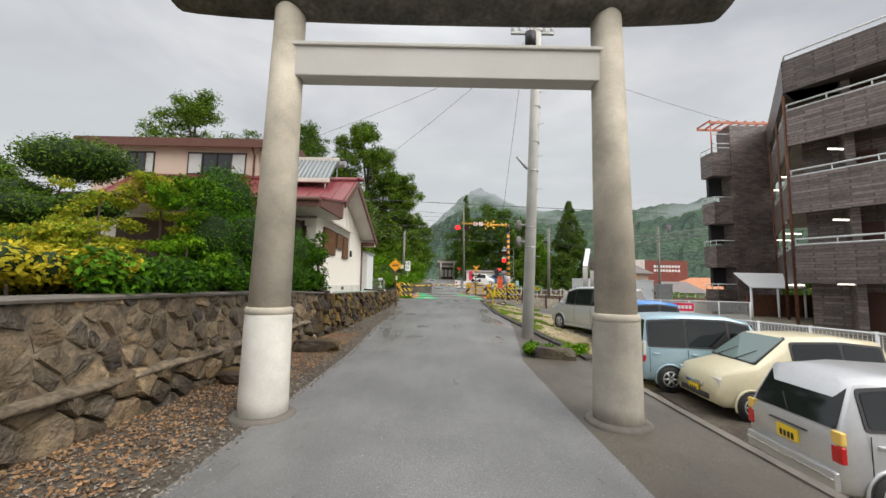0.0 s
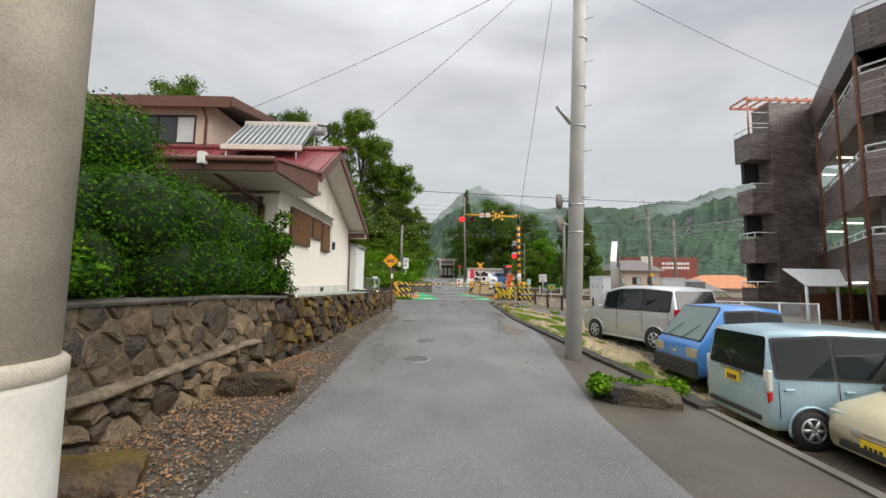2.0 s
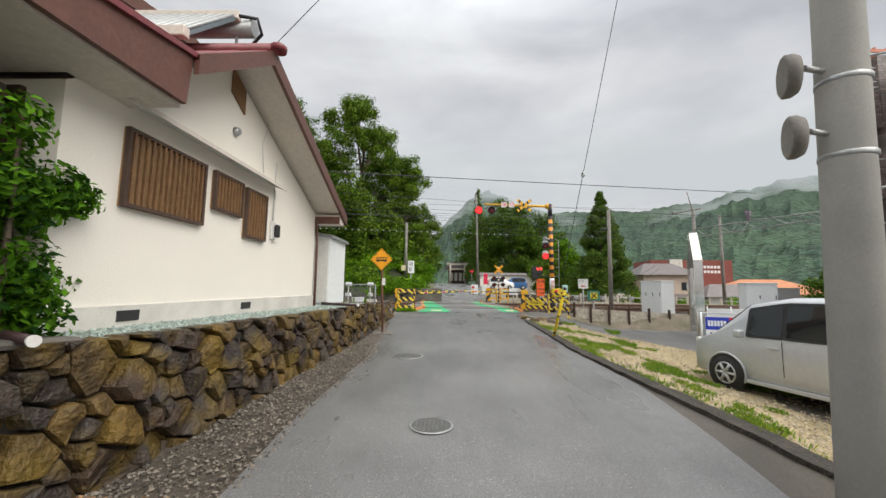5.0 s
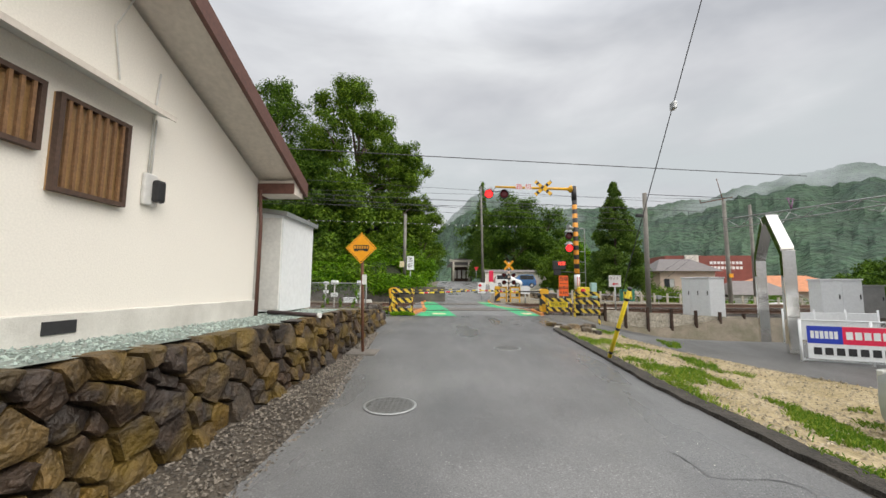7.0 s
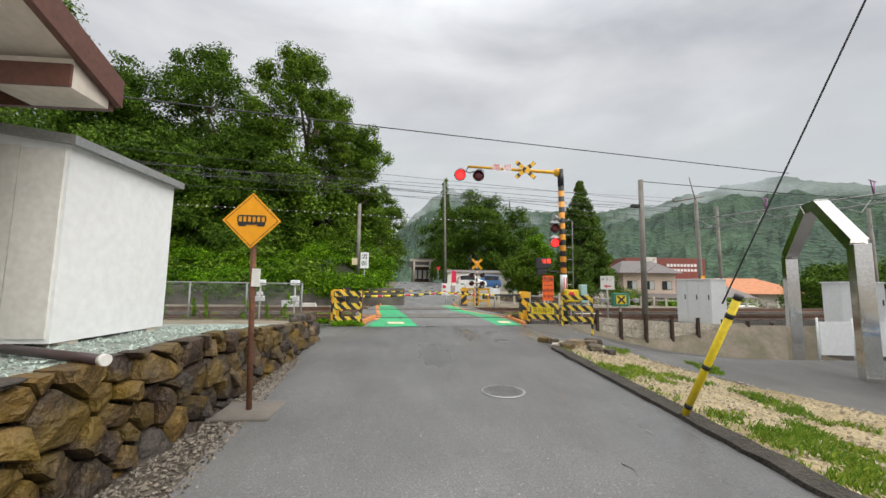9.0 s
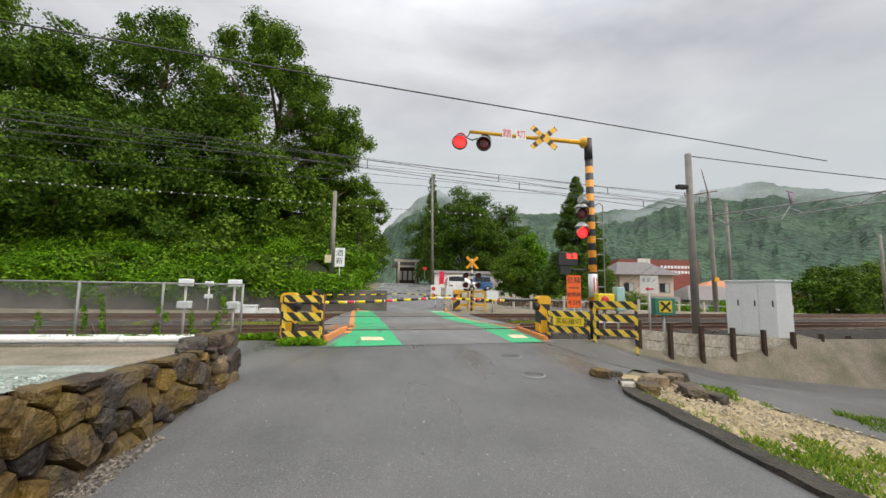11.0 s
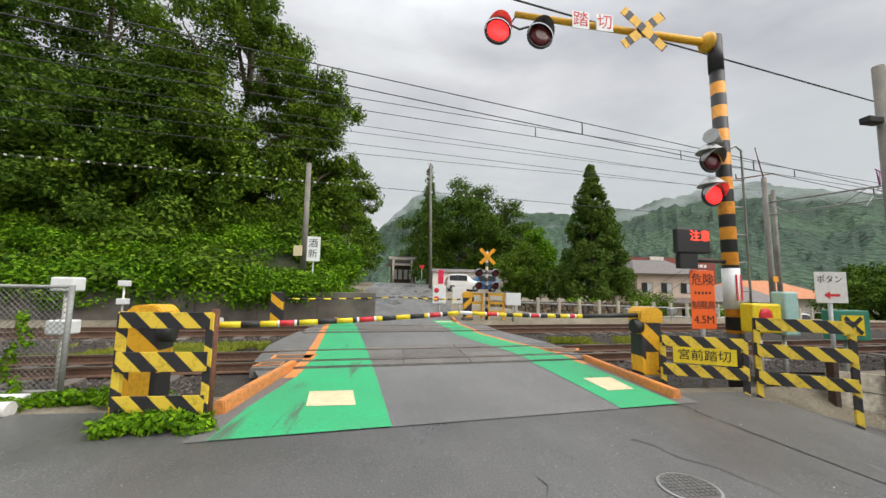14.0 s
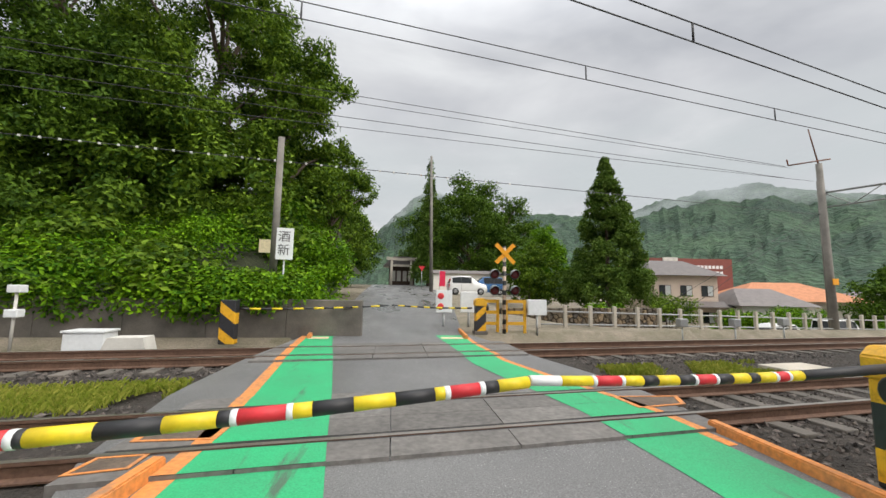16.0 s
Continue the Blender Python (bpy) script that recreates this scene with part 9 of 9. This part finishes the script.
# ---- overhead lines and masts of the railway ----
def build_overhead():
    for y0, sl, zc, zm, dz in ((28.6, 0.2, 4.95, 5.2, -0.026), (31.24, 0.158, 5.86, 6.14, -0.007)):
        def at(x, z):
            return Vector((x, y0 + sl * x, z + dz * x))
        for z, nm in ((zc, "contact_wire"), (zm, "messenger_wire")):
            bm = B()
            tube(bm, [at(x, z) for x in np.linspace(-40, 40, 9)], 0.009, 5)
            tagged(part(nm, bm, CABLE), "thin overhead wire along the track", "overhead wire")
        for x in np.arange(-28, 30, 5.0):
            bm = B()
            rod(bm, at(x + 1.3, zc), at(x + 1.3, zm), 0.014, 0.014, 5)
            tagged(part("dropper", bm, CABLE), "short dropper between two overhead wires", "overhead wire")
    lines = (((-40, 35.0, 6.6), (21.1, 41.3, 5.9), 0.03, 0.013, "black cable hung with small white clips"),
             ((-40, 35.0, 10.33), (19.03, 41.2, 8.24), 0.05, 0.012, "thin black cable beside the railway"),
             ((-40, 35.0, 8.93), (18.97, 41.2, 7.65), 0.05, 0.012, "thin black cable beside the railway"),
             ((-30, 32.5, 6.6), (24.3, 44, 8.6), 0.2, 0.011, "thin black cable beside the railway"),
             ((-30, 32.0, 7.7), (22.8, 44, 9.3), 0.2, 0.011, "thin black cable beside the railway"),
             ((-40, 21.0, 7.4), (20, 33.1, 8.1), 0.1, 0.022, "heavy black cable spanning the lane"),
             ((7.77, 27.45, 5.6), (40, 30, 6.0), 0.3, 0.014, "heavy black cable spanning the lane"))
    for a, b, sag, r, lab in lines:
        ob, pts = cable("cable", a, b, sag, r, lab, 30)
        if "clips" in lab:
            for p, q in zip(pts[6:22], pts[7:23]):
                for u in (0.0, 0.25, 0.5, 0.75):
                    c = p.lerp(q, u)
                    bm = B()
                    box(bm, c.x - 0.03, c.x + 0.03, c.y - 0.03, c.y + 0.03, c.z - 0.035, c.z + 0.03)
                    part("clip", bm, OFFWHITE, ob)
    for a, b, sag in (((2.9, 10.9, 9.4), (-3.2, 13.6, 5.28), 0.15), ((2.9, 10.9, 9.0), (-6.6, 14.2, 6.5), 0.2), ((3.0, 10.9, 9.5), (16, -14, 9.5), 0.5), ((2.8, 10.9, 8.4), (22, 20, 9.5), 0.4)):
        cable("cable", a, b, sag, 0.006, "thin cable from the utility pole")
    # guy wire with a weight
    ob, pts = cable("guy_cable", (2.44, 17.95, 1.5), (2.97, 10.95, 13.4), 0.0, 0.007, "guy wire of the pole with a grey insulator")
    bm = B()
    c = pts[4]
    box(bm, c.x - 0.03, c.x + 0.03, c.y - 0.05, c.y + 0.05, c.z - 0.08, c.z + 0.03, 0.015)
    part("insulator", bm, GREYMETAL, ob)


build_overhead()
p = build_pole("trackside_pole", 7.75, 27.45, 0.25, 5.4, 0.105, 0.085, "short concrete trackside pole with a lamp", (0.02, 0), OLDPOLE)
bm = B()
box(bm, -0.38, -0.08, -0.08, 0.08, 4.35, 4.47, 0.02)
part("lamp_head", bm, BLACKMETAL, p)
build_pole("far_pole", 3.55, 62, 1.6, 13.6, 0.17, 0.11, "tall grey concrete pole beside the far road", (-0.25, 0), OLDPOLE)
build_pole("far_pole", -3.95, 37.9, 1.6, 5.1, 0.12, 0.1, "concrete pole among the creepers", (0.0, 0), OLDPOLE)
build_pole("far_pole", 17.6, 70, 0.5, 9.0, 0.14, 0.1, "slim pole near the cedar", mat=OLDPOLE)


def build_gantry():
    t = thing("catenary_mast", 21.1, 41.2, -0.9, 0, "concrete catenary mast with a steel lattice beam and purple insulators", "catenary mast")
    bm = B()
    rod(bm, (0, 0, -1.2), (-0.1, 0, 9.4), 0.17, 0.13, 14)
    part("mast", bm, OLDPOLE, t)
    bm = B()
    rod(bm, (-0.1, 0, 9.3), (-0.55, 0, 11.2), 0.035, 0.025, 8)
    rod(bm, (-1.9, 0.0, 9.2), (0.6, 0.0, 9.7), 0.035, 0.035, 8)
    rod(bm, (-1.9, 0.0, 9.2), (-1.95, 0.0, 9.5), 0.03, 0.03, 8)
    part("top_bracket", bm, RUST, t)
    bm = B()
    a, b = Vector((0, 0, 7.9)), Vector((6.4, -21.5, 7.4))
    rod(bm, a, b, 0.05, 0.05, 8)
    rod(bm, a - Vector((0, 0, 0.75)), b - Vector((0, 0, 0.1)), 0.04, 0.04, 8)
    n = 11
    for i in range(n):
        p, q = a.lerp(b, i / n), a.lerp(b, (i + 0.5) / n) - Vector((0, 0, 0.75 - 0.6 * (i + 0.5) / n))
        rod(bm, p, q, 0.025, 0.025, 6)
        rod(bm, q, a.lerp(b, (i + 1) / n), 0.025, 0.025, 6)
    part("lattice_beam", bm, GREYMETAL, t, "steel lattice beam over the tracks")
    for u in (0.2, 0.42, 0.8, 0.9):
        c = a.lerp(b, u)
        bm = B()
        rod(bm, c, c + Vector((0.25, 0.1, 0.75)), 0.03, 0.03, 8)
        rod(bm, c, c + Vector((-0.25, -0.1, 0.75)), 0.03, 0.03, 8)
        rod(bm, c + Vector((-0.4, -0.15, 0.75)), c + Vector((0.4, 0.15, 0.75)), 0.03, 0.03, 8)
        part("insulator_frame", bm, PURPLE, t)
        bm = B()
        tube(bm, [c, c + Vector((-0.4, 0.3, -0.9)), c + Vector((-1.3, 0.2, -0.8))], 0.025, 6)
        part("registration_arm", bm, GREYMETAL, t)
    bm = B()
    for q in ((-7, 6), (-9, 7)):
        rod(bm, (0, 0, 7.0), (q[0], q[1], -0.9), 0.012, 0.012, 5)
    part("stay_wire", bm, CABLE, t)
    bm = B()
    box(bm, -0.16, 0.16, -0.2, -0.17, 3.3, 3.6)
    part("warning_plate", bm, SIGNYELLOW, t)
    for x, y, h in ((26.0, 45.0, 9.5), (34, 40, 8.5), (45, 48, 8)):
        build_pole("catenary_mast", x, y, -0.5, h, 0.16, 0.12, "distant concrete catenary mast", mat=OLDPOLE)


PURPLE = material("mauve painted steel", (0.30, 0.13, 0.27), 0.5, 0.2, 0.15, 3.0, 0.05)
build_gantry()


# ---- beyond the tracks ----
def build_far_things():
    # concrete post and rail fence
    f = thing("concrete_post_fence", 4.6, 38.0, 0.35, 0, "grey concrete post and rail fence along the far track", "fence")
    a, b = Vector((0.3, 0.2, 0)), Vector((24.0, 4.6, -0.6))
    n = 22
    for i in range(n + 1):
        p = a.lerp(b, i / n)
        bm = B()
        box(bm, p.x - 0.06, p.x + 0.06, p.y - 0.06, p.y + 0.06, p.z - 0.4, p.z + 1.05, 0.01)
        part("post", bm, CONCRETE, f)
    for z in (0.35, 0.8):
        bm = B()
        rod(bm, a + Vector((0, 0, z)), b + Vector((0, 0, z)), 0.03, 0.03, 6)
        part("rail", bm, GREYMETAL, f)
    w = thing("wall_far_stone", 4.8, 42.5, -0.4, 10, "low rubble stone wall of a garden beyond the tracks", "stone wall", kind="structure")
    bm = B()
    box(bm, 0, 9.5, 0.0, 0.4, -0.8, 1.4, 0.02)
    part("core", bm, MORTAR_DARK, w)
    bm = B()
    for poly, rg in stone_cells(0, 9.5, -0.6, 1.45, 0.33, 77, lambda y: -0.6, lambda y: 1.45, 0.012):
        c = (sum(p[0] for p in poly) / len(poly), sum(p[1] for p in poly) / len(poly))
        bk = [bm.verts.new((min(9.5, max(0, p[0])), 0.0, p[1])) for p in poly]
        fr = [bm.verts.new((min(9.5, max(0, c[0] + (p[0] - c[0]) * 0.8)), -0.07, c[1] + (p[1] - c[1]) * 0.8)) for p in poly]
        for i in range(len(poly)):
            j = (i + 1) % len(poly)
            bm.faces.new((bk[i], bk[j], fr[j], fr[i]))
        bm.faces.new(fr)
    tagged(part("stones", bm, STONE, w), kind="stuff")
    # shrine gate and hall
    g = thing("stone_torii", 1.0, 79, 2.35, 0, "grey stone torii before the shrine", "torii gate")
    for x in (-1.45, 1.45):
        bm = B()
        rod(bm, (x, 0, -0.2), (x * 0.95, 0, 3.5), 0.22, 0.18, 12)
        part("pillar", bm, CONCRETE, g)
    bm = B()
    box(bm, -1.5, 1.5, -0.12, 0.12, 2.6, 2.9)
    part("tie_beam", bm, CONCRETE, g)
    bm = B()
    prism(bm, ((-2.1, 3.55), (0, 3.45), (2.1, 3.55), (2.15, 3.95), (0, 3.8), (-2.15, 3.95)), "y", -0.22, 0.22)
    part("top_beam", bm, CONCRETE, g)
    s = thing("shrine_hall", 1.2, 86, 2.4, 0, "small dark shrine hall under a grey roof", "shrine")
    bm = B()
    box(bm, -2.0, 2.0, -1.5, 1.5, 0, 3.0)
    part("wall", bm, DARKWOOD, s)
    bm = B()
    prism(bm, ((-2.9, 2.9), (2.9, 2.9), (1.4, 4.4), (-1.4, 4.4)), "y", -2.4, 2.4)
    part("roof", bm, DARKROOF, s)
    bm = B()
    for x in (-1.3, -0.45, 0.45, 1.3):
        box(bm, x - 0.3, x + 0.3, -1.55, -1.5, 0.6, 2.2)
    part("paper_screen", bm, CONC_WHITE, s)
    # plastered wall with a tiled cap beside the road
    h = thing("wall_plaster", 4.2, 66, 1.7, 0, "pale plastered wall with a dark tiled cap", "wall", kind="structure")
    bm = B()
    box(bm, 0, 9, 0, 0.3, -0.6, 1.9)
    part("plaster", bm, STUCCO, h)
    bm = B()
    prism(bm, ((-0.25, 1.9), (0.55, 1.9), (0.15, 2.25)), "x", -0.1, 9.1)
    part("cap", bm, DARKROOF, h)
    build_car(9.8, 58.5, road_z(58), 176, "blue_saloon", SMALL, paint("deep blue paint", (0.03, 0.12, 0.3)), "dark blue car parked beside the far road", (0.55, 2.75), 0.26, CARSKYGLASS, None, nose_small)
    build_car(4.6, 58.0, road_z(58), 0, "white_car", SMALL, paint("white car paint", (0.75, 0.75, 0.74)), "white car parked beside the far road", (0.55, 2.75), 0.26, CARSKYGLASS, None, nose_small)
    r = thing("red_banner", 4.4, 62.5, 1.65, 0, "red vertical banner beside the far road", "banner")
    bm = B()
    box(bm, 0, 0.6, 0, 0.02, 0.5, 2.0)
    part("cloth", bm, REDB, r)
    bm = B()
    rod(bm, (0, 0, 0), (0, 0, 2.1), 0.02, 0.02, 6)
    part("pole", bm, GREYMETAL, r)
    r = thing("far_road_sign", 2.9, 66, 1.8, 0, "small red triangular road sign", "road sign")
    bm = B()
    rod(bm, (0, 0, 0), (0, 0, 2.3), 0.03, 0.03, 6)
    part("post", bm, GREYMETAL, r)
    bm = B()
    prism(bm, ((-0.35, 2.5), (0.35, 2.5), (0.0, 1.95)), "y", -0.05, -0.04)
    part("plate", bm, REDPAINT, r)
    # upright signs in the creepers
    r = thing("shop_sign", -3.45, 37.2, 1.6, 8, "white upright sign with dark brush lettering among the creepers", "sign")
    bm = B()
    box(bm, -0.24, 0.24, -0.02, 0.02, 1.05, 2.0, 0.005)
    p_ = part("sign_plate", bm, WHITE, r)
    words("lettering", "酒", 0.36, BLACK, p_, pose(-0.02, -0.023, 1.72, 90, 0, 0))
    words("lettering", "新", 0.36, BLACK, p_, pose(-0.02, -0.023, 1.32, 90, 0, 0))
    bm = B()
    rod(bm, (0, 0.03, -0.5), (0, 0.03, 1.1), 0.03, 0.03, 6)
    part("post", bm, GREYMETAL, r)
    r = thing("small_notice", -4.05, 37.3, 1.6, 0, "small pale notice among the creepers", "sign")
    bm = B()
    box(bm, -0.16, 0.16, -0.01, 0.01, 1.25, 1.65)
    part("plate", bm, CREAMPAINT, r)
    # insulated joint boxes near the far track
    for x, y in ((9.0, 36.5), (11.0, 36.6), (13.3, 37.0)):
        r = thing("track_box", x, y, 0.3, 6, "small grey signal box on a post beside the track", "signal box")
        bm = B()
        box(bm, -0.15, 0.15, -0.1, 0.1, 0.5, 0.75, 0.02)
        part("case", bm, GREYMETAL, r)
        bm = B()
        rod(bm, (0, 0, -0.2), (0, 0, 0.5), 0.025, 0.025, 6)
        part("post", bm, GREYMETAL, r)
    r = thing("cable_trough", 8.0, 32.3, 0.3, 6, "concrete cable trough slab between the tracks", "trough")
    bm = B()
    box(bm, -0.6, 0.6, -0.3, 0.3, -0.1, 0.12, 0.02)
    part("slab", bm, CONCRETE, r)
    # parked cars behind the fence
    build_car(24.0, 47.5, ground_z(24, 47.5), 5, "white_hatchback", SMALL, paint("white car paint", (0.75, 0.75, 0.74)), "white car parked behind the far fence", (0.55, 2.75), 0.26, CARSKYGLASS, None, nose_small)
    build_car(30.5, 49.0, ground_z(30.5, 49), 8, "white_van", TALL, paint("white van paint", (0.78, 0.78, 0.77)), "white van parked behind the far fence", (0.6, 2.85), 0.27, CARSKYGLASS, None, tail_tall)


build_far_things()


def far_house(x, y, z, w, d, h, rh, wall, roof, label, rz=0, floors=1, hip=0.5, wins=3):
    t = thing("village_house", x, y, z, rz, label, "house")
    bm = B()
    box(bm, 0, w, 0, d, 0, h)
    part("wall", bm, wall, t)
    bm = B()
    o = 0.7
    lo = [bm.verts.new(p) for p in ((-o, -o, h), (w + o, -o, h), (w + o, d + o, h), (-o, d + o, h))]
    hi = [bm.verts.new(p) for p in ((w * hip * 0.5, d / 2, h + rh), (w - w * hip * 0.5, d / 2, h + rh))]
    bm.faces.new(lo[::-1])
    bm.faces.new((lo[0], lo[1], hi[1], hi[0])), bm.faces.new((lo[2], lo[3], hi[0], hi[1]))
    bm.faces.new((lo[1], lo[2], hi[1])), bm.faces.new((lo[3], lo[0], hi[0]))
    part("roof", bm, roof, t)
    for k in range(floors):
        for i in range(wins):
            ww = w / wins * 0.55
            window("window", t, ww, 1.1, pose(w * (i + 0.5) / wins, -0.01, 0.8 + k * 2.7), 2, BROWNFRAME, (GLASS, CURTAIN))
    if floors == 2:
        bm = B()
        slope_slab(bm, (-0.8, -1.3, 2.5), (w + 0.8, -1.3, 2.5), (w + 0.8, 0.0, 3.0), (-0.8, 0.0, 3.0), 0.1)
        part("lower_roof", bm, roof, t)
    return t


far_house(26.5, 61, -1.9, 6.5, 7, 5.6, 1.8, STUCCO_TAN, DARKROOF, "two-storey house with a grey tile roof", -8, 2, 0.4)
far_house(33.5, 58, -2.2, 6.0, 6, 3.0, 1.7, OFFWHITE, DARKROOF, "low house with a grey tile roof", -12, 1, 0.4)
far_house(39.5, 64, -2.4, 13.0, 8, 3.6, 2.2, STUCCO, TILEROOF_O, "wide cream house with an orange tile roof", -14, 1, 0.6, 4)
far_house(64.0, 70, -2.5, 10, 8, 3.6, 1.5, STUCCO, DARKROOF, "pale house far beyond the tracks", -20, 1, 0.5)
far_house(80.0, 66, -2.5, 14, 8, 5.0, 1.6, OFFWHITE, DARKROOF, "long pale building far beyond the tracks", -30, 2, 0.3, 5)
t = thing("red_brown_building", 34.5, 74, -2.4, -6, "large plain red-brown building with a pale stair tower", "building")
bm = B()
box(bm, 0, 13, 0, 8, 0, 9.2)
part("wall", bm, BRICKRED, t)
bm = B()
box(bm, 3.0, 5.0, -0.3, 0.0, 0, 9.3)
part("stair_tower", bm, CONC_WHITE, t)
bm = B()
for i in range(2):
    for k in range(9):
        box(bm, 6.8 + k * 0.55, 7.2 + k * 0.55, -0.04, -0.004, 7.0 + i * 0.8, 7.45 + i * 0.8)
part("lettering_bars", bm, WHITE, t)
t = thing("hillside_hotel", 238, 330, 34, -10, "pale long building with a small tower on the wooded hillside", "building")
bm = B()
prism(bm, ((0, -4), (44, -4), (44, 3), (38, 6), (10, 6), (0, 2)), "y", 0, 14)
part("wall", bm, CONC_WHITE, t)
bm = B()
box(bm, 33, 36, 0, 4, 5, 13)
part("tower", bm, CONC_WHITE, t)


# white pipe lying along the foot of the track fence
t = thing("white_pipe", -6.3, 26.55, 0.46, 0, "white plastic pipe lying at the foot of the fence", "pipe")
bm = B()
tube(bm, [(-4.5, -0.35, 0.02), (-2.0, -0.1, 0.01), (0, 0.03, 0.0), (2.2, 0.2, 0.0)], 0.075, 14)
part("pipe", bm, OFFWHITE, t)
bm = B()
rod(bm, (0.0, 0.03, 0.0), (0.12, 0.04, 0.0), 0.09, 0.09, 14)
part("pipe_joint", bm, OFFWHITE, t)
